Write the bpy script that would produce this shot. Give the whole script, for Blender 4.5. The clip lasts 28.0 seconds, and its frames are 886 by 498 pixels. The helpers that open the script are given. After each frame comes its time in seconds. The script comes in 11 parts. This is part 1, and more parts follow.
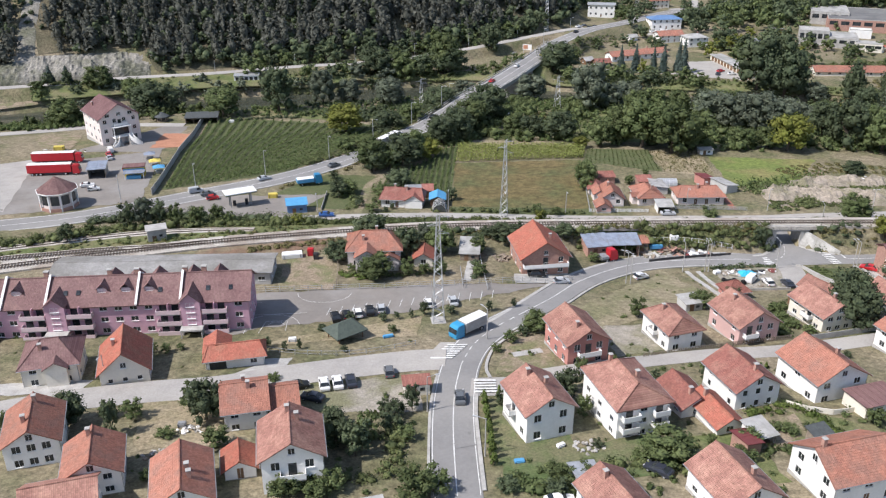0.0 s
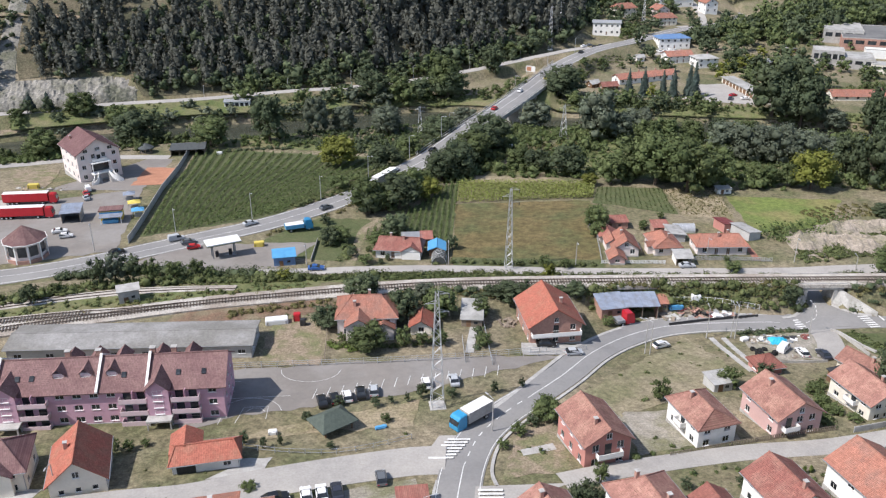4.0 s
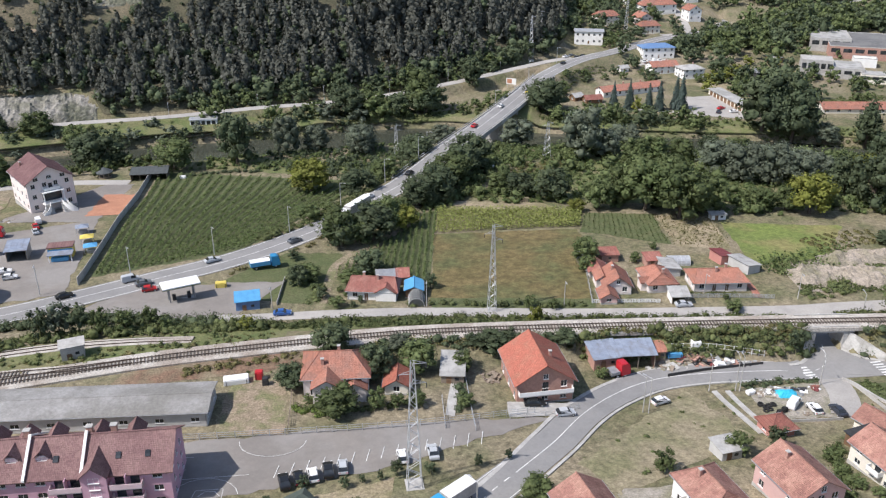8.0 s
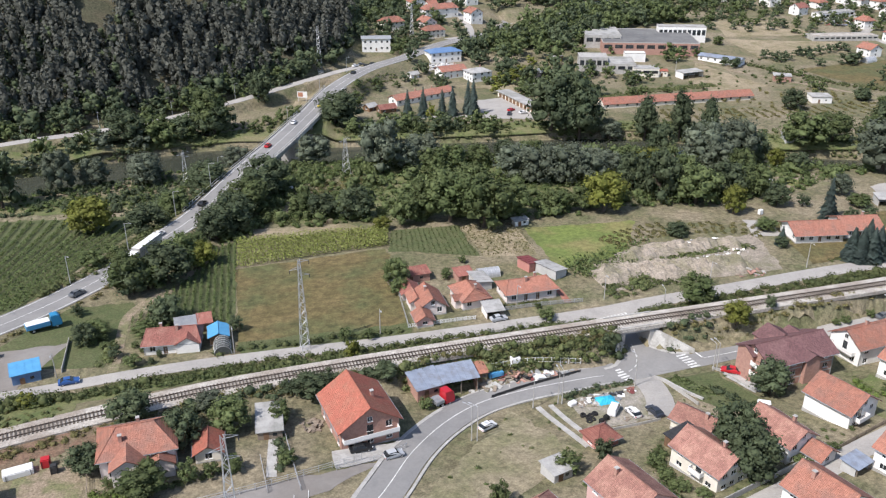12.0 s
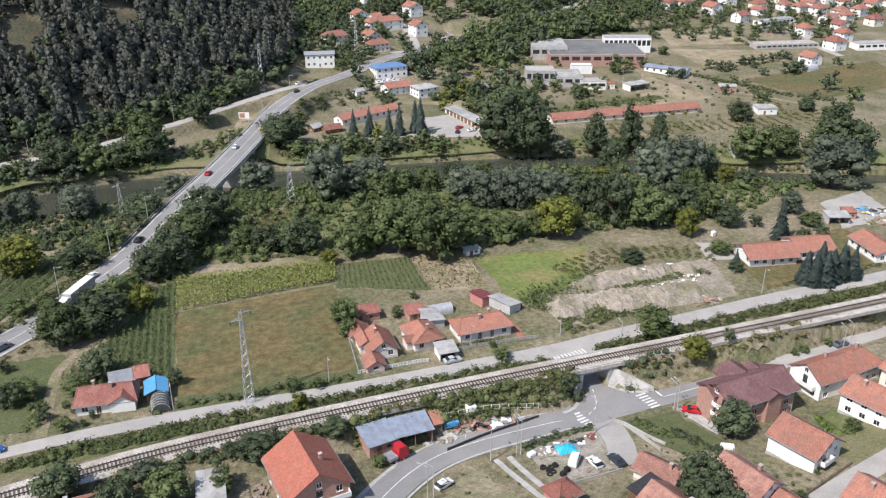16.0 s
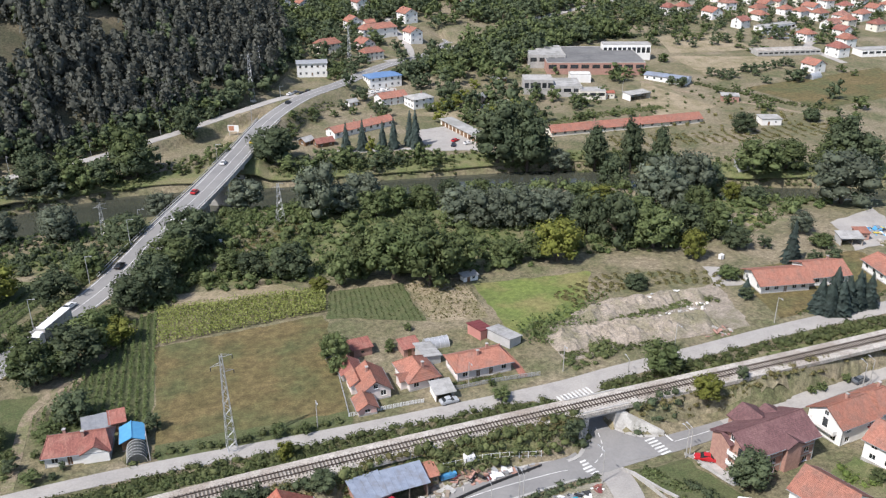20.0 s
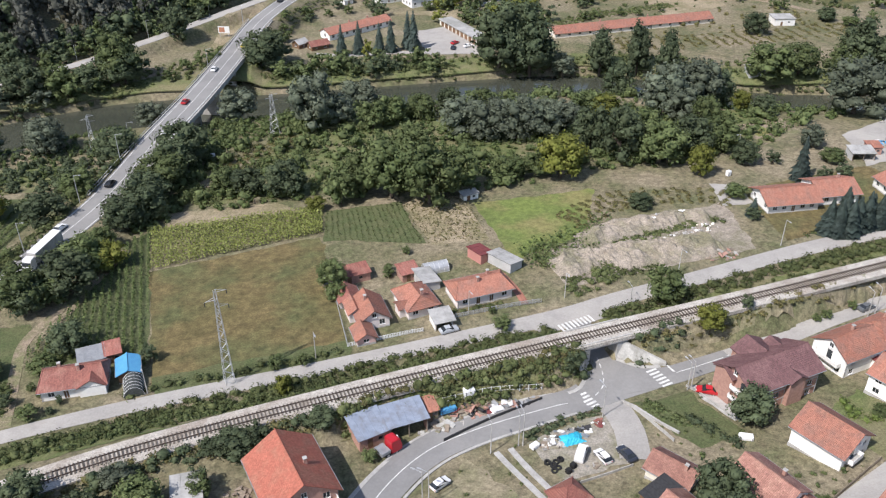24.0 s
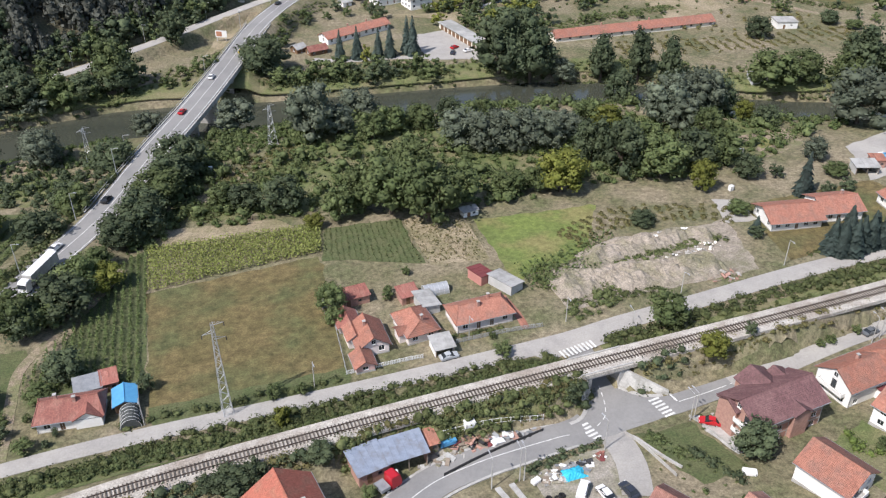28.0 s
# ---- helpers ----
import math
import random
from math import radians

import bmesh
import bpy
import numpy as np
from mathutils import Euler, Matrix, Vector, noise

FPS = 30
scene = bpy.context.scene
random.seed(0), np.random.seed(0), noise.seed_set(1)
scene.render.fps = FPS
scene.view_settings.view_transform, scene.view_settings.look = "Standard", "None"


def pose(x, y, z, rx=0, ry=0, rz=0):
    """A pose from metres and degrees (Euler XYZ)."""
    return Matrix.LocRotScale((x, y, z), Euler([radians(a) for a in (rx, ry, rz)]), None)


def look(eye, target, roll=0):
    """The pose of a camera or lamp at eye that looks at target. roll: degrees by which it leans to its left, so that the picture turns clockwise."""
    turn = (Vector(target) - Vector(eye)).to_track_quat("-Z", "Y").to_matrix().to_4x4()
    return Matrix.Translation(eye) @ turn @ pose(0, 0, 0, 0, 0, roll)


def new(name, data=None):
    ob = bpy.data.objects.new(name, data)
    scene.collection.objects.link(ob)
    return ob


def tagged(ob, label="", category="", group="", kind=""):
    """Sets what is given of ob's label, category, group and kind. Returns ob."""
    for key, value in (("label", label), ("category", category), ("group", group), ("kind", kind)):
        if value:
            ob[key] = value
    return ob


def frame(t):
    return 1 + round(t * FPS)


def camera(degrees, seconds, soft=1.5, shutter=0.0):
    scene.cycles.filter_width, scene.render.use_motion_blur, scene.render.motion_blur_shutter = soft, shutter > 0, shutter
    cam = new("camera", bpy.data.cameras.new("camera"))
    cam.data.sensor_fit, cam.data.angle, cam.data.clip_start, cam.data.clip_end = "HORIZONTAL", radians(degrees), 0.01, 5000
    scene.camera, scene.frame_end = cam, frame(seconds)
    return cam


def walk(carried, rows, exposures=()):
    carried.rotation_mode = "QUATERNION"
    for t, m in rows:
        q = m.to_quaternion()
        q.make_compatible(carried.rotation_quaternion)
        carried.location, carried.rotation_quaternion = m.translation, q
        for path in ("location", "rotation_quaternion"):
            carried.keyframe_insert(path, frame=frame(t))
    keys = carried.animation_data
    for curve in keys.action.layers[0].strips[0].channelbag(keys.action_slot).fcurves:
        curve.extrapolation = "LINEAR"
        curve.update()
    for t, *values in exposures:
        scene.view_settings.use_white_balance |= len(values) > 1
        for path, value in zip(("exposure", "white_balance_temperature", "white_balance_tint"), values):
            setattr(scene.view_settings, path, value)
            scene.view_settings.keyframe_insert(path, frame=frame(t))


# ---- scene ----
cam = camera(55.0, 28.0, soft=1.25)
METRES, EYE, TILT, LEAN, TURN = 100.0, 95.0, -25.0, 0.0, 0.0
ROWS = [
    (0.0, 0.0, 0.0, 0.0, 0.0, 0.0, -0.0),
    (0.5, 0.0002, 0.0187, 0.0172, 0.0, 0.05, 0.0),
    (1.0, 0.0002, 0.0411, 0.0337, 0.0, 0.11, 0.01),
    (1.5, 0.0003, 0.0638, 0.0485, 0.01, 0.15, 0.02),
    (2.0, 0.0002, 0.0895, 0.0646, 0.0, 0.2, 0.02),
    (2.5, 0.0006, 0.1139, 0.0811, 0.01, 0.23, 0.03),
    (3.0, 0.0008, 0.1406, 0.0996, 0.01, 0.28, 0.03),
    (3.5, 0.0007, 0.1659, 0.1169, 0.01, 0.32, 0.03),
    (5.5, 0.0028, 0.2702, 0.1806, 0.02, 0.33, 0.01),
    (6.0, 0.0031, 0.2946, 0.1925, 0.02, 0.35, 0.02),
    (6.5, 0.0031, 0.3152, 0.2025, 0.01, 0.38, 0.01),
    (7.0, 0.0032, 0.3355, 0.2121, 0.01, 0.4, 0.01),
    (7.5, 0.0037, 0.3518, 0.2211, 0.01, 0.4, 0.02),
    (8.0, 0.0106, 0.3669, 0.2309, -1.26, 0.41, 0.67),
    (8.5, 0.0123, 0.3796, 0.2395, -4.08, 0.36, 1.96),
    (9.0, 0.012, 0.3929, 0.2488, -6.47, 0.27, 3.02),
    (9.5, 0.0133, 0.4043, 0.2566, -7.91, 0.21, 3.65),
    (10.0, 0.0169, 0.4155, 0.2649, -9.47, 0.1, 4.37),
    (10.5, 0.0188, 0.4256, 0.2727, -10.77, 0.01, 4.95),
    (11.0, 0.0219, 0.4364, 0.2803, -12.09, -0.1, 5.54),
    (11.5, 0.0244, 0.4457, 0.2879, -13.29, -0.22, 6.06),
    (12.0, 0.0265, 0.4552, 0.2975, -14.13, -0.29, 6.41),
    (12.5, 0.0302, 0.4636, 0.3072, -14.48, -0.32, 6.58),
    (14.5, 0.0479, 0.4981, 0.347, -16.3, -0.43, 7.45),
    (15.0, 0.053, 0.5084, 0.3593, -16.65, -0.46, 7.61),
    (15.5, 0.0579, 0.5186, 0.3711, -17.0, -0.5, 7.78),
    (16.0, 0.0634, 0.5305, 0.384, -17.41, -0.53, 7.96),
    (16.5, 0.0685, 0.5433, 0.395, -17.68, -0.55, 8.08),
    (17.0, 0.0746, 0.5583, 0.4044, -17.69, -0.54, 8.1),
    (17.5, 0.0803, 0.5721, 0.4131, -17.68, -0.54, 8.11),
    (18.0, 0.0863, 0.5867, 0.4223, -17.68, -0.54, 8.12),
    (18.5, 0.0922, 0.6, 0.4305, -17.68, -0.53, 8.14),
    (19.0, 0.0987, 0.6146, 0.4394, -17.67, -0.52, 8.16),
    (19.5, 0.1046, 0.628, 0.4478, -17.67, -0.53, 8.16),
    (20.0, 0.1104, 0.6416, 0.4559, -17.67, -0.54, 8.17),
    (20.5, 0.1152, 0.653, 0.4631, -17.68, -0.56, 8.17),
    (22.5, 0.1303, 0.6854, 0.5047, -17.71, -0.65, 8.14),
    (23.0, 0.1333, 0.69, 0.5186, -17.73, -0.66, 8.13),
    (23.5, 0.1351, 0.6933, 0.5175, -17.72, -3.26, 8.16),
    (24.0, 0.14, 0.6999, 0.5322, -17.72, -7.92, 8.2),
    (24.5, 0.1444, 0.7056, 0.5489, -17.72, -8.89, 8.22),
    (25.0, 0.1469, 0.7089, 0.5594, -17.73, -8.87, 8.22),
    (25.5, 0.1489, 0.712, 0.569, -17.74, -8.85, 8.23),
    (26.0, 0.1511, 0.7153, 0.5787, -17.75, -8.83, 8.23),
    (26.5, 0.1531, 0.7183, 0.587, -17.76, -8.83, 8.23),
    (27.0, 0.1552, 0.722, 0.5961, -17.77, -8.8, 8.23),
    (27.5, 0.157, 0.7252, 0.6038, -17.78, -8.78, 8.23),
    (28.0, 0.1593, 0.7296, 0.61, -17.78, -8.76, 8.23),
]
walk(cam, [(t, pose(0, 0, EYE, TILT, LEAN, TURN) @ pose(METRES * x, METRES * y, METRES * z, 90 + pitch, roll, yaw)) for t, x, y, z, yaw, pitch, roll in ROWS],
     exposures=[(0.0, 0.52, 6480, 13), (28.0, 0.52, 6480, 13)])

# ---- sky and sun ----
world = bpy.data.worlds.new("sky")
scene.world = world
world.use_nodes = True
wn = world.node_tree.nodes
sky = wn.new("ShaderNodeTexSky")
sky.sky_type, sky.sun_disc = "NISHITA", False
SUN_UP, SUN_FROM = 51.0, 204.0   # degrees above the ground; bearing of the sun, counted from +x to +y
sky.sun_elevation, sky.sun_rotation = radians(SUN_UP), radians(90 - SUN_FROM)
world.node_tree.links.new(sky.outputs[0], wn["Background"].inputs[0])
wn["Background"].inputs[1].default_value = 0.115
sun = new("sun", bpy.data.lights.new("sun", "SUN"))
sun.data.energy, sun.data.angle, sun.data.color = 3.8, radians(0.55), (1.0, 0.965, 0.92)
sd = Vector((math.cos(radians(SUN_FROM)) * math.cos(radians(SUN_UP)), math.sin(radians(SUN_FROM)) * math.cos(radians(SUN_UP)), math.sin(radians(SUN_UP))))
sun.matrix_world = look(sd * 400, (0, 0, 0))

# ---- the lie of the land ----
def line_distance(x, y, pts):
    """Distance to a polyline, the way along it as a fraction of its legs, and the side (+ left)."""
    x, y = np.asarray(x, float), np.asarray(y, float)
    best = np.full(x.shape, 1e9)
    leg = np.zeros(x.shape)
    side = np.ones(x.shape)
    for i, ((ax, ay), (bx, by)) in enumerate(zip(pts[:-1], pts[1:])):
        dx, dy = bx - ax, by - ay
        n = dx * dx + dy * dy
        f = np.clip(((x - ax) * dx + (y - ay) * dy) / n, 0, 1)
        d = np.hypot(x - ax - f * dx, y - ay - f * dy)
        s = np.where(dx * (y - ay) - dy * (x - ax) >= 0, 1.0, -1.0)
        near = d < best
        best, leg, side = np.where(near, d, best), np.where(near, i + f, leg), np.where(near, s, side)
    return best, leg, side


def smooth(v, a, b):
    f = np.clip((v - a) / (b - a), 0, 1)
    return f * f * (3 - 2 * f)


RAIL = [(-420, 62), (-200, 146), (-130, 173), (-92, 186), (-72, 192.2), (-55, 197), (-39, 200.3), (-23, 203.2), (0, 206.4), (35, 208), (80, 208.8), (170, 209.8), (320, 214), (700, 240)]
HIGHWAY = [(-420, 150), (-200, 199), (-124, 217.5), (-109, 222), (-95, 228.5), (-83, 236), (-70, 244), (-54, 254), (-41, 265), (-28, 279.5), (-18, 296), (-5, 317), (11, 353), (28, 389), (45, 428), (63, 471), (86, 507), (113, 532), (146, 566), (185, 592), (215, 640), (235, 720)]
FAR_ROAD = [(-600, 260), (-320, 345), (-187, 385), (-152, 399), (-112, 409), (-71, 424), (-47, 430), (-15, 444.5), (3, 458), (22, 472), (63, 503), (84, 514)]
HILL_FOOT = [(-900, 180), (-320, 352), (-187, 392), (-152, 406), (-112, 416), (-71, 431), (-47, 437), (-15, 451), (3, 465), (22, 479), (63, 511), (88, 545), (105, 600), (112, 680), (118, 780), (135, 900), (170, 1100), (300, 1700)]
RIVER = [(-500, 270), (-300, 318), (-180, 362), (-118, 382), (-91, 388), (-62, 394), (-34, 403), (-2, 408), (25, 405), (55, 398), (90, 393), (125, 388), (160, 382), (190, 371), (220, 343), (245, 330), (280, 316), (340, 280), (450, 230), (700, 190)]
NORTH_ROAD = [(-52, 219.5), (-33, 221.8), (-10, 223.2), (40, 223.4), (75, 223.3), (92, 223.6), (106, 225), (130, 226.5), (160, 228.5), (200, 229.5), (280, 234), (420, 246)]
UNDERPASS = [(86.5, 197), (89.3, 201.5), (91.2, 206), (91.7, 211), (92.5, 216), (93.5, 223)]
LEFT_Y, LEFT_Z = (0, 60, 95, 128, 150, 175, 205, 222, 240, 290, 320, 345, 480, 520, 640), (18, 14, 12.5, 9, 6.3, 5, 4.6, 1.5, 0.2, -2, -5.5, -7, -6, -3, 0)
RIGHT_Y, RIGHT_Z = (0, 60, 95, 122, 140, 160, 185, 203, 230, 260, 290, 320, 400, 480, 520, 640), (20, 15, 13.5, 10.5, 7, 4.7, 1.0, -0.4, 0.3, 0, -1, -4, -6.5, -6, -4, 0)
HIGHWAY_Z, RAIL_Z, WATER_Z = 0.5, 5.5, -11.0


def land(x, y):
    """The ground's height."""
    x, y = np.asarray(x, float), np.asarray(y, float)
    f = smooth(x, -10, 50)
    z = np.interp(y, LEFT_Y, LEFT_Z) * (1 - f) + np.interp(y, RIGHT_Y, RIGHT_Z) * f
    far = np.maximum(0, y - 540)
    z = z + smooth(y, 520, 760) * 6 + far * 0.03 * (1 - smooth(x, 230, 330)) + np.maximum(0, far - 330) * 0.35
    # the hill across the river
    d, _, side = line_distance(x, y, HILL_FOOT)
    up = np.where(side > 0, d, 0.0)
    rise = np.where(up < 170, up * 0.62, 105.4 + (up - 170) * 0.42)
    z = z + rise * (1 + 0.10 * np.sin(x * 0.021 + 1.3) * smooth(up, 10, 80))
    # highway on its bank, bridge left open over the river
    d, leg, _ = line_distance(x, y, HIGHWAY)
    bridge = smooth(leg, 12.05, 12.25) * (1 - smooth(leg, 13.75, 14.0))
    bank = (1 - smooth(d, 5.2, 14.0)) * (1 - bridge) * (leg < 19.9)
    z = z * (1 - bank) + HIGHWAY_Z * bank
    d, leg, _ = line_distance(x, y, FAR_ROAD)
    b = 1 - smooth(d, 3.5, 7.5)
    z = z * (1 - b) + (-2.0 + smooth(leg, 8.5, 11) * 2.4) * b
    # river bed
    d, _, side = line_distance(x, y, RIVER)
    b = 1 - smooth(d, np.where(side < 0, 10.0, 8.5), np.where(side < 0, 27.0, 16.0))
    z = z * (1 - b) + (WATER_Z - 1.6) * b
    # road beside the track
    d, _, _ = line_distance(x, y, NORTH_ROAD)
    b = (1 - smooth(d, 3.4, 7.0)) * smooth(x, -52, -30)
    z = z * (1 - b) + (1.3 * (1 - f) + 0.15 * f) * b
    # railway bank, cut by the underpass
    d, leg, _ = line_distance(x, y, RAIL)
    b = 1 - smooth(d, 2.6, 9.0)
    cut, _, _ = line_distance(x, y, UNDERPASS)
    z2 = z * (1 - b) + (RAIL_Z - 0.45) * b
    c = (1 - smooth(cut, 3.9, 5.0)) * (1 - smooth(y, 215, 221))
    z2 = z2 * (1 - c) + np.minimum(z2, -0.5) * c
    # yard cut into the bank for the workshops
    d, _, _ = line_distance(x, y, [(38, 200.4), (50, 201.2)])
    b = 1 - smooth(d, 3.4, 4.4)
    z2 = z2 * (1 - b) + np.minimum(z2, 1.0) * b
    # level ground of the junction
    d, _, _ = line_distance(x, y, [(84, 198.2), (95, 198.5), (101, 197.9), (118, 199.0), (135, 201.0)])
    b = (1 - smooth(d, 4.4, 7.2)) * (1 - smooth(x, 112, 135))
    d, _, _ = line_distance(x, y, [(91.5, 206.5), (94.0, 204.6), (100.5, 200.2)])
    b = np.maximum(b, 1 - smooth(d, 3.0, 3.9))
    z2 = z2 * (1 - b) + np.minimum(z2, -0.35) * b
    d, _, _ = line_distance(x, y, [(112, 198.5), (125, 199.5), (133.4, 200.5), (148.8, 202.7), (163, 204.0), (200, 208)])
    b = 1 - smooth(d, 2.5, 4.2)
    return z2 * (1 - b) + np.minimum(z2, -0.3) * b


def zed(x, y):
    return float(land(np.array([x]), np.array([y]))[0])

# ---- materials ----
def rgb(c):
    return (*c, 1.0)


def material(name, base, second=None, scale=3.0, rough=0.85, bump=0.0, bump_scale=None, metal=0.0, spread=0.0, fine=0.0, third=None, third_scale=0.15, spec=0.3, coords="Object"):
    """A surface of two mottled colours, with a third in larger patches, relief and a random shift for each object."""
    m = bpy.data.materials.new(name)
    m.use_nodes = True
    t = m.node_tree
    n, k = t.nodes, t.links
    b = n["Principled BSDF"]
    b.inputs["Roughness"].default_value, b.inputs["Metallic"].default_value = rough, metal
    b.inputs["Specular IOR Level"].default_value = spec
    co = n.new("ShaderNodeTexCoord").outputs[coords] if coords != "World" else n.new("ShaderNodeNewGeometry").outputs["Position"]
    col = n.new("ShaderNodeRGB").outputs[0]
    col.default_value = rgb(base)

    def noise_fac(s, detail=4.0, lo=0.38, hi=0.62):
        x = n.new("ShaderNodeTexNoise")
        x.inputs["Scale"].default_value, x.inputs["Detail"].default_value, x.inputs["Roughness"].default_value = s, detail, 0.62
        k.new(co, x.inputs["Vector"])
        r = n.new("ShaderNodeMapRange")
        r.inputs[1].default_value, r.inputs[2].default_value = lo, hi
        k.new(x.outputs["Fac"], r.inputs[0])
        return r.outputs[0], x.outputs["Fac"]

    def mix(a, c, fac):
        x = n.new("ShaderNodeMix")
        x.data_type = "RGBA"
        k.new(a, x.inputs[6])
        if isinstance(c, tuple):
            x.inputs[7].default_value = rgb(c)
        else:
            k.new(c, x.inputs[7])
        if isinstance(fac, float):
            x.inputs[0].default_value = fac
        else:
            k.new(fac, x.inputs[0])
        return x.outputs[2]

    if second:
        col = mix(col, second, noise_fac(scale)[0])
    if third:
        col = mix(col, third, noise_fac(third_scale, 3.0, 0.45, 0.62)[0])
    if fine:
        f = noise_fac(scale * 7.3, 2.0, 0.3, 0.7)[0]
        h = n.new("ShaderNodeHueSaturation")
        r = n.new("ShaderNodeMapRange")
        r.inputs[3].default_value, r.inputs[4].default_value = 1 - fine, 1 + fine
        k.new(f, r.inputs[0])
        k.new(r.outputs[0], h.inputs["Value"])
        k.new(col, h.inputs["Color"])
        col = h.outputs[0]
    if fine and coords == "World":
        f = noise_fac(2.6, 3.0, 0.3, 0.7)[0]
        h = n.new("ShaderNodeHueSaturation")
        r = n.new("ShaderNodeMapRange")
        r.inputs[3].default_value, r.inputs[4].default_value = 1 - fine * 0.9, 1 + fine * 0.9
        k.new(f, r.inputs[0])
        k.new(r.outputs[0], h.inputs["Value"])
        k.new(col, h.inputs["Color"])
        col = h.outputs[0]
    if spread:
        h = n.new("ShaderNodeHueSaturation")
        o = n.new("ShaderNodeObjectInfo")
        r = n.new("ShaderNodeMapRange")
        r.inputs[3].default_value, r.inputs[4].default_value = 1 - spread, 1 + spread
        k.new(o.outputs["Random"], r.inputs[0])
        k.new(r.outputs[0], h.inputs["Value"])
        k.new(col, h.inputs["Color"])
        col = h.outputs[0]
    k.new(col, b.inputs["Base Color"])
    if bump:
        x = n.new("ShaderNodeTexNoise")
        x.inputs["Scale"].default_value, x.inputs["Detail"].default_value = bump_scale or scale * 3, 3.0
        k.new(co, x.inputs["Vector"])
        u = n.new("ShaderNodeBump")
        u.inputs["Strength"].default_value, u.inputs["Distance"].default_value = bump, 0.1
        k.new(x.outputs["Fac"], u.inputs["Height"])
        k.new(u.outputs[0], b.inputs["Normal"])
    return m


def tiled_roof(name, base, second, third, pitch=0.34, blotch=0.45):
    """Clay pantiles: courses across the slope and rolls along it, with lichen and replaced tiles; shade between the
    rolls is put into the colour.
    """
    m = material(name, base, second, blotch, 0.8, third=third, third_scale=0.35, fine=0.10, spread=0.10)
    t = m.node_tree
    n, k = t.nodes, t.links
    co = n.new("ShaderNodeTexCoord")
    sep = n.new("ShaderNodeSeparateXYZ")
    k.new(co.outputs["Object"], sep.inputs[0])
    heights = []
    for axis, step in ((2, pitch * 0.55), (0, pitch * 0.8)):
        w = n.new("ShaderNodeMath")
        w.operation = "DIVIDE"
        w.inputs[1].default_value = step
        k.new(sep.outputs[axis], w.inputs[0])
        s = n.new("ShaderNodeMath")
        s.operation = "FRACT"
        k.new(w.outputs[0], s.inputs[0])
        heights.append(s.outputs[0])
    cells = []
    for axis, step in ((2, pitch * 0.55), (0, pitch * 0.8), (1, pitch * 0.8)):
        w = n.new("ShaderNodeMath")
        w.operation = "DIVIDE"
        w.inputs[1].default_value = step
        k.new(sep.outputs[axis], w.inputs[0])
        s = n.new("ShaderNodeMath")
        s.operation = "FLOOR"
        k.new(w.outputs[0], s.inputs[0])
        cells.append(s.outputs[0])
    cell = n.new("ShaderNodeCombineXYZ")
    k.new(cells[0], cell.inputs[0])
    k.new(cells[1], cell.inputs[1])
    white = n.new("ShaderNodeTexWhiteNoise")
    k.new(cell.outputs[0], white.inputs["Vector"])
    span = n.new("ShaderNodeMapRange")
    span.inputs[3].default_value, span.inputs[4].default_value = 0.84, 1.16
    k.new(white.outputs["Value"], span.inputs[0])
    # Shade between the rolls, put into the tile colour across each roll.
    roll_shade = n.new("ShaderNodeMapRange")
    roll_shade.inputs[3].default_value, roll_shade.inputs[4].default_value = 0.80, 1.12
    k.new(heights[1], roll_shade.inputs[0])
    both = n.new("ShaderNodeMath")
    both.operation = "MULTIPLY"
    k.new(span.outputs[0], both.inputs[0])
    k.new(roll_shade.outputs[0], both.inputs[1])
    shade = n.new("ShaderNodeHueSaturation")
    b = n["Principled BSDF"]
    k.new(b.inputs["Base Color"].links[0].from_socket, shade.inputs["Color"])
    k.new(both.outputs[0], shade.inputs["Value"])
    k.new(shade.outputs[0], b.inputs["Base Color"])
    add = n.new("ShaderNodeMath")
    k.new(heights[0], add.inputs[0])
    k.new(heights[1], add.inputs[1])
    u = n.new("ShaderNodeBump")
    u.inputs["Strength"].default_value, u.inputs["Distance"].default_value = 0.9, 0.07
    k.new(add.outputs[0], u.inputs["Height"])
    k.new(u.outputs[0], n["Principled BSDF"].inputs["Normal"])
    return m


def foliage(name, dark, light, spread=0.22):
    m = material(name, dark, light, 0.55, 0.75, spread=spread, spec=0.25, coords="Object")
    t = m.node_tree
    n, k = t.nodes, t.links
    b = n["Principled BSDF"]
    src = b.inputs["Base Color"].links[0].from_socket
    h = n.new("ShaderNodeHueSaturation")
    r = n.new("ShaderNodeMapRange")
    r.inputs[3].default_value, r.inputs[4].default_value = 0.66, 1.34
    k.new(n.new("ShaderNodeNewGeometry").outputs["Random Per Island"], r.inputs[0])
    k.new(r.outputs[0], h.inputs["Value"])
    k.new(src, h.inputs["Color"])
    k.new(h.outputs[0], b.inputs["Base Color"])
    glow = n.new("ShaderNodeBsdfTranslucent")
    k.new(h.outputs[0], glow.inputs["Color"])
    both = n.new("ShaderNodeMixShader")
    both.inputs[0].default_value = 0.30
    k.new(b.outputs[0], both.inputs[1])
    k.new(glow.outputs[0], both.inputs[2])
    k.new(both.outputs[0], n["Material Output"].inputs["Surface"])
    return m


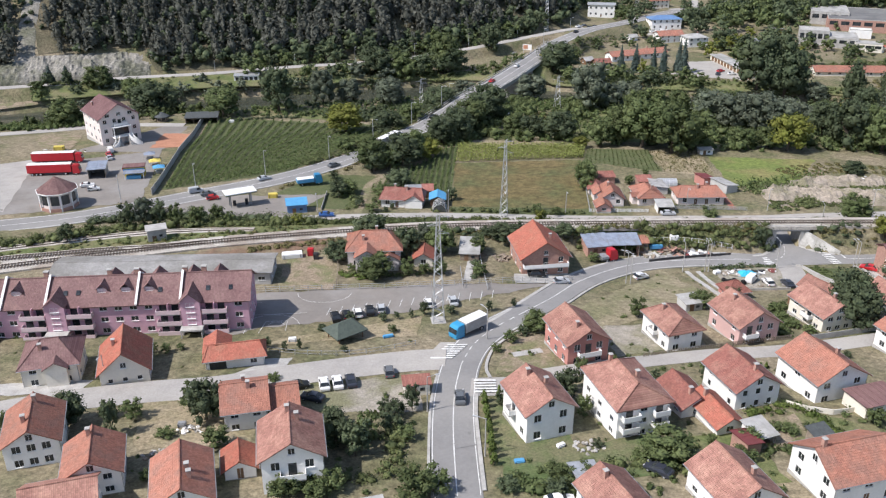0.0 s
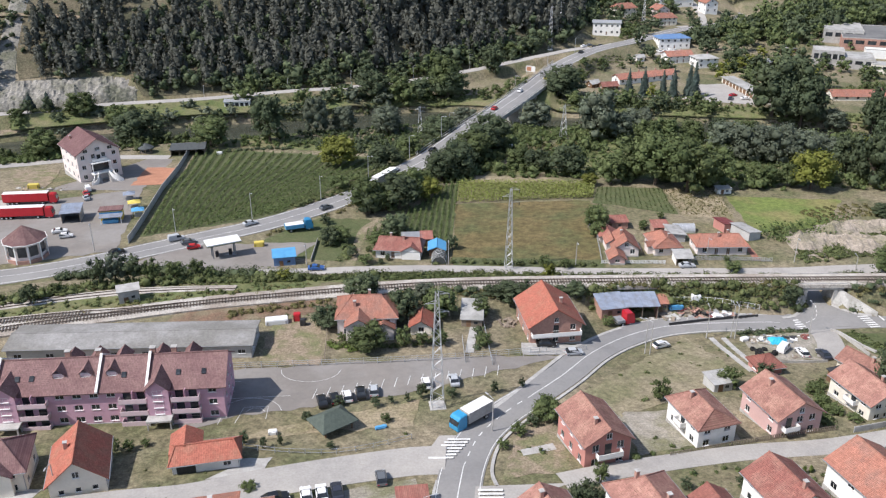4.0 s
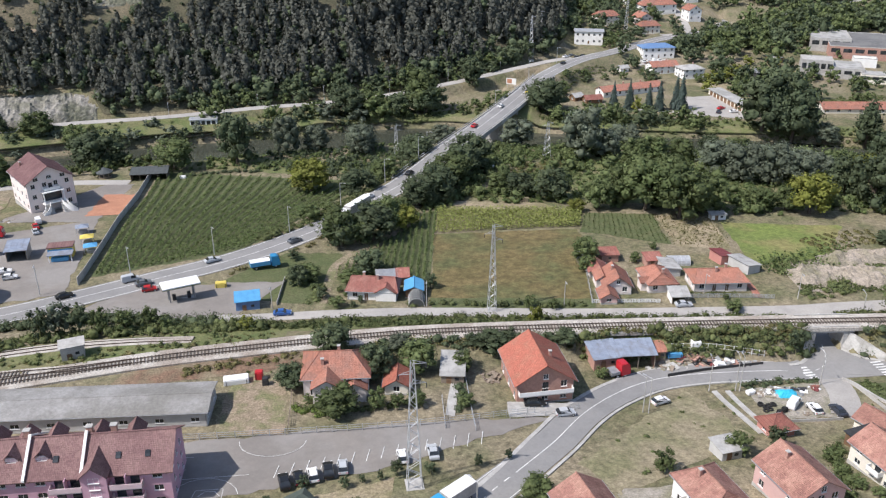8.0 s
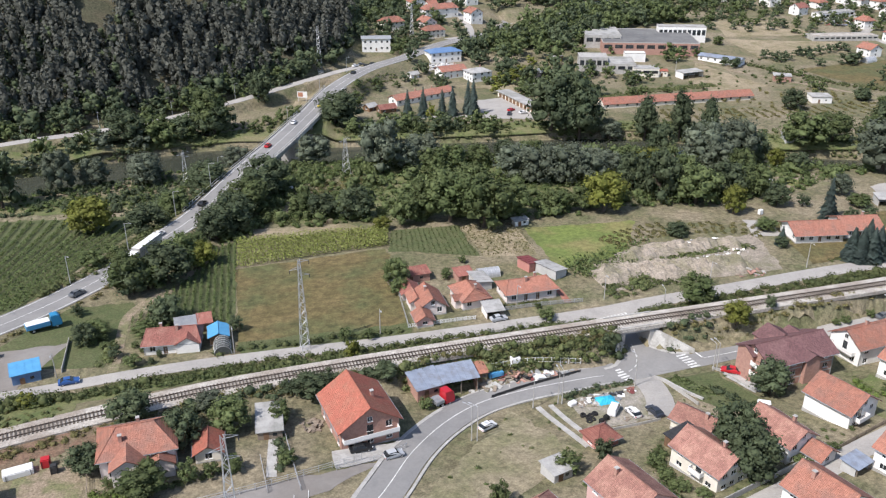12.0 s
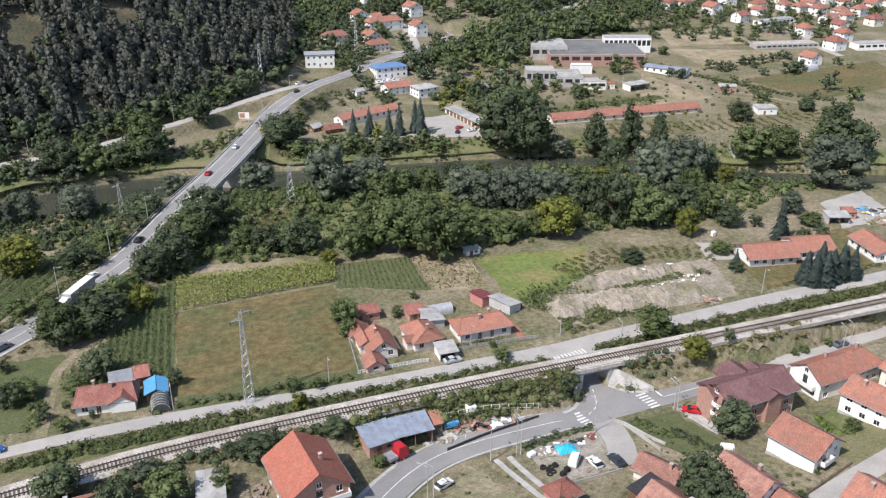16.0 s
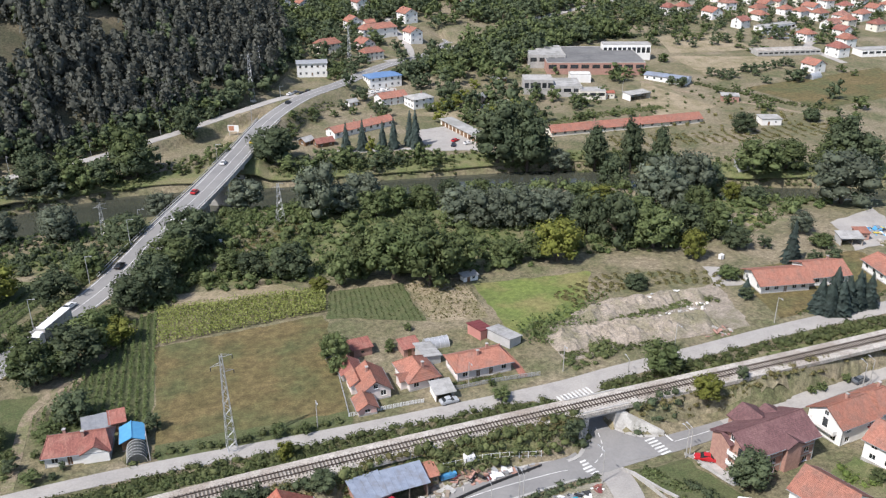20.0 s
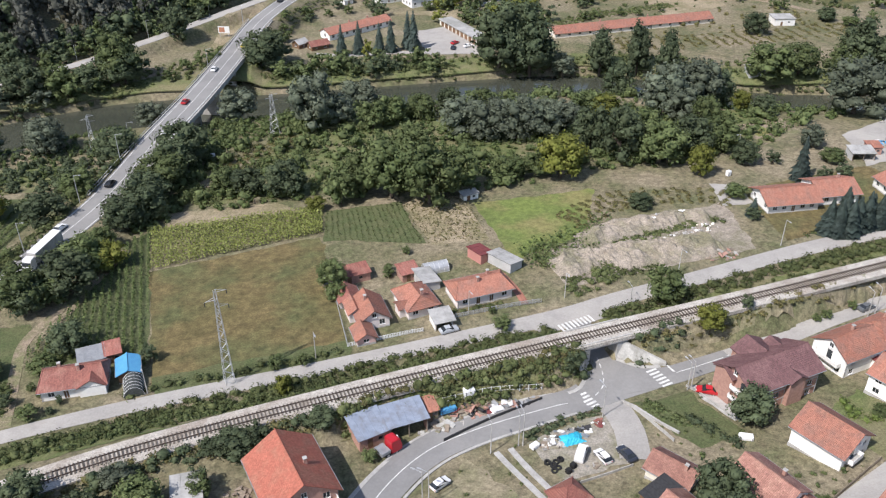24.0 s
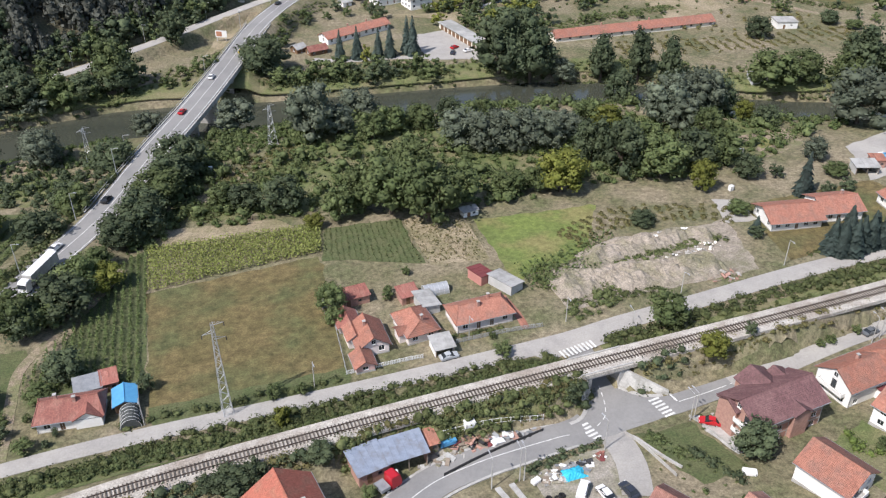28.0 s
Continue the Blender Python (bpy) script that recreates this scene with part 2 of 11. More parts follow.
M = {
    "ground": material("dry grassland", (0.172, 0.150, 0.090), (0.108, 0.114, 0.056), 0.11, 0.95, 0.5, 1.2, fine=0.36, third=(0.222, 0.188, 0.128), third_scale=0.035, coords="World"),
    "meadow": material("mown meadow", (0.122, 0.101, 0.044), (0.148, 0.115, 0.053), 0.07, 0.95, 0.5, 2.0, fine=0.32, third=(0.094, 0.098, 0.042), third_scale=0.05, coords="World"),
    "litter": material("needle litter", (0.098, 0.088, 0.056), (0.068, 0.070, 0.042), 0.14, 0.95, 0.6, 1.5, fine=0.34, third=(0.150, 0.128, 0.084), third_scale=0.04, coords="World"),
    "straw": material("short straw-coloured grass", (0.215, 0.192, 0.118), (0.165, 0.162, 0.088), 0.12, 0.95, 0.5, 2.0, fine=0.28, third=(0.250, 0.215, 0.145), third_scale=0.08, coords="World"),
    "lush": material("lush grass", (0.150, 0.190, 0.052), (0.118, 0.148, 0.046), 0.09, 0.95, 0.5, 2.0, fine=0.24, third=(0.200, 0.185, 0.075), third_scale=0.06, coords="World"),
    "dry": material("dry yellow grass", (0.275, 0.225, 0.150), (0.195, 0.174, 0.098), 0.20, 0.95, 0.5, 2.0, fine=0.28, third=(0.315, 0.262, 0.180), third_scale=0.09, coords="World"),
    "lawn": material("garden lawn", (0.100, 0.128, 0.046), (0.146, 0.156, 0.066), 0.3, 0.95, 0.4, 3.0, fine=0.26, third=(0.18, 0.165, 0.09), third_scale=0.07, coords="World"),
    "turf": material("watered turf", (0.080, 0.118, 0.044), (0.112, 0.140, 0.058), 0.4, 0.95, 0.4, 3.0, fine=0.24, third=(0.15, 0.145, 0.08), third_scale=0.12, coords="World"),
    "row_grass": material("grassy field soil", (0.078, 0.098, 0.040), (0.104, 0.112, 0.052), 0.3, 0.95, 0.5, 3.0, fine=0.24, coords="World"),
    "soil": material("bare soil", (0.285, 0.228, 0.165), (0.205, 0.166, 0.115), 0.4, 0.95, 0.5, 3.0, fine=0.28, third=(0.165, 0.165, 0.085), third_scale=0.2, coords="World"),
    "dust": material("trodden dusty earth", (0.335, 0.305, 0.262), (0.245, 0.225, 0.180), 0.35, 0.95, 0.5, 4.0, fine=0.22, third=(0.18, 0.175, 0.105), third_scale=0.12, coords="World"),
    "spoil": material("tipped grey brown earth", (0.33, 0.285, 0.235), (0.24, 0.208, 0.165), 0.4, 0.95, 0.8, 2.0, fine=0.28, third=(0.185, 0.172, 0.115), third_scale=0.12, coords="World"),
    "asphalt": material("worn asphalt", (0.236, 0.232, 0.226), (0.216, 0.212, 0.207), 0.18, 0.9, 0.15, 14.0, fine=0.05, third=(0.262, 0.256, 0.246), third_scale=0.04, coords="World"),
    "lot": material("parking asphalt", (0.232, 0.212, 0.192), (0.200, 0.184, 0.168), 0.12, 0.92, 0.15, 14.0, fine=0.05, third=(0.250, 0.236, 0.220), third_scale=0.07, coords="World"),
    "lane": material("pale dusty road", (0.355, 0.338, 0.314), (0.315, 0.300, 0.280), 0.35, 0.93, 0.2, 10.0, fine=0.07, third=(0.385, 0.365, 0.335), third_scale=0.08, coords="World"),
    "concrete": material("concrete", (0.44, 0.43, 0.41), (0.34, 0.33, 0.31), 0.5, 0.9, 0.25, 8.0, fine=0.08, coords="World"),
    "wing": material("weathered pale concrete", (0.50, 0.49, 0.46), (0.40, 0.39, 0.365), 0.6, 0.9, 0.25, 8.0, fine=0.1, third=(0.32, 0.31, 0.28), third_scale=0.3, coords="World"),
    "gravel": material("railway ballast", (0.48, 0.45, 0.405), (0.38, 0.35, 0.31), 0.6, 0.95, 0.7, 5.0, fine=0.28, third=(0.30, 0.26, 0.22), third_scale=0.1, coords="World"),
    "sleeper": material("dark sleeper", (0.105, 0.088, 0.074), (0.14, 0.12, 0.10), 1.5, 0.9, spread=0.3),
    "rail": material("rusty rail", (0.085, 0.062, 0.05), (0.12, 0.092, 0.078), 2.0, 0.5, metal=0.6),
    "rust": material("rust-brown dead weeds", (0.205, 0.128, 0.088), (0.150, 0.108, 0.072), 0.35, 0.95, 0.6, 3.0, fine=0.3, third=(0.21, 0.175, 0.115), third_scale=0.12, coords="World"),
    "redclay": material("orange clay", (0.44, 0.215, 0.135), (0.37, 0.18, 0.115), 0.3, 0.95, 0.3, 4.0, fine=0.08, coords="World"),
    "water": material("green river water", (0.050, 0.055, 0.042), (0.062, 0.066, 0.050), 0.06, 0.14, 0.06, 1.2, spec=0.5, coords="World"),
    "paint": material("white road paint", (0.72, 0.72, 0.70), (0.52, 0.52, 0.50), 0.9, 0.8, coords="World"),
    "rubble": material("rubble", (0.42, 0.40, 0.37), (0.28, 0.26, 0.225), 0.5, 0.95, 0.5, 4.0, fine=0.25, spread=0.3),
    "rock": material("pale rock face", (0.27, 0.255, 0.225), (0.18, 0.172, 0.145), 0.12, 0.95, 0.6, 0.8, fine=0.28, third=(0.13, 0.132, 0.095), third_scale=0.06, coords="World"),
    "white": material("white render", (0.82, 0.81, 0.785), (0.75, 0.74, 0.715), 0.35, 0.9, fine=0.03),
    "cream": material("cream render", (0.76, 0.715, 0.62), (0.68, 0.64, 0.56), 0.35, 0.9, fine=0.03),
    "grey": material("grey render", (0.50, 0.50, 0.49), (0.42, 0.42, 0.41), 0.35, 0.9, fine=0.04),
    "pink": material("pink render", (0.60, 0.40, 0.375), (0.54, 0.36, 0.335), 0.35, 0.9, fine=0.03),
    "mauve": material("mauve pink render", (0.565, 0.345, 0.42), (0.52, 0.315, 0.385), 0.25, 0.9, fine=0.03),
    "mauve_pale": material("pale pink panel", (0.66, 0.52, 0.54), (0.62, 0.48, 0.50), 0.25, 0.9, fine=0.03),
    "salmon": material("salmon red render", (0.50, 0.235, 0.20), (0.44, 0.205, 0.175), 0.35, 0.9, fine=0.03),
    "blush": material("pale blush render", (0.74, 0.665, 0.63), (0.68, 0.60, 0.57), 0.35, 0.9, fine=0.03),
    "brickwall": material("bare red block wall", (0.43, 0.255, 0.205), (0.35, 0.205, 0.165), 1.6, 0.92, 0.4, 5.0, fine=0.14),
    "yellow": material("yellow paint", (0.62, 0.50, 0.12), (0.55, 0.44, 0.10), 1.0, 0.7),
    "sky_blue": material("bright blue sheet", (0.085, 0.29, 0.52), (0.10, 0.33, 0.55), 0.8, 0.55, fine=0.05),
    "steel_blue": material("steel blue sheet", (0.13, 0.23, 0.40), (0.11, 0.19, 0.34), 0.8, 0.55, fine=0.05),
    "pale_blue": material("pale blue sheet", (0.255, 0.295, 0.365), (0.205, 0.240, 0.305), 0.6, 0.6, fine=0.07, third=(0.20, 0.21, 0.24), third_scale=0.3),
    "steel": material("grey sheet metal", (0.36, 0.37, 0.38), (0.28, 0.29, 0.30), 0.7, 0.55, metal=0.4, fine=0.06),
    "galvanised": material("galvanised steel", (0.55, 0.56, 0.57), (0.45, 0.46, 0.47), 1.0, 0.5, metal=0.5),
    "sheet_old": material("weathered grey sheet", (0.30, 0.295, 0.285), (0.235, 0.23, 0.22), 0.25, 0.9, 0.3, 6.0, fine=0.14, third=(0.20, 0.195, 0.18), third_scale=0.10),
    "net": material("dark shading net", (0.075, 0.082, 0.078), (0.055, 0.060, 0.058), 0.8, 0.8, 0.3, 8.0, fine=0.2),
    "sheet": material("old fibre-cement sheet", (0.40, 0.395, 0.38), (0.31, 0.305, 0.295), 0.25, 0.9, 0.3, 6.0, fine=0.10, third=(0.27, 0.27, 0.25), third_scale=0.12),
    "bitumen": material("dark flat roof", (0.13, 0.13, 0.13), (0.18, 0.18, 0.175), 0.1, 0.9, fine=0.12),
    "green_roof": material("green shingle", (0.085, 0.105, 0.088), (0.068, 0.085, 0.072), 1.5, 0.85, fine=0.10),
    "dark_roof": material("dark grey shingle", (0.085, 0.095, 0.095), (0.065, 0.072, 0.075), 1.5, 0.85, fine=0.10),
    "wood": material("brown wood", (0.20, 0.12, 0.07), (0.15, 0.09, 0.055), 2.0, 0.8, spread=0.15),
    "old_wood": material("weathered wood", (0.27, 0.22, 0.17), (0.20, 0.165, 0.13), 2.0, 0.9, spread=0.15),
    "frame": material("white window frame", (0.74, 0.74, 0.73), None, 1.0, 0.6),
    "brown_frame": material("brown window frame", (0.13, 0.075, 0.045), None, 1.0, 0.6),
    "glass": material("dark window glass", (0.020, 0.024, 0.028), (0.045, 0.05, 0.055), 0.6, 0.08, spec=0.6, spread=0.3),
    "black": material("black rubber", (0.02, 0.02, 0.02), None, 1.0, 0.85),
    "dark": material("dark metal", (0.05, 0.05, 0.052), (0.035, 0.035, 0.037), 2.0, 0.6),
    "bark": material("bark", (0.11, 0.085, 0.065), (0.075, 0.06, 0.047), 4.0, 0.95, 0.4, 10.0),
    "red": material("red paint", (0.48, 0.03, 0.04), (0.42, 0.028, 0.035), 0.6, 0.35),
    "maroon": material("dark red sheet", (0.20, 0.055, 0.055), (0.16, 0.045, 0.045), 0.6, 0.6, fine=0.06),
    "blue_cloth": material("turquoise tarpaulin", (0.03, 0.40, 0.58), (0.045, 0.46, 0.64), 1.2, 0.6, 0.6, 2.0),
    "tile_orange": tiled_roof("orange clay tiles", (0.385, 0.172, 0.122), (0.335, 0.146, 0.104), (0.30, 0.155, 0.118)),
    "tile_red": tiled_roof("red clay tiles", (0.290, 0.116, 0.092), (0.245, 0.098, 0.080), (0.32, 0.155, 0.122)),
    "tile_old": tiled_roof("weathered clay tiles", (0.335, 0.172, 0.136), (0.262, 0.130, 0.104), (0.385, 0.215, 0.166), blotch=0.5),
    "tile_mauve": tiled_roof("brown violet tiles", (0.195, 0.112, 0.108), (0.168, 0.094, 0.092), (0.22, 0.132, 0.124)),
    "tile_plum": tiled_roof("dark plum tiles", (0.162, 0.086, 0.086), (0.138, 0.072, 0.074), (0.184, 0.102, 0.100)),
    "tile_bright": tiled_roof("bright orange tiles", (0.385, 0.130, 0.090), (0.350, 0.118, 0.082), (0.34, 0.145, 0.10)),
    "leaf": foliage("green leaves", (0.084, 0.114, 0.044), (0.132, 0.16, 0.066)),
    "leaf_dark": foliage("dark green leaves", (0.068, 0.092, 0.05), (0.102, 0.126, 0.066)),
    "leaf_yellow": foliage("yellow green leaves", (0.13, 0.15, 0.03), (0.18, 0.185, 0.045)),
    "hedge": foliage("clipped hedge leaves", (0.11, 0.155, 0.04), (0.15, 0.195, 0.055)),
    "leaf_grey": foliage("grey green willow leaves", (0.105, 0.128, 0.088), (0.15, 0.172, 0.12)),
    "leaf_blue": foliage("blue spruce needles", (0.045, 0.066, 0.056), (0.07, 0.095, 0.082)),
    "needle": foliage("pine needles", (0.07, 0.075, 0.062), (0.094, 0.098, 0.082), 0.3),
    "shrub": foliage("scrub leaves", (0.092, 0.116, 0.046), (0.145, 0.164, 0.068)),
    "vine": foliage("cane leaves", (0.088, 0.124, 0.044), (0.128, 0.164, 0.06), 0.0),
    "corn": foliage("maize leaves", (0.2, 0.235, 0.06), (0.26, 0.28, 0.095), 0.0),
    "weed": foliage("dry weeds", (0.19, 0.165, 0.075), (0.15, 0.15, 0.06)),
}

# ---- kit ----
def part(name, bm, mat, parent=None, label=""):
    """Links a bmesh, or mesh data, as one mesh object under a thing or a part."""
    if isinstance(bm, bmesh.types.BMesh):
        me = bpy.data.meshes.new(name)
        bm.to_mesh(me)
        bm.free()
        me.materials.append(M[mat])
    else:
        me = bm
    ob = new(name, me)
    ob.parent = parent
    return tagged(ob, label)


class Soup(list):
    """Corner points that carry a shading normal each, for round masses of leaves."""
    normals = None


def soup():
    v = Soup()
    v.normals = []
    return v


LEAF_NORMALS = {}


def set_normals(me, normals):
    arr = np.asarray(normals, float)
    me.shade_smooth()
    me.normals_split_custom_set_from_vertices(arr.tolist())
    LEAF_NORMALS[me.name] = arr


def mesh_from(name, verts, faces, mat, soft=False):
    me = bpy.data.meshes.new(name)
    me.from_pydata(verts, [], faces)
    me.materials.append(M[mat])
    if soft:
        me.shade_smooth()
    me.update()
    if isinstance(verts, Soup):
        set_normals(me, verts.normals)
    return me


def empty(name, m, label="", category="", group="", kind=""):
    ob = new(name)
    ob.matrix_basis = m
    return tagged(ob, label, category, group, kind)


def add_box(bm, x0, x1, y0, y1, z0, z1):
    v = [bm.verts.new(c) for c in ((x0, y0, z0), (x1, y0, z0), (x1, y1, z0), (x0, y1, z0), (x0, y0, z1), (x1, y0, z1), (x1, y1, z1), (x0, y1, z1))]
    for f in ((3, 2, 1, 0), (4, 5, 6, 7), (0, 1, 5, 4), (1, 2, 6, 5), (2, 3, 7, 6), (3, 0, 4, 7)):
        bm.faces.new([v[i] for i in f])
    return v


def box(*lims, bevel=0.0):
    bm = bmesh.new()
    add_box(bm, *lims)
    if bevel:
        bmesh.ops.bevel(bm, geom=bm.edges[:], offset=bevel, segments=2, affect="EDGES")
    return bm


def tube(bm, a, b, r0, r1=None, n=8):
    """A tapered round bar from a to b."""
    a, b = Vector(a), Vector(b)
    r1 = r0 if r1 is None else r1
    q = (b - a).to_track_quat("Z", "Y").to_matrix()
    rings = []
    for p, r in ((a, r0), (b, r1)):
        rings.append([bm.verts.new(p + q @ Vector((r * math.cos(i * 2 * math.pi / n), r * math.sin(i * 2 * math.pi / n), 0))) for i in range(n)])
    for i in range(n):
        bm.faces.new((rings[0][i], rings[0][(i + 1) % n], rings[1][(i + 1) % n], rings[1][i]))
    bm.faces.new(rings[0][::-1])
    bm.faces.new(rings[1])


def dense(pts, step):
    """A smooth line through the points, with even steps."""
    pts = [np.array(p, float) for p in pts]
    out = []
    for i in range(len(pts) - 1):
        p0, p1, p2, p3 = pts[max(0, i - 1)], pts[i], pts[i + 1], pts[min(len(pts) - 1, i + 2)]
        n = max(1, int(np.hypot(*(p2 - p1)[:2]) / step))
        for j in range(n):
            t = j / n
            out.append(0.5 * (2 * p1 + (p2 - p0) * t + (2 * p0 - 5 * p1 + 4 * p2 - p3) * t * t + (3 * p1 - p0 - 3 * p2 + p3) * t ** 3))
    return np.array(out + [pts[-1]])


def normals(line):
    d = np.gradient(line[:, :2], axis=0)
    d /= np.hypot(d[:, 0], d[:, 1])[:, None]
    return np.stack([-d[:, 1], d[:, 0]], 1)


def ribbon(name, pts, half, mat, lift=0.08, z=None, step=2.0, offset=0.0, skirt=0.35, across=4):
    """A band along a line, laid on the land or at the height z, with thickness at its edges. half: half its width, or one at each end."""
    line = dense(pts, step)
    nrm = normals(line)
    hw = np.interp(np.linspace(0, 1, len(line)), (0, 1), half) if isinstance(half, tuple) else np.full(len(line), half)
    cols = np.linspace(-1, 1, across + 1)
    grid = np.stack([line[:, :2] + nrm * (offset + c * hw)[:, None] for c in cols], 1)
    h = land(grid[..., 0], grid[..., 1]) if z is None else z(grid[..., 1]) if callable(z) else np.full(grid.shape[:2], z)
    if z is None:
        h = h.max(1, keepdims=True) * 0.5 + h * 0.5 if across > 1 else h
    top = np.dstack([grid, h + lift])
    left, right = top[:, :1] - (0, 0, skirt), top[:, -1:] - (0, 0, skirt)
    grid3 = np.concatenate([left, top, right], 1)
    r, c = grid3.shape[:2]
    faces = [(i * c + j, i * c + j + 1, (i + 1) * c + j + 1, (i + 1) * c + j) for i in range(r - 1) for j in range(c - 1)]
    return mesh_from(name, grid3.reshape(-1, 3).tolist(), [f[::-1] for f in faces], mat, False)


def structure(name, me, label, category):
    ob = new(name, me)
    return tagged(ob, label, category, "", "structure")


def patch_mesh(name, corners, mat, lift=0.05, step=2.5, ragged=0.6):
    """A piece of ground between four corners, following the land, with an uneven rim."""
    a, b, c, d = [np.array(p, float) for p in corners]
    nu = max(2, int(max(np.hypot(*(b - a)), np.hypot(*(c - d))) / step))
    nv = max(2, int(max(np.hypot(*(d - a)), np.hypot(*(c - b))) / step))
    verts = []
    for j in range(nv + 1):
        for i in range(nu + 1):
            u, v = i / nu, j / nv
            p = (a * (1 - u) + b * u) * (1 - v) + (d * (1 - u) + c * u) * v
            if i in (0, nu) or j in (0, nv):
                p = p + np.array([noise.noise((p[0] * 0.3, p[1] * 0.3, k)) for k in (1.0, 7.0)]) * ragged * 2
            verts.append(p)
    verts = np.array(verts)
    h = land(verts[:, 0], verts[:, 1]) + lift
    faces = [(j * (nu + 1) + i, j * (nu + 1) + i + 1, (j + 1) * (nu + 1) + i + 1, (j + 1) * (nu + 1) + i) for j in range(nv) for i in range(nu)]
    area = sum(verts[f[k]][0] * verts[f[(k + 1) % 4]][1] - verts[f[(k + 1) % 4]][0] * verts[f[k]][1] for f in faces[:1] for k in range(4))
    if area < 0:
        faces = [f[::-1] for f in faces]
    return mesh_from(name, np.column_stack([verts, h]).tolist(), faces, mat)


def patch(name, corners, mat, label, category, lift=0.05, **kw):
    return structure(name, patch_mesh(name, corners, mat, lift, **kw), label, category)


def inside(x, y, poly):
    hit = False
    for (ax, ay), (bx, by) in zip(poly, poly[1:] + poly[:1]):
        if (ay > y) != (by > y) and x < (bx - ax) * (y - ay) / (by - ay) + ax:
            hit = not hit
    return hit

# ---- ground, water, roads ----
def spread_axis(lo, a, b, hi, fine, grow=1.16):
    mid = list(np.arange(a, b + fine / 2, fine))
    for end, sign in ((hi, 1), (lo, -1)):
        s = fine
        while (mid[-1] < end) if sign > 0 else (mid[0] > end):
            s *= grow
            mid.append(mid[-1] + s) if sign > 0 else mid.insert(0, mid[0] - s)
    return np.array(mid)


gx, gy = spread_axis(-2200, -200, 330, 2600, 2.0), spread_axis(-700, 84, 480, 2600, 2.0, 1.10)
GX, GY = np.meshgrid(gx, gy)
GZ = land(GX, GY)
nx, ny = len(gx), len(gy)
ground = structure("ground", mesh_from("ground", np.stack([GX, GY, GZ], 2).reshape(-1, 3).tolist(),
                   [(j * nx + i, j * nx + i + 1, (j + 1) * nx + i + 1, (j + 1) * nx + i) for j in range(ny - 1) for i in range(nx - 1)], "ground", True),
                   "valley floor and hillside with dry green grass", "ground")
structure("water", ribbon("water", RIVER, 17.0, "water", 0.0, WATER_Z, 8.0, skirt=0.05), "slow dark green river between wooded banks", "water")

structure("bank_grass_north", ribbon("bank_grass_north", RIVER[2:18], 6.5, "lawn", 0.07, None, 4.0, offset=18.5, skirt=0.4, across=6), "rank green grass on the far river bank", "bank")
floor_line = dense(HILL_FOOT[2:13], 6.0)
floor_side = normals(floor_line)
floor_cols = np.arange(6.0, 110.0, 6.0)
floor_grid = floor_line[:, None, :2] + floor_side[:, None] * np.maximum(floor_cols[None], np.where(floor_line[:, :1] < -140, 21.0, 0.0))[..., None]
fr, fc = floor_grid.shape[:2]
structure("forest_floor", mesh_from("forest_floor", np.dstack([floor_grid, land(floor_grid[..., 0], floor_grid[..., 1]) + 0.25]).reshape(-1, 3).tolist(),
          [(i * fc + j, (i + 1) * fc + j, (i + 1) * fc + j + 1, i * fc + j + 1) for i in range(fr - 1) for j in range(fc - 1)], "litter", True), "dark needle litter and scrub under the pines", "forest floor")

SOUTH_ROAD = [(6, -260), (2.0, 94), (1.7, 106), (1.7, 116), (2.2, 125.5), (3.4, 135), (6.0, 144), (10.5, 151.8), (16.5, 158.8), (24, 168), (31.5, 179), (40, 188.0), (49, 193.6), (59, 195.9), (70, 196.7), (79, 196.9), (84.5, 198.4), (89, 202.4), (91.3, 207), (91.8, 212), (93.2, 224)]
structure("road", ribbon("road", SOUTH_ROAD[:17], 3.7, "asphalt", 0.10), "grey asphalt road with a winding white middle line", "road")
structure("road_highway", ribbon("road_highway", HIGHWAY, 4.7, "asphalt", 0.12, HIGHWAY_Z, 2.5), "two-lane asphalt highway rising over the river bridge", "road")
structure("road_north", ribbon("road_north", NORTH_ROAD[4:], (2.5, 3.0), "lane", 0.13), "pale worn asphalt road beside the railway", "road")
structure("road_north_west", ribbon("road_north_west", NORTH_ROAD[:5], (1.7, 2.5), "lane", 0.128), "narrow pale lane beside the railway", "road")
structure("road_far", ribbon("road_far", FAR_ROAD, 2.8, "lane", 0.10), "pale road at the foot of the wooded hill", "road")
structure("road_village", ribbon("road_village", [(0.5, 136.8), (-5, 136.5), (-19, 133), (-31, 129.3), (-40, 126), (-52, 124), (-66, 120.5), (-80, 115), (-120, 98)], (4.0, 3.0), "lane", 0.085), "pale side road past the parked cars", "road")
structure("road_lane", ribbon("road_lane", [(19, 130.6), (30.5, 134.5), (50.5, 139.7), (68, 142.3), (90, 148.3), (112, 155.5), (140, 163), (200, 178)], 2.2, "lane", 0.07), "narrow pale lane between the gardens", "road")
structure("road_east", ribbon("road_east", [(88, 199.0), (95, 198.5), (101, 197.9), (108, 198.2), (118, 198.9)], (3.0, 2.3), "asphalt", 0.115), "asphalt road running east along the railway bank", "road")
structure("road_east_lane", ribbon("road_east_lane", [(116, 198.8), (125, 199.5), (133.4, 200.5), (148.8, 202.7), (163, 204.0), (200, 208), (300, 221)], (2.3, 1.4), "lane", 0.11), "narrow pale lane running on along the railway bank", "road")
structure("road_yard", ribbon("road_yard", [(87.2, 196.5), (86.9, 191.5), (86.0, 185.6), (82.6, 177.6)], (3.0, 2.8), "lane", 0.10), "short asphalt lane to a car yard", "road")
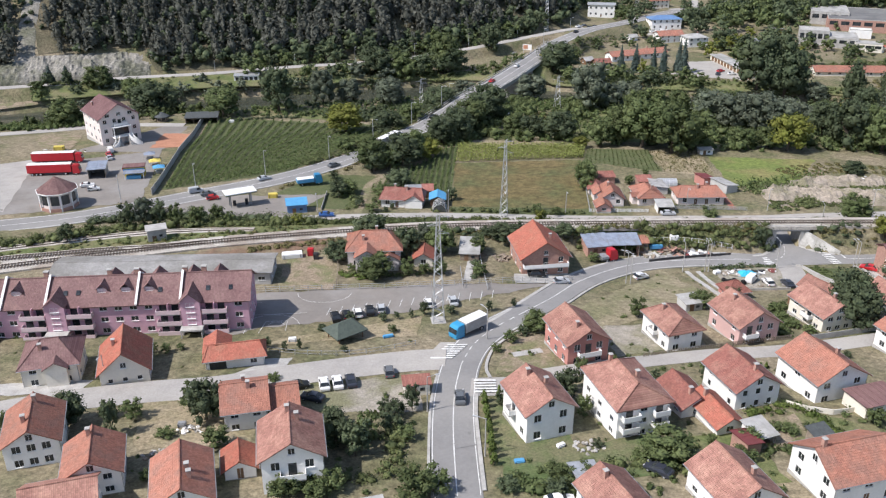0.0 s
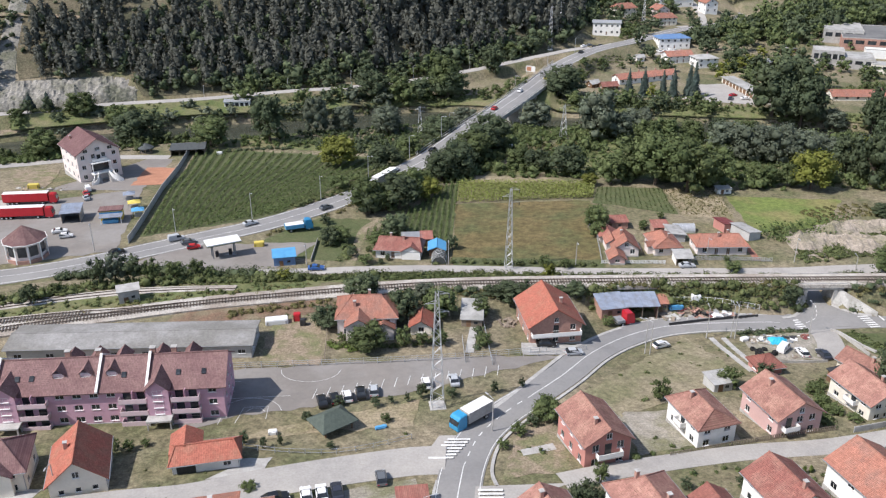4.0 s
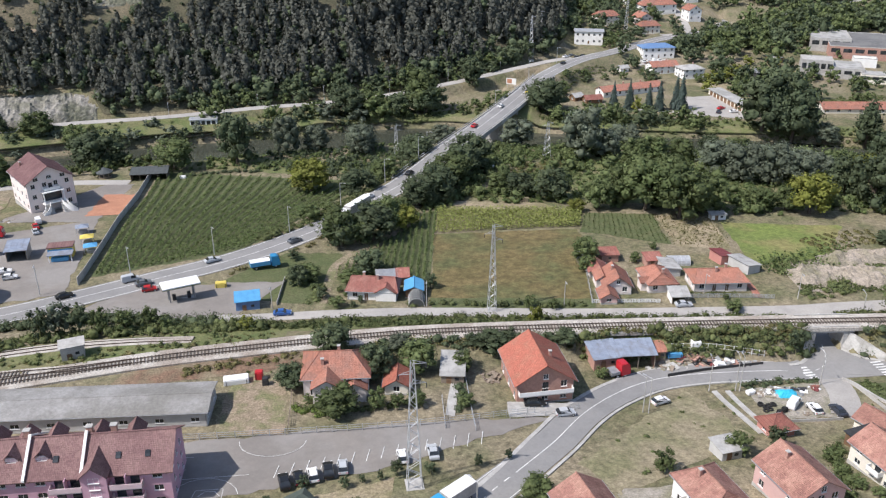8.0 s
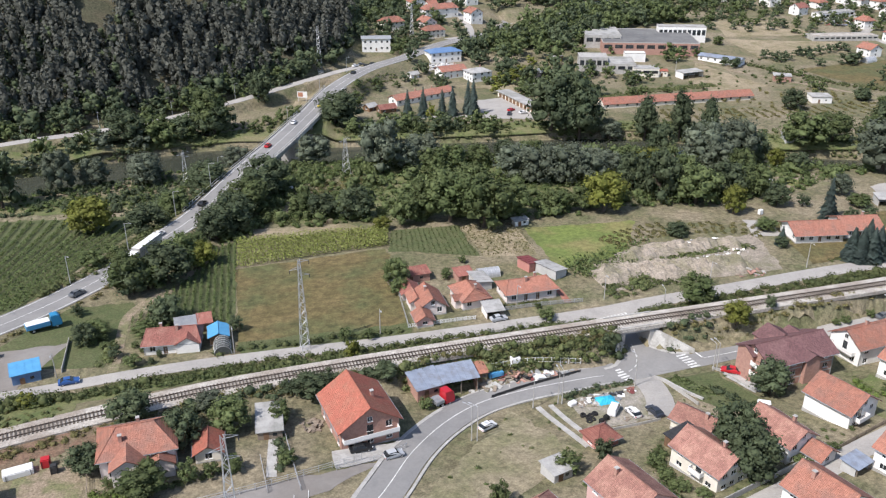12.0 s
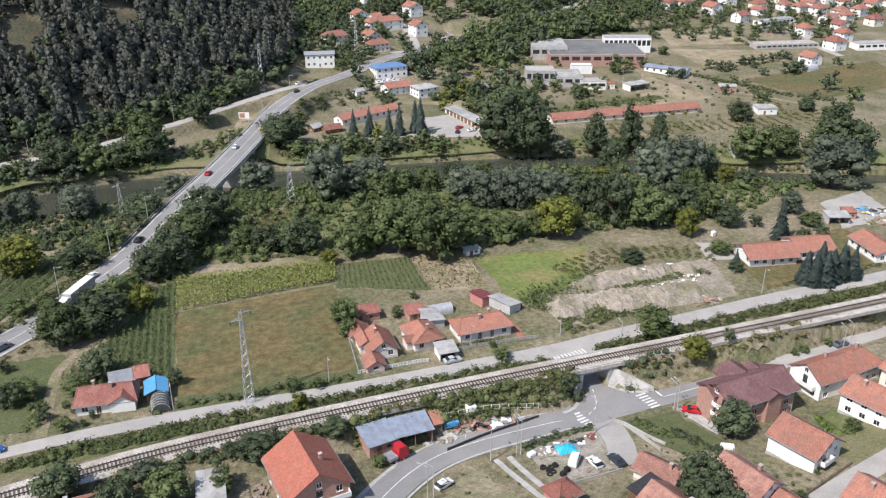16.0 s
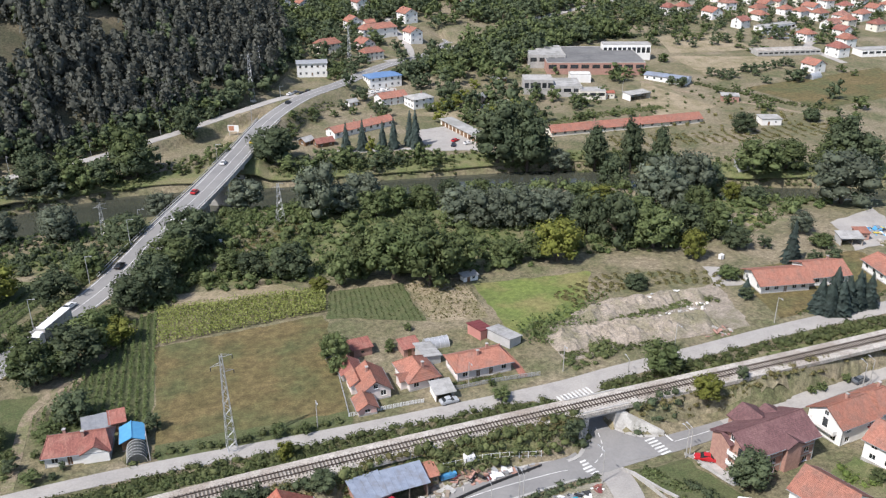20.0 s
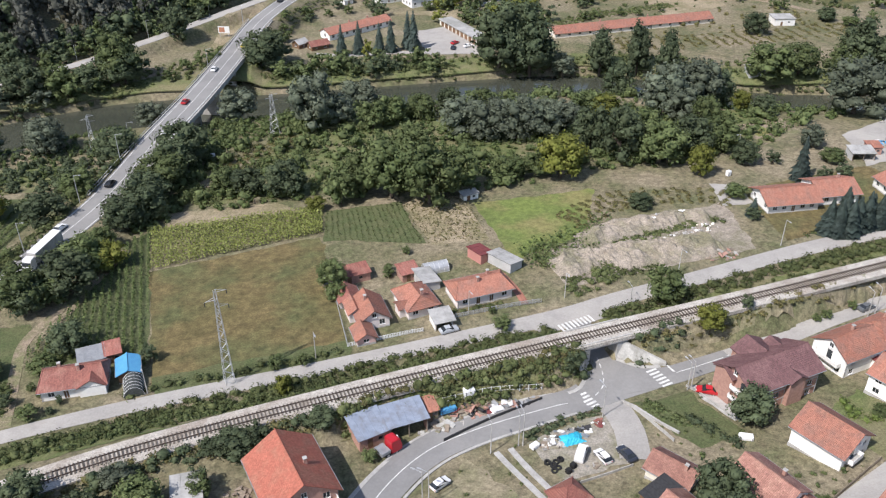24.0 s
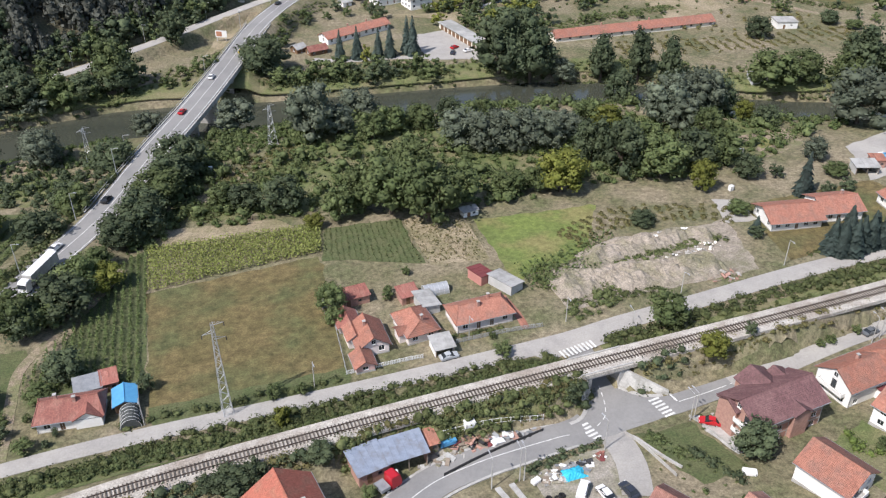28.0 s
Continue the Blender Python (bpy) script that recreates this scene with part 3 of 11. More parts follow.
structure("road_underpass", ribbon("road_underpass", [(86.5, 199.6), (89, 202.4), (91.3, 207), (91.8, 212), (92.7, 220)], 3.0, "asphalt", 0.0, lambda y: -0.27 + smooth(y, 213, 221) * 0.6, 1.0), "asphalt road dipping under the railway", "road")
patch("road_apron", [(84.5, 218.4), (101.5, 219.6), (103, 223.4), (82, 221.6)], "lane", "pale asphalt apron where the underpass meets the road", "road", 0.15, ragged=0.15, step=1.5)
J = [(82.5, 194.0), (90, 194.6), (98.5, 195.2), (101, 200.8), (98.5, 201.9), (96.2, 204), (94.6, 206.5), (88.6, 206.5), (87.2, 204.2), (85, 201.4), (82.5, 200.0)]
structure("road_junction", mesh_from("road_junction", [(x, y, -0.29) for x, y in J] + [(x, y, -0.75) for x, y in J], [tuple(range(11))] + [(i, i + 11, (i + 1) % 11 + 11, (i + 1) % 11) for i in range(11)], "asphalt"), "asphalt junction before the railway underpass", "road")

patch("parking_lot", [(-40.5, 150.6), (-4.0, 160.5), (26.5, 177.5), (-52, 167.2)], "lot", "grey asphalt parking lot with worn white lines", "parking lot", 0.07)
patch("parking_lot_west", [(-47, 147.2), (-40, 150.0), (-45, 168), (-52, 168)], "lot", "asphalt yard in the shade of the apartment block", "parking lot", 0.072)

# railway
bal = ribbon("ballast", RAIL, 3.1, "gravel", 0.0, RAIL_Z, 2.5, skirt=0.9)
structure("railway_ballast", bal, "pale gravel bed of a single railway track", "railway")

# ---- railway track ----
for k, off in enumerate((-0.78, 0.78)):
    structure("rail", ribbon("rail", RAIL, 0.06, "rail", 0.30, RAIL_Z, 3.0, offset=off, skirt=0.16, across=1), "rusty steel rail of the track", "rail")
SIDING = [(-420, 80), (-200, 158), (-130, 186), (-100, 197), (-80, 203), (-64, 205.5), (-50, 206)]
structure("siding_ballast", ribbon("siding_ballast", SIDING, 1.7, "gravel", 0.12, None, 2.5, skirt=0.5), "gravel of an overgrown siding", "railway")
for off in (-0.78, 0.78):
    structure("rail_siding", ribbon("rail_siding", SIDING, 0.06, "rail", 0.34, None, 3.0, offset=off, skirt=0.16, across=1), "rusty rail of the siding", "rail")


def sleepers(pts, z, x_from, x_to, parent, step=0.72):
    """Sleepers laid across a track: each a part where the camera passes, the rest joined."""
    line = dense(pts, 0.24)
    seg = np.hypot(*np.diff(line, axis=0).T)
    s = np.concatenate([[0], np.cumsum(seg)])
    me = bpy.data.meshes.new("sleeper")
    b = box(-0.13, 0.13, -1.3, 1.3, 0.0, 0.17)
    b.to_mesh(me)
    b.free()
    me.materials.append(M["sleeper"])
    rest = bmesh.new()
    count = 0
    for d in np.arange(0, s[-1], step):
        x, y = np.interp(d, s, line[:, 0]), np.interp(d, s, line[:, 1])
        if not -200 < x < 260:
            continue
        x2, y2 = np.interp(d + 0.3, s, line[:, 0]), np.interp(d + 0.3, s, line[:, 1])
        a = math.degrees(math.atan2(y2 - y, x2 - x))
        zz = z if z is not None else zed(x, y) + 0.13
        if x_from < x < x_to and count < 300:
            o = new("sleeper", me)
            o.parent, o.matrix_basis = parent, pose(x, y, zz + 0.02, 0, 0, a)
            count += 1
        else:
            k = len(rest.verts)
            add_box(rest, -0.13, 0.13, -1.3, 1.3, 0.02, 0.19)
            rest.verts.ensure_lookup_table()
            bmesh.ops.transform(rest, matrix=pose(x, y, zz, 0, 0, a), verts=rest.verts[k:])
    ob = part("sleepers", rest, "sleeper", parent)
    tagged(ob, "row of dark wooden sleepers", "", "", "stuff")


SECOND = [(-420, 72), (-200, 153), (-130, 178), (-106.7, 186.2), (-98.5, 188.0), (-88.3, 190.4), (-80, 191.9), (-72, 193.0), (-60, 195.9)]
second_bed = structure("second_track_bed", ribbon("second_track_bed", SECOND, 2.0, "gravel", -0.02, RAIL_Z, 2.5, skirt=0.6), "gravel bed of a second track joining the line", "railway")
for off in (-0.78, 0.78):
    structure("rail", ribbon("rail", SECOND, 0.06, "rail", 0.31, RAIL_Z, 3.0, offset=off, skirt=0.16, across=1), "rusty rail of the joining track", "rail")
sleepers(SECOND[:7], RAIL_Z + 0.01, 0, 0, second_bed)
ballast_ob = bpy.data.objects["railway_ballast"]
sleepers(RAIL, RAIL_Z, -60, 156, ballast_ob)

# ---- underpass below the railway ----
u = empty("railway_bridge", pose(91.6, 209.0, 0, 0, 0, 1.0), "concrete railway bridge over the road underpass", "railway bridge", "", "structure")
part("deck", box(-5.6, 5.6, -2.9, 2.9, 4.0, 5.42, bevel=0.05), "concrete", u)
for sy in (-1, 1):
    part("parapet", box(-6.2, 6.2, sy * 2.9 - (0.3 if sy > 0 else 0.0), sy * 2.9 + (0.0 if sy > 0 else 0.3), 5.424, 5.72), "concrete", u)
for sx in (-1, 1):
    part("abutment", box(sx * 3.7 - 0.5, sx * 3.7 + 0.5, -2.88, 2.88, -1.2, 3.996), "concrete", u)


def wing_wall(x, y, rot, length, high, low, lean=0.0):
    """A wing wall that falls away from the bridge and leans back against the bank."""
    bm = bmesh.new()
    v = add_box(bm, 0, length, -0.3, 0.3, -1.0, high)
    for q in v:
        if q.co.z > 0:
            q.co.z = high if q.co.x < 0.1 else low
            q.co.y += lean * q.co.z
    part("wing_wall", bm, "wing", u).matrix_basis = pose(x, y, 0, 0, 0, rot)


wing_wall(3.25, -3.0, -31, 10.2, 4.4, 0.5, 0.30)
wing_wall(-3.3, -3.0, -138, 4.0, 4.7, 1.6, -0.25)
wing_wall(3.3, 3.0, 55, 4.5, 4.4, 1.0, -0.2)
wing_wall(-3.3, 3.0, 125, 4.5, 4.4, 1.0, 0.2)
retain = empty("retaining_wall", pose(0, 0, 0), "low concrete retaining wall beside the grass plot", "wall")
part("wall_body", ribbon("wall_body", [(89.9, 192.8), (91.6, 187.4), (93.8, 181)], 0.2, "concrete", 0.55, None, 1.0, skirt=0.9, across=1), None, retain)

# ---- highway bridge ----
hb = empty("highway_bridge", pose(0, 0, 0), "concrete road bridge with piers over the river", "bridge", "", "structure")
span = dense([(11, 353), (28, 389), (45, 428), (57, 456)], 2.0)
part("deck", ribbon("deck", [(9.5, 350), (28, 389), (45, 428), (58, 459)], 5.6, "concrete", 0.02, HIGHWAY_Z - 0.02, 3.0, skirt=1.3), None, hb)
for off in (-5.4, 5.4):
    part("kerb", ribbon("kerb", [(-5, 317), (11, 353), (28, 389), (45, 428), (63, 471)], 0.18, "concrete", 0.34, HIGHWAY_Z, 3.0, offset=off, skirt=0.34, across=1), None, hb)
    part("handrail", ribbon("handrail", [(-5, 317), (11, 353), (28, 389), (45, 428), (63, 471)], 0.05, "galvanised", 1.25, HIGHWAY_Z, 3.0, offset=off, skirt=0.10, across=1), None, hb)
    line = dense([(-5, 317), (11, 353), (28, 389), (45, 428), (63, 471)], 2.6)
    nr = normals(line)
    me = None
    for p, q in zip(line, nr):
        c = p[:2] + q * off
        if me is None:
            me = bpy.data.meshes.new("post")
            bb = box(-0.05, 0.05, -0.05, 0.05, 0.3, 1.2)
            bb.to_mesh(me)
            bb.free()
            me.materials.append(M["galvanised"])
        o = new("post", me)
        o.parent, o.matrix_basis = hb, pose(c[0], c[1], HIGHWAY_Z)
for px_, py_, pr in ((22.5, 377, 66), (31.5, 397, 66), (40.0, 417, 66), (49.0, 437, 67)):
    pier = part("pier", box(-0.7, 0.7, -4.2, 4.2, -14, -0.85, bevel=0.1), "concrete", hb)
    pier.matrix_basis = pose(px_, py_, 0, 0, 0, pr)
    part("pier_cap", box(-0.95, 0.95, -5.0, 5.0, -1.7, -0.84), "concrete", pier)
for px_, py_, pr in ((12.2, 355.5, 65), (56.3, 455.5, 67)):
    part("abutment", box(-0.8, 0.8, -5.6, 5.6, -9, -0.84), "concrete", hb).matrix_basis = pose(px_, py_, 0, 0, 0, pr)


# ---- painted marks ----
def marks(name, pts, half, dash, gap, z=None, lift=0.13, offset=0.0, parent=None, start=0.0, end=1e9):
    """A painted line along a road, whole or in dashes; each dash a part."""
    line = dense(pts, 0.8)
    s = np.concatenate([[0], np.cumsum(np.hypot(*np.diff(line, axis=0).T))])
    nr = normals(line)
    d = start
    while d < min(s[-1], end):
        e = min(d + dash, s[-1], end)
        ts = np.linspace(d, e, max(2, int((e - d) / 1.5) + 1))
        mid = np.stack([np.interp(ts, s, line[:, k]) for k in (0, 1)], 1)
        nn = np.stack([np.interp(ts, s, nr[:, k]) for k in (0, 1)], 1)
        rows = [mid + nn * (offset + c) for c in (-half, half)]
        hh = [land(r[:, 0], r[:, 1]) if z is None else np.full(len(r), z) for r in rows]
        if z is None:
            wide = np.stack([land(*(mid + nn * c).T) for c in (-3.5, -1.8, 0, 1.8, 3.5)])
            hh = [np.maximum(h, h * 0.5 + wide.max(0) * 0.5) for h in hh]
        n = len(ts)
        verts = [(*rows[k][i], hh[k][i] + lift) for i in range(n) for k in (0, 1)]
        part(name, mesh_from(name, verts, [(2 * i, 2 * i + 2, 2 * i + 3, 2 * i + 1)[::-1] for i in range(n - 1)], "paint"), None, parent)
        d = e + gap


road_ob, high_ob, east_ob = bpy.data.objects["road"], bpy.data.objects["road_highway"], bpy.data.objects["road_east"]
marks("road_mark", SOUTH_ROAD[1:6], 0.09, 400, 1, parent=road_ob)
marks("road_mark", SOUTH_ROAD[5:9], 0.09, 1.6, 1.8, parent=road_ob)
marks("road_mark", SOUTH_ROAD[8:16], 0.09, 400, 1, parent=road_ob)
marks("road_mark", [(85.5, 197.6), (88.3, 199.6), (90.2, 203.4), (91.4, 208)], 0.09, 1.3, 1.0, z=-0.27, lift=0.015, parent=road_ob)
for off in (-3.35, 3.35):
    marks("edge_line", SOUTH_ROAD[1:9], 0.07, 400, 1, offset=off, parent=road_ob)
for off in (-4.1, 4.1):
    marks("edge_line", HIGHWAY[2:21], 0.10, 90, 0.0, z=HIGHWAY_Z, lift=0.135, offset=off, parent=high_ob)
marks("road_mark", HIGHWAY[2:21], 0.08, 90, 0.0, z=HIGHWAY_Z, lift=0.135, parent=high_ob)


def zebra(x, y, rot, n, length, parent, z, gap=1.0, wide=0.5):
    for i in range(n):
        o = part("stripe", box(-length / 2, length / 2, -wide / 2, wide / 2, 0, 0.012), "paint", parent)
        o.matrix_basis = pose(x, y, z, 0, 0, rot) @ pose(0, (i - (n - 1) / 2) * gap, 0)


patch("road_mouth", [(-5.0, 133.6), (2.2, 134.6), (5.2, 145.2), (-0.6, 145.0)], "lane", "pale mouth of the side road", "road", 0.115, step=1.5, ragged=0.0)
patch("road_mouth_east", [(4.6, 122.6), (9.6, 122.6), (20.0, 130.2), (5.2, 129.4)], "lane", "pale mouth of the garden lane", "road", 0.115, step=1.5, ragged=0.0)
for i in range(7):
    f = i / 6
    x0, x1, yy = -2.4 + 3.2 * f, 1.8 + 3.0 * f, 137.4 + 6.0 * f
    marks("stripe", [(x0, yy), ((x0 + x1) / 2, yy), (x1, yy + 0.1)], 0.26, 100, 1, lift=0.16, parent=bpy.data.objects["road_village"])
for i in range(5):
    yy = 123.8 + 1.05 * i
    marks("stripe", [(5.5, yy), (7.4, yy), (9.4, yy)], 0.26, 100, 1, lift=0.16, parent=road_ob)
zebra(83.4, 196.3, 11, 6, 2.5, road_ob, zed(83.4, 196.3) + 0.21)
zebra(100.3, 197.9, 8, 6, 2.5, east_ob, zed(100.3, 197.9) + 0.24)
marks("road_mark", [(104.5, 198.2), (110, 198.5), (118, 199.2)], 0.08, 12, 1, lift=0.15, parent=east_ob)
north_ob = bpy.data.objects["road_north"]
zebra(92.4, 219.6, 98, 9, 2.6, north_ob, zed(92.4, 221) + 0.30)
zebra(104.0, 199.6, 98, 1, 2.4, east_ob, zed(104, 199.6) + 0.24, wide=0.4)
lot = bpy.data.objects["parking_lot"]
for i in range(15):
    bx, by = -24.6 + i * 2.55, 158.6 + i * 0.72
    o = part("bay_line", box(-0.06, 0.06, -2.4, 2.4, 0, 0.012), "paint", lot)
    o.matrix_basis = pose(bx, by, zed(bx, by) + 0.1, 0, 0, -8)
for cx_, cy_, r in ((-35.5, 152.5, 5.8), (-34.5, 152.8, 1.8), (-26.5, 168.5, 6.0)):
    pts_ = [(cx_ + r * math.cos(a), cy_ + r * 0.9 * math.sin(a)) for a in np.linspace(0.2, 3.0 if cy_ < 160 else 0.2, 14)] if cy_ < 160 else [(cx_ + r * math.cos(a), cy_ + r * 0.8 * math.sin(a)) for a in np.linspace(math.pi, 2 * math.pi, 14)]
    marks("court_line", pts_, 0.05, 100, 1, lift=0.11, parent=lot)
for a, b in (((-40.5, 148.8), (-40.5, 157.5)), ((-40.5, 157.5), (-29, 158.6)), ((-37.5, 149.3), (-37.0, 154.5)), ((-37.0, 154.5), (-32.5, 154.9)), ((-32.5, 154.9), (-32.2, 150.6)), ((-45, 163.5), (-39.5, 163.8)), ((-45, 160.0), (-40, 160.2))):
    marks("court_line", [a, ((a[0] + b[0]) / 2, (a[1] + b[1]) / 2), b], 0.05, 100, 1, lift=0.11, parent=lot)

# kerbs and pavements
for nm, pts_, hw in (("kerb", [(5.9, 95), (5.5, 116), (6.0, 124.5)], 0.3), ("kerb_east", [(8.6, 129.5), (8.0, 134), (9.8, 142), (14.0, 149), (20, 156), (27.5, 165.5), (35, 176.5), (42.5, 184.5), (50.5, 189.6), (60, 191.9), (70, 192.7), (79.5, 193.5)], 0.28), ("kerb_west", [(-2.1, 95), (-2.2, 116), (-1.6, 126), (-0.9, 131)], 0.22), ("kerb_north", [(6, 150.5), (12.5, 158.5), (20.3, 170), (28.3, 181.5), (37.8, 191), (48, 197.4), (59, 199.8), (70, 200.4), (77, 200.2), (82.2, 200.0), (85.1, 202.0), (87.1, 204.6), (88.2, 207)], 0.4)):
    structure(nm, ribbon(nm, pts_, hw, "concrete", 0.24, None, 1.5, skirt=0.5, across=1), "pale concrete kerb along the road", "kerb")
structure("pavement_underpass", ribbon("pavement_underpass", [(102.4, 201.0), (99.2, 201.9), (96.7, 204.1), (95.0, 206.6)], 0.45, "concrete", 0.2, None, 1.2, skirt=0.4, across=1), "pale concrete pavement rounding the underpass corner", "pavement")
structure("path_brick", ribbon("path_brick", [(84.8, 230), (85.2, 236), (84.6, 244)], 0.9, "tile_orange", 0.09, None, 1.5, across=1), "red brick garden path", "path")
structure("path_far", ribbon("path_far", [(172, 452), (171, 463), (168, 474), (176, 483), (200, 490)], 1.3, "concrete", 0.1, None, 3.0, across=1), "pale curving footpath on the slope", "path")
structure("track_dirt", ribbon("track_dirt", [(-24.5, 225), (-24.2, 233), (-24.0, 242), (-23.0, 254), (-17, 264), (-8.5, 276), (-1, 290)], 1.2, "soil", 0.07, None, 2.0, across=2), "rutted dirt track beside the cane field", "track")
structure("path_yard", ribbon("path_yard", [(5.6, 176.5), (6.2, 182), (7.0, 188.0)], 0.9, "concrete", 0.09, None, 1.5, across=1), "pale concrete garden path", "path")
structure("steps", ribbon("steps", [(60.4, 188.8), (62.0, 180), (63.6, 171.4)], 0.55, "concrete", 0.2, None, 1.0, skirt=0.4, across=1), "concrete strip of a driveway", "driveway")
structure("steps_second", ribbon("steps_second", [(63.2, 188.8), (64.4, 180), (65.8, 172.4)], 0.55, "concrete", 0.2, None, 1.0, skirt=0.4, across=1), "concrete strip of a driveway", "driveway")
structure("road_bank", ribbon("road_bank", [(-240, 352), (-170, 381), (-120, 397), (-100, 400.5), (-60, 412), (-30, 420), (0, 428), (25, 440)], 1.5, "soil", 0.12, None, 4.0), "dirt track on the far river bank", "track")
structure("road_hotel", ribbon("road_hotel", [(-260, 290), (-180, 320), (-158, 328), (-146, 333), (-128, 338), (-106, 338)], 2.6, "lane", 0.10, None, 4.0), "pale lane passing behind the hotel", "road")
structure("road_hill", ribbon("road_hill", [(150, 578), (170, 590), (176, 640), (178, 670), (203, 718), (225, 732)], 2.4, "lane", 0.14, None, 4.0), "steep pale lane between hillside houses", "road")
structure("road_plain", ribbon("road_plain", [(185, 592), (215, 606), (260, 640), (330, 690), (430, 740)], 3.4, "lane", 0.12, None, 5.0), "pale road to the far village", "road")
structure("road_far_village", ribbon("road_far_village", [(428, 500), (434, 540), (455, 560), (470, 600), (500, 650)], 2.6, "lane", 0.14, None, 5.0), "pale street of the far village", "road")
structure("road_river", ribbon("road_river", [(80, 437), (92, 431), (112, 428), (136, 420), (150, 414)], 1.8, "lane", 0.1, None, 3.0), "dusty lane along the river", "road")
structure("track_factory", ribbon("track_factory", [(330, 400), (318, 430), (300, 462), (292, 478), (280, 505)], 2.0, "soil", 0.1, None, 4.0), "dirt track past the works", "track")

# ---- yards and plots ----
patch("yard_petrol", [(-84, 226.5), (-46, 216.8), (-35.5, 243), (-72, 240.5)], "lot", "asphalt forecourt of the petrol station", "forecourt", 0.10)
patch("yard_trucks", [(-165, 262), (-128, 224), (-90, 236), (-101, 292)], "lot", "broad asphalt truck yard beside the hotel", "yard", 0.08)
patch("yard_hotel", [(-133, 290), (-101, 290), (-104, 336), (-114, 336)], "lot", "asphalt yard round the hotel", "yard", 0.09)
patch("yard_pale", [(-175, 262), (-150, 236), (-127, 227), (-140, 281)], "lane", "pale gravel truck yard", "yard", 0.11)
patch("field_clay", [(-107, 296.5), (-95.5, 298), (-98.5, 323.5), (-110, 323.5)], "redclay", "bare orange clay pitch", "pitch", 0.13)
patch("plot_soil", [(-141, 288), (-133, 289), (-141, 321), (-160, 320)], "soil", "bare dug-over plot beside the hotel", "plot", 0.12)
patch("verge_meadow", [(2.8, 221.8), (42.0, 222.6), (43.0, 230.6), (2.8, 231.4)], "row_grass", "rough weedy verge between meadow and road", "verge", 0.09)
patch("field_meadow", [(2.6, 227.5), (42.5, 228.2), (47.5, 277.0), (4.0, 275.8)], "meadow", "mown dry meadow round a pylon", "meadow", 0.07)
patch("field_stubble", [(6.0, 299.5), (45, 294.5), (40, 303), (10, 310)], "dry", "dry uncut strip beyond the maize", "field", 0.07)
patch("field_brown", [(73, 263), (88, 260), (90, 287), (73.5, 289)], "dry", "withered brown vegetable plot", "field", 0.07)
patch("field_lush", [(90, 249), (112, 254), (128, 277), (92, 281)], "lush", "bright green marshy grass", "meadow", 0.07)
patch("field_waste", [(97, 233), (150, 233), (157, 257), (100, 251)], "spoil", "dumped spoil and bare earth beside the road", "waste ground", 0.07)
patch("plot_school", [(160, 233.5), (215, 238), (212, 262), (166, 262)], "meadow", "short grass round the school", "lawn", 0.06)
patch("yard_school", [(156, 255), (165, 254), (167, 266), (160, 268)], "lane", "pale concrete yard behind the school", "yard", 0.1)
patch("yard_depot", [(212, 262), (236, 262), (246, 290), (222, 284)], "lane", "pale gravel yard of the depot", "yard", 0.08)
patch("lawn_corner", [(27.5, 162), (55, 189.2), (61.5, 170), (33, 152)], "straw", "dry grass slope inside the road bend", "lawn", 0.06)
patch("yard_gravel", [(33.0, 139.2), (52, 144.5), (52.5, 157), (32, 153)], "dust", "bare gravel yard between the houses", "yard", 0.06)
patch("lawn_salmon", [(9.5, 131), (21, 134.5), (21, 150.5), (12.0, 144.5)], "soil", "burnt dry lawn beside the road bend", "lawn", 0.06)
patch("terrace", [(13.6, 138.6), (19.5, 140.8), (19.0, 142.8), (13.2, 140.5)], "concrete", "pale concrete slab on the lawn", "terrace", 0.12, ragged=0.0)
patch("lawn_white", [(7.4, 121), (11, 121), (12.5, 102), (7.8, 101)], "turf", "watered green garden lawn", "lawn", 0.06)
patch("lawn_back", [(19, 106), (34, 109), (38, 99), (20, 97)], "turf", "green garden lawn with a path", "lawn", 0.06)
patch("garden_white", [(9.0, 108), (20, 110.5), (21, 96), (9.2, 94)], "turf", "dark green lawn behind the white house", "lawn", 0.055)
patch("garden_lower", [(33, 108), (47, 110), (50, 96), (36, 95)], "lawn", "rough green garden with vegetable beds", "garden", 0.055)
patch("garden_house", [(57, 116), (70, 112), (66, 100), (52, 102)], "lawn", "rough green garden beside the garage", "garden", 0.055)
patch("garden_east", [(120, 176), (134, 180), (138, 166), (122, 160)], "lawn", "green lawn behind a clipped hedge", "lawn", 0.055)
patch("garden_bed", [(49.6, 111), (58, 115.4), (58.2, 108.4), (50, 105.4)], "soil", "dug brown garden bed between houses", "garden bed", 0.07)
patch("lot_west", [(-28, 124.8), (-4.6, 131.5), (-3.2, 117.5), (-20, 117)], "dust", "dusty grass parking strip", "parking lot", 0.06)
patch("plot_orchard", [(-52, 120), (-31, 126), (-30, 108), (-47, 106)], "dry", "dry garden plot with rubble heaps", "garden", 0.06)
patch("bank_rust", [(-62, 186.5), (-24, 194.6), (-23.5, 200.2), (-60, 196.5)], "rust", "rust-brown bare bank along the railway", "bank", 0.07)
patch("bank_south", [(34, 200.6), (87, 203.6), (87.6, 206.4), (34, 205.4)], "lawn", "weedy green railway bank above the scrapyard", "bank", 0.06, step=1.5)
patch("bank_north", [(-30, 210.6), (86, 212.2), (86, 218.6), (-30, 218.4)], "lawn", "weedy green strip between track and road", "bank", 0.06, step=2.0)
patch("bank_east", [(98, 212.8), (270, 216.4), (270, 224.5), (98, 219.2)], "lawn", "weedy green strip along the railway", "bank", 0.06, step=2.0)
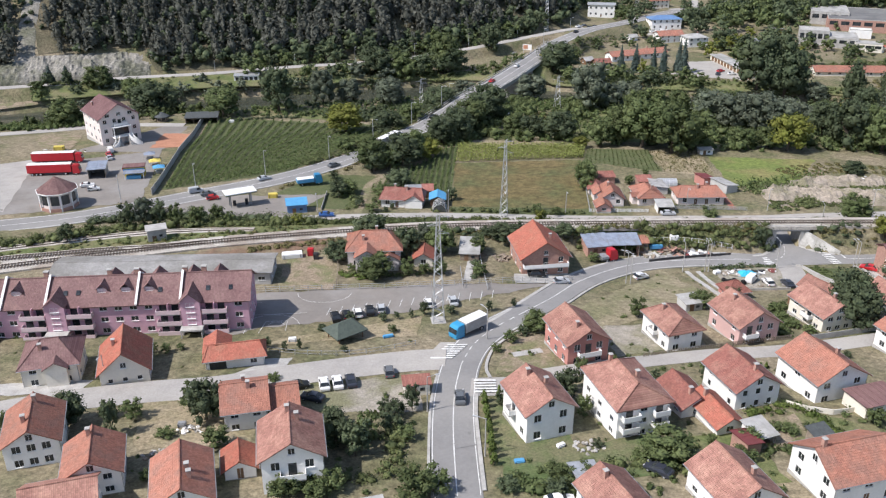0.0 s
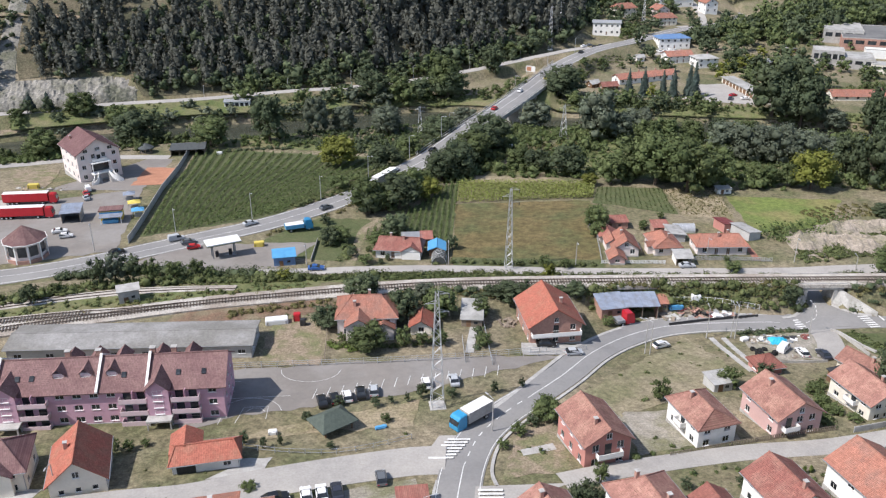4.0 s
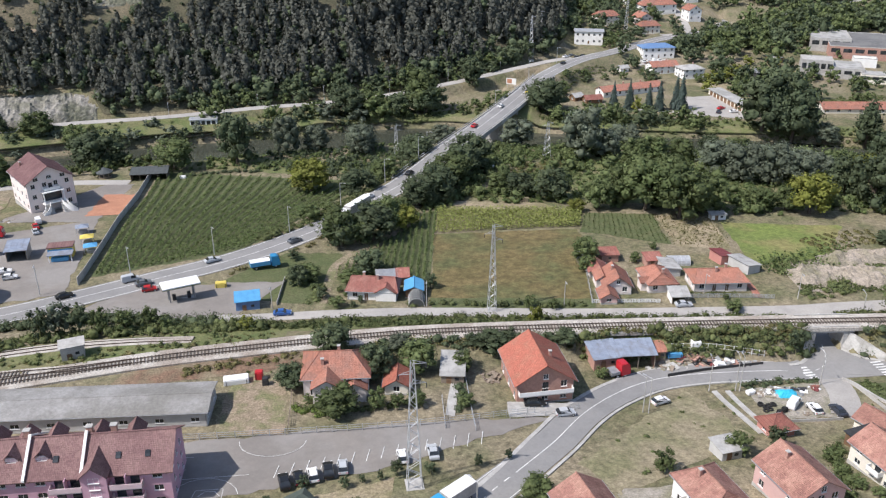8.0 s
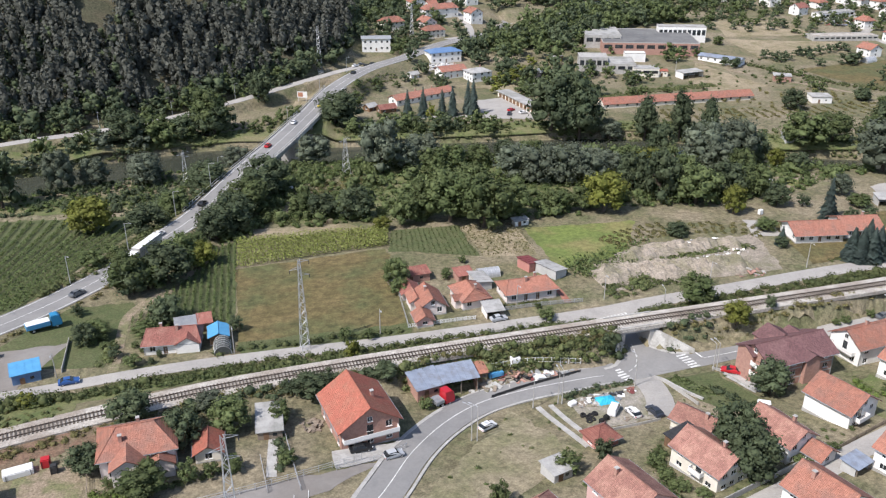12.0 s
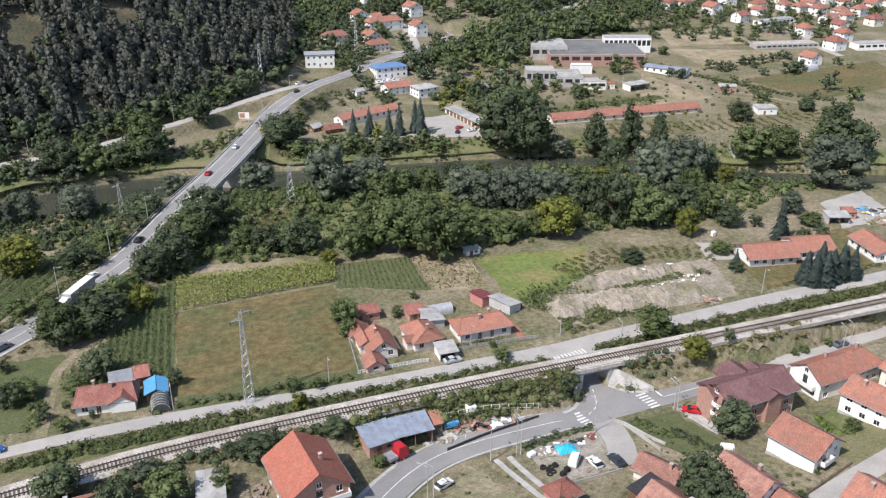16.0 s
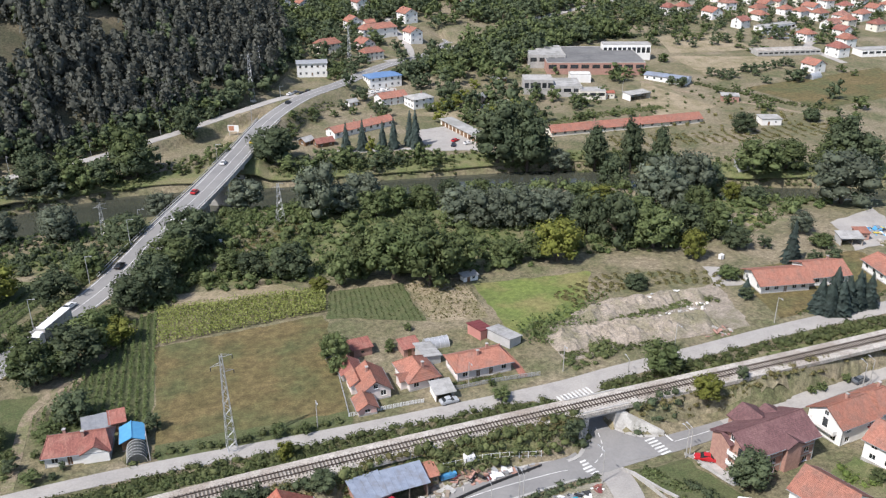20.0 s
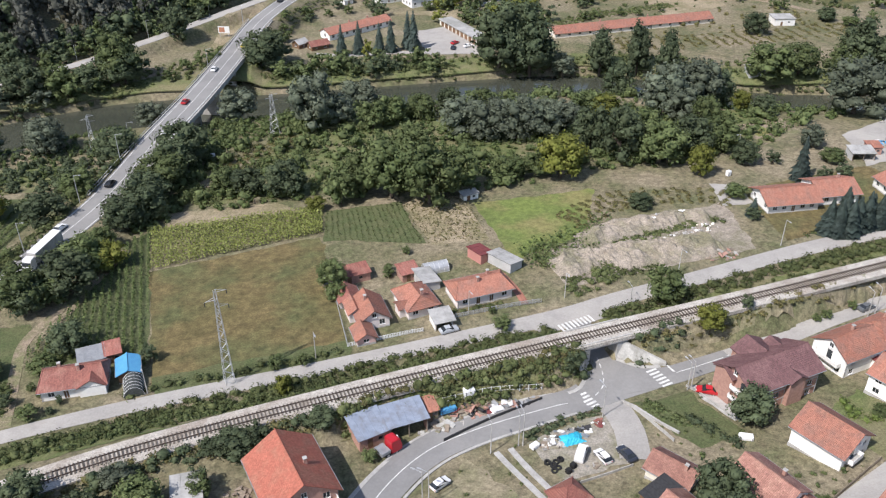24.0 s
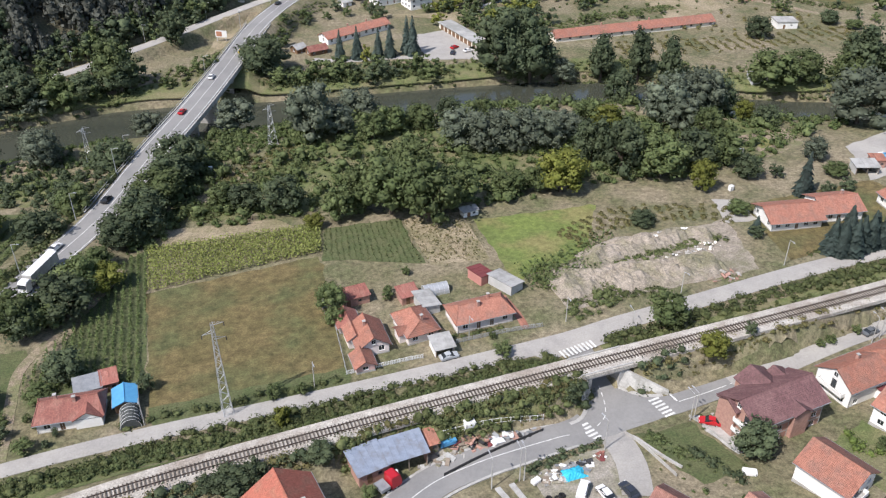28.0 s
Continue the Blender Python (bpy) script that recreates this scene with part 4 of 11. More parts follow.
patch("bank_west", [(-130, 178), (-30, 204), (-30, 215), (-130, 196)], "lawn", "weedy green ground beside the tracks", "bank", 0.06, step=2.0)
patch("bank_dry", [(100, 202.6), (200, 207.8), (200, 210.2), (98, 206.2)], "straw", "dry weedy bank east of the bridge", "bank", 0.06, step=2.0)
patch("yard_dirt", [(-38, 171), (-25, 170.6), (-26.5, 188), (-38, 191.5)], "soil", "trodden bare earth yard", "yard", 0.07)
patch("playground", [(-38, 143.6), (-5.5, 148.5), (-4.5, 157.2), (-22, 151.5)], "dry", "dry lawn of a small playground", "playground", 0.06)
patch("yard_cars", [(67, 189.5), (85.2, 192), (85.5, 177.5), (68, 177)], "dust", "dusty car yard with scrap", "yard", 0.07)
patch("yard_scrap", [(42, 191.5), (53, 195.8), (74, 199.6), (52, 201.5)], "dust", "gravel scrapyard along the railway bank", "yard", 0.09)
patch("lawn_junction", [(91.0, 193.6), (103, 193), (105, 176), (94.5, 176)], "row_grass", "weedy grass plot beside the junction", "lawn", 0.06)
patch("yard_brick_house", [(104.2, 193.6), (109, 193), (109.4, 179.5), (105, 181)], "concrete", "white concrete driveway of the brick house", "driveway", 0.1)
patch("yard_orange", [(17, 182.4), (30, 183.4), (30.4, 178.4), (17, 176.8)], "concrete", "pale concrete forecourt of the orange house", "driveway", 0.1)
patch("yard_village", [(-80, 122.6), (-64, 124.2), (-63, 128.5), (-82, 127)], "concrete", "paved white courtyard of the villa", "courtyard", 0.09)
patch("yard_spruce", [(126, 420), (150, 414), (147, 455), (128, 452)], "lane", "gravel yard of the garage row", "yard", 0.09)
patch("yard_blue", [(122, 515), (140, 518), (142, 528), (126, 529)], "lane", "pale parking yard beside white buildings", "yard", 0.10)
patch("field_far", [(325, 500), (386, 500), (400, 524), (330, 548)], "dry", "wide dry field before the village", "field", 0.12, step=6)
patch("field_far_second", [(335, 552), (395, 545), (405, 590), (350, 595)], "dry", "dry stubble field before the village", "field", 0.12, step=6)
patch("field_pasture", [(330, 470), (440, 485), (420, 430), (340, 420)], "meadow", "pale green pasture beyond the works", "field", 0.12, step=6)
patch("field_factory", [(250, 432), (290, 440), (282, 500), (255, 462)], "dry", "rough dry grass by the works", "field", 0.10, step=5)
patch("field_scrub", [(190, 395), (330, 372), (330, 412), (200, 415)], "ground", "dry scrubland above the river", "field", 0.10, step=5)
patch("field_yard_east", [(120, 486), (150, 470), (170, 440), (200, 470)], "dry", "dry slope with a path", "field", 0.10, step=5)
patch("bank_verge", [(35, 452), (52, 470), (75, 502), (50, 492)], "dry", "dry grass verge between the roads", "verge", 0.10, step=4)
patch("garden_plots", [(193, 286), (212, 291), (216, 306), (196, 306)], "soil", "brown kitchen garden plots near the river", "garden", 0.08)
patch("garden_green", [(196.5, 293), (203, 294.5), (204, 301), (197.5, 300)], "lush", "bright green garden bed", "garden bed", 0.11)
patch("field_green_left", [(-92, 355), (-26, 343), (-14, 358), (-90, 372)], "lawn", "lush green grass along the river", "meadow", 0.08)
patch("yard_garage", [(-37.5, 131.6), (-29.5, 133.6), (-28.4, 138.6), (-33.5, 137.2)], "concrete", "pale concrete drive before the garage", "driveway", 0.10)
patch("bank_green", [(24, 309), (185, 284), (222, 320), (62, 377)], "lawn", "rank green grass under the riverside trees", "meadow", 0.06, step=4)
patch("grass_west", [(-58, 236), (-26.5, 227.5), (-22, 262), (-38, 260)], "row_grass", "rough grass beside the dirt track", "meadow", 0.05)

# ---- houses ----
def facade(bm, o, u, n, width, height, openings, deep=0.16):
    """A wall from o along u, with openings (u0, u1, v0, v1) cut through its face and their reveals. n points outward."""
    o, u, n = Vector(o), Vector(u), Vector(n)
    us = sorted({0.0, width, *[round(a, 3) for q in openings for a in q[:2]]})
    vs = sorted({0.0, height, *[round(a, 3) for q in openings for a in q[2:4]]})

    def at(a, b, back=0.0):
        return bm.verts.new(o + u * a + Vector((0, 0, b)) - n * back)

    for i in range(len(us) - 1):
        for j in range(len(vs) - 1):
            mu, mv = (us[i] + us[i + 1]) / 2, (vs[j] + vs[j + 1]) / 2
            if not any(q[0] < mu < q[1] and q[2] < mv < q[3] for q in openings):
                bm.faces.new((at(us[i], vs[j]), at(us[i + 1], vs[j]), at(us[i + 1], vs[j + 1]), at(us[i], vs[j + 1])))
    for q in openings:
        c = ((q[0], q[2]), (q[1], q[2]), (q[1], q[3]), (q[0], q[3]))
        for k in range(4):
            a, b = c[k], c[(k + 1) % 4]
            bm.faces.new((at(*a), at(*b), at(*b, deep), at(*a, deep)))


pane_cache = {}


def window_parts(parent, m, w, h, frame_mat="frame", door=False, near=True):
    """A window, or a door, with its frame, pane and sill, at the pose m (x along the wall, y inward, z up from the lower edge's middle)."""
    key = (round(w, 2), round(h, 2), frame_mat, door)
    if key not in pane_cache:
        e = 0.05
        xs = [-w / 2, -w / 2 + e] + ([-e / 2, e / 2] if w > 0.9 else []) + [w / 2 - e, w / 2]
        zs = [0, e, h - e, h]
        holes = [(i, 1) for i in range(1, len(xs) - 1, 2)]
        made = []
        for with_pane in (False, True):
            f = bmesh.new()
            grid = [[f.verts.new((x, 0.06, z)) for z in zs] for x in xs]
            for i in range(len(xs) - 1):
                for j in range(3):
                    if (i, j) not in holes:
                        f.faces.new((grid[i][j], grid[i + 1][j], grid[i + 1][j + 1], grid[i][j + 1]))
                        continue
                    ring = [grid[i][j], grid[i + 1][j], grid[i + 1][j + 1], grid[i][j + 1]]
                    back = [f.verts.new((q.co.x, 0.12, q.co.z)) for q in ring]
                    for q in range(4):
                        f.faces.new((ring[q], ring[(q + 1) % 4], back[(q + 1) % 4], back[q]))
                    if with_pane:
                        f.faces.new(back).material_index = 1
            row = [(grid[0][0], grid[-1][0])]
            for yy, zz in ((-0.10, -0.01), (-0.10, -0.07), (0.05, -0.07)):
                row.append((f.verts.new((-w / 2 - 0.08, yy, zz)), f.verts.new((w / 2 + 0.08, yy, zz))))
            for p, q in zip(row[1:-1], row[2:]):
                f.faces.new((p[0], q[0], q[1], p[1]))
            f.faces.new([g[0] for g in grid][::-1] + [row[1][0], row[1][1]])
            made.append(bpy.data.meshes.new("window" if with_pane else "frame"))
            f.to_mesh(made[-1])
            f.free()
            made[-1].materials.append(M[frame_mat])
            if with_pane:
                made[-1].materials.append(M["wood" if door else "glass"])
        me, far_me = made
        p = box(-w / 2 + e, w / 2 - e, 0.09, 0.115, e, h - e)
        pm = bpy.data.meshes.new("pane")
        p.to_mesh(pm)
        p.free()
        pm.materials.append(M["wood" if door else "glass"])
        pane_cache[key] = (me, pm, far_me)
    me, pm, far_me = pane_cache[key]
    win = new("door" if door else "window", me if near else far_me)
    win.parent, win.matrix_basis = parent, m
    if near:
        c = new("door_leaf" if door else "pane", pm)
        c.parent = win
    return win


def roof_mesh(L, S, over, rise, hip, z, thick=0.17, half_hip=0.0):
    """A gable or hip roof with the ridge along x. Returns a bmesh and the ridge's ends."""
    bm = bmesh.new()
    a, b = L / 2 + over, S / 2 + over
    low = z - rise * over / (S / 2)
    e = a - hip * b
    eave = [(-a, -b, low), (a, -b, low), (a, b, low), (-a, b, low)]
    ridge = [(-e, 0, z + rise), (e, 0, z + rise)]
    top = [bm.verts.new(p) for p in eave + ridge]
    bot = [bm.verts.new((p[0], p[1], p[2] - thick)) for p in eave + ridge]
    faces = [(0, 1, 5, 4), (2, 3, 4, 5)]
    if hip:
        faces += [(1, 2, 5), (3, 0, 4)]
    for f in faces:
        bm.faces.new([top[i] for i in f])
        bm.faces.new([bot[i] for i in f[::-1]])
    rim = [(0, 1), (2, 3)] + ([(1, 2), (3, 0)] if hip else [(1, 5), (5, 2), (3, 4), (4, 0)])
    for i, j in rim:
        bm.faces.new((top[i], bot[i], bot[j], top[j]))
    return bm, ridge, eave


def rows_of(width, n, w, margin=0.9):
    if n == 0:
        return []
    if n == 1:
        return [width / 2]
    return [margin + w / 2 + i * (width - 2 * margin - w) / (n - 1) for i in range(n)]


HOUSE_SPOTS = []


def house(x, y, rot, L, S, he, wall="white", roof="tile_old", hip=0.0, pitch=0.60, storeys=2, nl=3, ng=2, attic=1, over=0.55, frame_mat="frame", chimneys=((0.2, 0.15),), balconies=(), z=None, label="", name="house", group="houses", far=False, plinth="concrete", win=(1.25, 1.38), doors=((0, 0.5),), skip=(), wings=(), dormers=()):
    """A house with its ridge along its own x. Sides: 0 front (-y), 1 right (+x), 2 back (+y), 3 left (-x)."""
    HOUSE_SPOTS.append((x, y, max(L, S) * 0.5 + 2.5))
    base = zed(x, y) if z is None else z
    h = empty(name, pose(x, y, base, 0, 0, rot), label, "house" if name == "house" else name.replace("_", " "), group)
    sh = he / storeys
    bm = bmesh.new()
    sides = (((-L / 2, -S / 2, 0), (1, 0, 0), (0, -1, 0), L, nl, 0), ((L / 2, -S / 2, 0), (0, 1, 0), (1, 0, 0), S, ng, 90), ((L / 2, S / 2, 0), (-1, 0, 0), (0, 1, 0), L, nl, 180), ((-L / 2, S / 2, 0), (0, -1, 0), (-1, 0, 0), S, ng, 270))
    places = []
    for si, (o, u, nn, wd, cnt, deg) in enumerate(sides):
        ops = []
        for st in range(storeys):
            for ci, cu in enumerate(rows_of(wd, cnt, win[0], min(1.3, wd * 0.15))):
                if (si, st, ci) in skip or (si, st) in skip or si in skip:
                    continue
                ww, hh, v0 = win[0], min(win[1], sh - 1.2), st * sh + sh * 0.33
                is_door = st == 0 and any(ds == si and abs(du * wd - cu) < wd / (2 * max(1, cnt)) for ds, du in doors)
                if is_door:
                    ww, hh, v0 = 1.0, min(2.05, sh - 0.3), 0.12
                ops.append((cu - ww / 2, cu + ww / 2, v0, v0 + hh))
                places.append((Vector(o) + Vector(u) * cu + Vector((0, 0, v0)), deg, ww, hh, is_door))
        facade(bm, o, u, nn, wd, he, ops)
        # footing that goes down into the slope
        a, b = Vector(o), Vector(o) + Vector(u) * wd
        bm.faces.new([bm.verts.new(p) for p in (a - Vector((0, 0, 2.2)), b - Vector((0, 0, 2.2)), b, a)])
    rise = pitch * S / 2
    if not hip:
        for sx in (-1, 1):
            tri = [bm.verts.new(p) for p in ((sx * L / 2, -S / 2 * sx, he), (sx * L / 2, S / 2 * sx, he), (sx * L / 2, 0, he + rise - 0.16))]
            bm.faces.new(tri)
    # the rooms' backs behind the panes
    add_box(bm, -L / 2 + 0.3, L / 2 - 0.3, -S / 2 + 0.3, S / 2 - 0.3, 0.05, he - 0.1)
    part("wall", bm, wall, h)
    for c, deg, ww, hh, is_door in places:
        window_parts(h, pose(*c, 0, 0, deg), ww, hh, frame_mat, is_door, not far and y < 140)
    if attic and not hip:
        for sx, deg in ((1, 90), (-1, 270)):
            if rise > 1.7:
                window_parts(h, pose(sx * (L / 2 + 0.16), 0, he + 0.35, 0, 0, deg), 1.0, 1.1, frame_mat, False, not far and y < 140)
    rb, ridge, eave = roof_mesh(L, S, over, rise, hip, he)
    rf = part("roof", rb, roof, h)
    if not far:
        cap = bmesh.new()
        tube(cap, ridge[0], ridge[1], 0.13, n=6)
        if hip:
            for e, r in ((0, 0), (1, 1), (2, 1), (3, 0)):
                tube(cap, eave[e], ridge[r], 0.12, n=6)
        part("ridge_cap", cap, roof, rf)
        for sy in (-1, 1):
            gt = bmesh.new()
            yy, zz = sy * (S / 2 + over + 0.06), eave[0][2] - 0.10
            tube(gt, (-L / 2 - over, yy, zz), (L / 2 + over, yy, zz), 0.075, n=6)
            part("gutter", gt, "steel", rf)
        for sx in (-1, 1):
            dp = bmesh.new()
            tube(dp, (sx * (L / 2 - 0.1), -S / 2 - 0.08, 0.1), (sx * (L / 2 - 0.1), -S / 2 - 0.08, he - 0.1), 0.05, n=6)
            part("downpipe", dp, "steel", h)
        pl = bmesh.new()
        add_box(pl, -L / 2 - 0.06, L / 2 + 0.06, -S / 2 - 0.06, -S / 2 - 0.004, -2.2, 0.35)
        add_box(pl, -L / 2 - 0.06, L / 2 + 0.06, S / 2 + 0.004, S / 2 + 0.06, -2.2, 0.35)
        add_box(pl, -L / 2 - 0.06, -L / 2 - 0.004, -S / 2, S / 2, -2.2, 0.35)
        add_box(pl, L / 2 + 0.004, L / 2 + 0.06, -S / 2, S / 2, -2.2, 0.35)
        part("plinth", pl, plinth, h)
    for cx, cy in chimneys:
        zr = he + rise * (1 - abs(cy) * 2)
        cb = bmesh.new()
        add_box(cb, cx * L - 0.28, cx * L + 0.28, cy * S - 0.28, cy * S + 0.28, zr - 0.6, zr + 1.15)
        ch = part("chimney", cb, "brickwall", h)
        if not far:
            part("chimney_cap", box(cx * L - 0.36, cx * L + 0.36, cy * S - 0.36, cy * S + 0.36, zr + 1.15, zr + 1.25), "concrete", ch)
    for si, cu, st, bw in balconies:
        o, u, nn, wd, cnt, deg = sides[si]
        c = Vector(o) + Vector(u) * (cu * wd) + Vector((0, 0, st * sh))
        bal = part("balcony", box(-bw / 2, bw / 2, -1.25, -0.004, -0.1, 0.1), "concrete", h)
        bal.matrix_basis = pose(*c, 0, 0, deg)
        pb = bmesh.new()
        add_box(pb, -bw / 2, bw / 2, -1.25, -1.17, 0.1, 1.0)
        add_box(pb, -bw / 2, -bw / 2 + 0.08, -1.17, -0.004, 0.1, 1.0)
        add_box(pb, bw / 2 - 0.08, bw / 2, -1.17, -0.004, 0.1, 1.0)
        part("parapet", pb, "grey" if wall == "grey" else "white", bal)
        part("balcony_door", box(-0.6, 0.6, -0.03, -0.004, 0.1, 2.15), "glass", bal)
    for wx, wy, wl, ws, wh, axis, wroof in wings:
        wb = bmesh.new()
        add_box(wb, wx - wl / 2, wx + wl / 2, wy - ws / 2, wy + ws / 2, -1.5, wh)
        rz = pose(wx, wy, 0, 0, 0, 90 if axis == "y" else 0)
        l2, s2 = (ws, wl) if axis == "y" else (wl, ws)
        for sx in (-1, 1):
            tri = [wb.verts.new(rz @ Vector(p)) for p in ((sx * l2 / 2, -s2 / 2 * sx, wh), (sx * l2 / 2, s2 / 2 * sx, wh), (sx * l2 / 2, 0, wh + pitch * s2 / 2 - 0.16))]
            wb.faces.new(tri)
        part("wing", wb, wall, h)
        rb, rr, _ = roof_mesh(l2, s2, 0.4, pitch * s2 / 2, 0, wh)
        ob = part("wing_roof", rb, wroof or roof, h)
        ob.matrix_basis = rz
    for dx, dy in dormers:
        zr = he + rise * (1 - abs(dy) * 2)
        sg = -1 if dy < 0 else 1
        db = bmesh.new()
        add_box(db, dx * L - 0.75, dx * L + 0.75, min(0, sg * S * abs(dy)), max(0, sg * S * abs(dy)), zr - 0.5, zr + 0.85)
        dob = part("dormer", db, wall, h)
        window_parts(dob, pose(dx * L, sg * (S * abs(dy) + 0.16), zr + 0.02, 0, 0, 0 if sg < 0 else 180), 1.0, 0.75, frame_mat, False, False)
        rb, _, _ = roof_mesh(S * abs(dy) + 0.5, 1.7, 0.15, 0.65, 0, zr + 0.85, 0.12)
        ro = part("dormer_roof", rb, roof, h)
        ro.matrix_basis = pose(dx * L, sg * (S * abs(dy) / 2 + 0.1), 0, 0, 0, 90)
    return h

# ---- the village houses south of the railway ----
house(15.2, 113.0, 109.0, 9.3, 8.0, 6.2, roof="tile_old", nl=2, ng=2, storeys=2, label="white house with weathered orange tile roof and side canopies", chimneys=((0.28, 0.10), (-0.05, -0.12)), balconies=((2, 0.45, 1, 2.0),), skip=((2, 1),))
house(25.6, 141.3, 106.9, 10.6, 8.2, 5.6, "salmon", "tile_old", nl=3, ng=2, label="salmon red house with half-hipped weathered roof", chimneys=((-0.25, 0.15),), balconies=((3, 0.5, 1, 4.5),))
house(45.7, 147.4, 107.5, 9.8, 7.4, 4.9, "white", "tile_old", hip=0.55, nl=2, ng=2, pitch=0.5, label="white house with hipped orange roof and small balcony", balconies=((2, 0.5, 1, 2.4),), skip=((2, 1, 0),))
house(61.2, 151.1, 106.7, 10.3, 9.0, 4.9, "pink", "tile_old", nl=2, ng=3, label="pink house with recessed balconies and stained roof", balconies=((3, 0.25, 1, 3.0),), skip=((3, 1, 0),))
house(79.8, 157.2, 107.3, 10.4, 7.9, 4.3, "cream", "tile_old", nl=3, ng=3, label="cream house with red tile roof and side porch", balconies=((2, 0.6, 1, 2.6),), skip=((2, 1, 1),), chimneys=((-0.2, -0.1),))
house(65.8, 125.3, 107.5, 10.2, 10.0, 5.1, "white", "tile_orange", nl=3, ng=2, win=(1.3, 1.2), pitch=0.58, label="large plain white house with orange tile roof", chimneys=((-0.05, -0.22),), skip=((2, 1, 0), (2, 1, 2), (2, 0, 1)))
house(50.9, 122.3, 107.0, 9.3, 8.3, 4.6, "white", "tile_red", nl=2, ng=3, win=(0.9, 1.1), label="white house with deep red tile roof", chimneys=((-0.35, 0.02),))
house(29.6, 115.3, 106.5, 12.2, 9.0, 6.5, "white", "tile_old", hip=0.6, nl=3, ng=3, storeys=3, pitch=0.5, label="white three-level house with stacked corner balconies", chimneys=((-0.1, -0.12), (0.35, 0.1)), balconies=((3, 0.22, 1, 3.0), (3, 0.22, 2, 3.0), (3, 0.8, 1, 2.6), (3, 0.8, 2, 2.6)), skip=((3, 1, 0), (3, 2, 0), (3, 1, 2), (3, 2, 2)))
house(40.4, 118.8, 106.1, 8.0, 5.6, 2.6, "white", "tile_red", storeys=1, nl=2, ng=1, label="low white house with dark red tile roof", chimneys=((-0.3, 0.1),))
house(44.0, 113.5, 106.1, 8.6, 4.6, 2.3, "white", "tile_bright", storeys=1, nl=2, ng=1, label="low annexe with bright orange tile roof", chimneys=((0.3, 0.1),))
house(56.8, 95.8, 15.0, 11.0, 9.3, 4.9, "white", "tile_orange", nl=3, ng=2, label="white house with broad orange roof", chimneys=((-0.42, 0.0),))
house(39.8, 91.9, 108, 9.2, 8.4, 4.2, "white", "tile_old", label="white house with sun-bleached orange roof", chimneys=((-0.2, -0.15),))
house(23.2, 90.2, 112, 7.4, 7.2, 3.4, "white", "tile_old", storeys=1, label="low house with weathered orange roof", chimneys=((0.2, 0.1),))
house(90.5, 141.0, 107, 9.5, 9.0, 4.8, "white", "tile_orange", label="white house with orange roof behind a hedge")
house(-70.7, 131.6, 15.0, 9.4, 9.2, 4.7, "cream", "tile_mauve", hip=0.75, nl=2, ng=2, label="cream house with violet brown hipped roof and porch", wings=((1.2, -4.4, 3.6, 2.6, 4.6, "y", None),), chimneys=((-0.15, -0.2),))
house(-57.9, 132.2, 106.5, 10.2, 8.3, 3.6, "cream", "tile_bright", storeys=1, nl=2, ng=3, win=(0.85, 0.8), pitch=0.85, label="cream house with steep bright orange roof", chimneys=((0.05, 0.2),))
garage = house(-39.0, 136.4, 12.0, 10.6, 5.0, 2.7, "white", "tile_bright", storeys=1, hip=0.4, nl=2, ng=1, label="low white garage with bright orange roof and a back wing", chimneys=(), doors=(), skip=((0, 0, 0),), wings=((-3.2, 2.6, 4.6, 5.0, 2.9, "y", None),))
# Dark panel on the uncut wall; its colour stands for shade in the doorway.
part("garage_opening", box(-4.6, -1.6, -2.56, -2.506, 0.05, 2.3), "dark", garage, "dark panel painted as the shade of an open garage doorway")
house(-62.4, 106.1, 108.5, 9.6, 7.7, 4.9, "white", "tile_orange", nl=2, ng=3, label="white house with new orange tile roof", chimneys=((-0.2, 0.1), (0.3, -0.05)))
house(-50.2, 98.0, 107, 8.0, 7.6, 4.4, "white", "tile_orange", label="house with red brown tile roof", chimneys=((0.3, 0.05),))
house(-51.6, 90.0, 17, 9.0, 7.6, 3.6, "white", "tile_old", label="low house with faded orange roof", chimneys=())
house(-36.3, 93.8, 106.0, 10.0, 7.7, 3.9, "white", "tile_orange", nl=2, ng=2, label="white house with orange tile roof and two flues", chimneys=((-0.1, -0.12), (-0.25, -0.15)))
house(-30.0, 100.6, 104.0, 4.6, 4.4, 2.4, "white", "tile_bright", storeys=1, nl=0, ng=1, label="small garage with bright orange roof", name="garage", group="garages", chimneys=(), doors=((3, 0.5),), attic=0)
house(-32.5, 116.3, 13.0, 6.8, 9.0, 4.4, "white", "tile_orange", nl=2, ng=2, pitch=0.5, label="white house with wide orange roof slope", chimneys=((0.1, -0.1), (0.0, 0.05)))
house(-26.4, 117.6, 13.0, 4.0, 7.0, 3.6, "white", "tile_orange", nl=1, ng=1, pitch=0.5, label="narrow white annexe with orange roof", chimneys=())
house(-22.0, 99.9, 101.0, 9.2, 8.6, 6.6, "white", "tile_old", nl=2, ng=2, storeys=2, label="white house with vine-grown gable and weathered roof", chimneys=((0.3, 0.03), (0.15, -0.12)), balconies=((3, 0.5, 1, 3.6),))
house(-16.6, 187.4, 3.0, 12.6, 9.6, 5.0, "blush", "tile_orange", hip=0.7, nl=3, ng=2, storeys=2, pitch=0.58, label="blush two-storey house with hipped orange roof in trees", wings=((-1.6, -5.4, 5.4, 5.0, 4.6, "y", None), (3.6, -5.0, 4.4, 3.4, 3.2, "y", None)), chimneys=((0.05, 0.05), (-0.2, -0.25)))
house(-4.6, 186.0, 88, 5.4, 4.6, 2.4, "cream", "tile_bright", storeys=1, nl=1, ng=1, label="small cottage with orange roof", chimneys=())
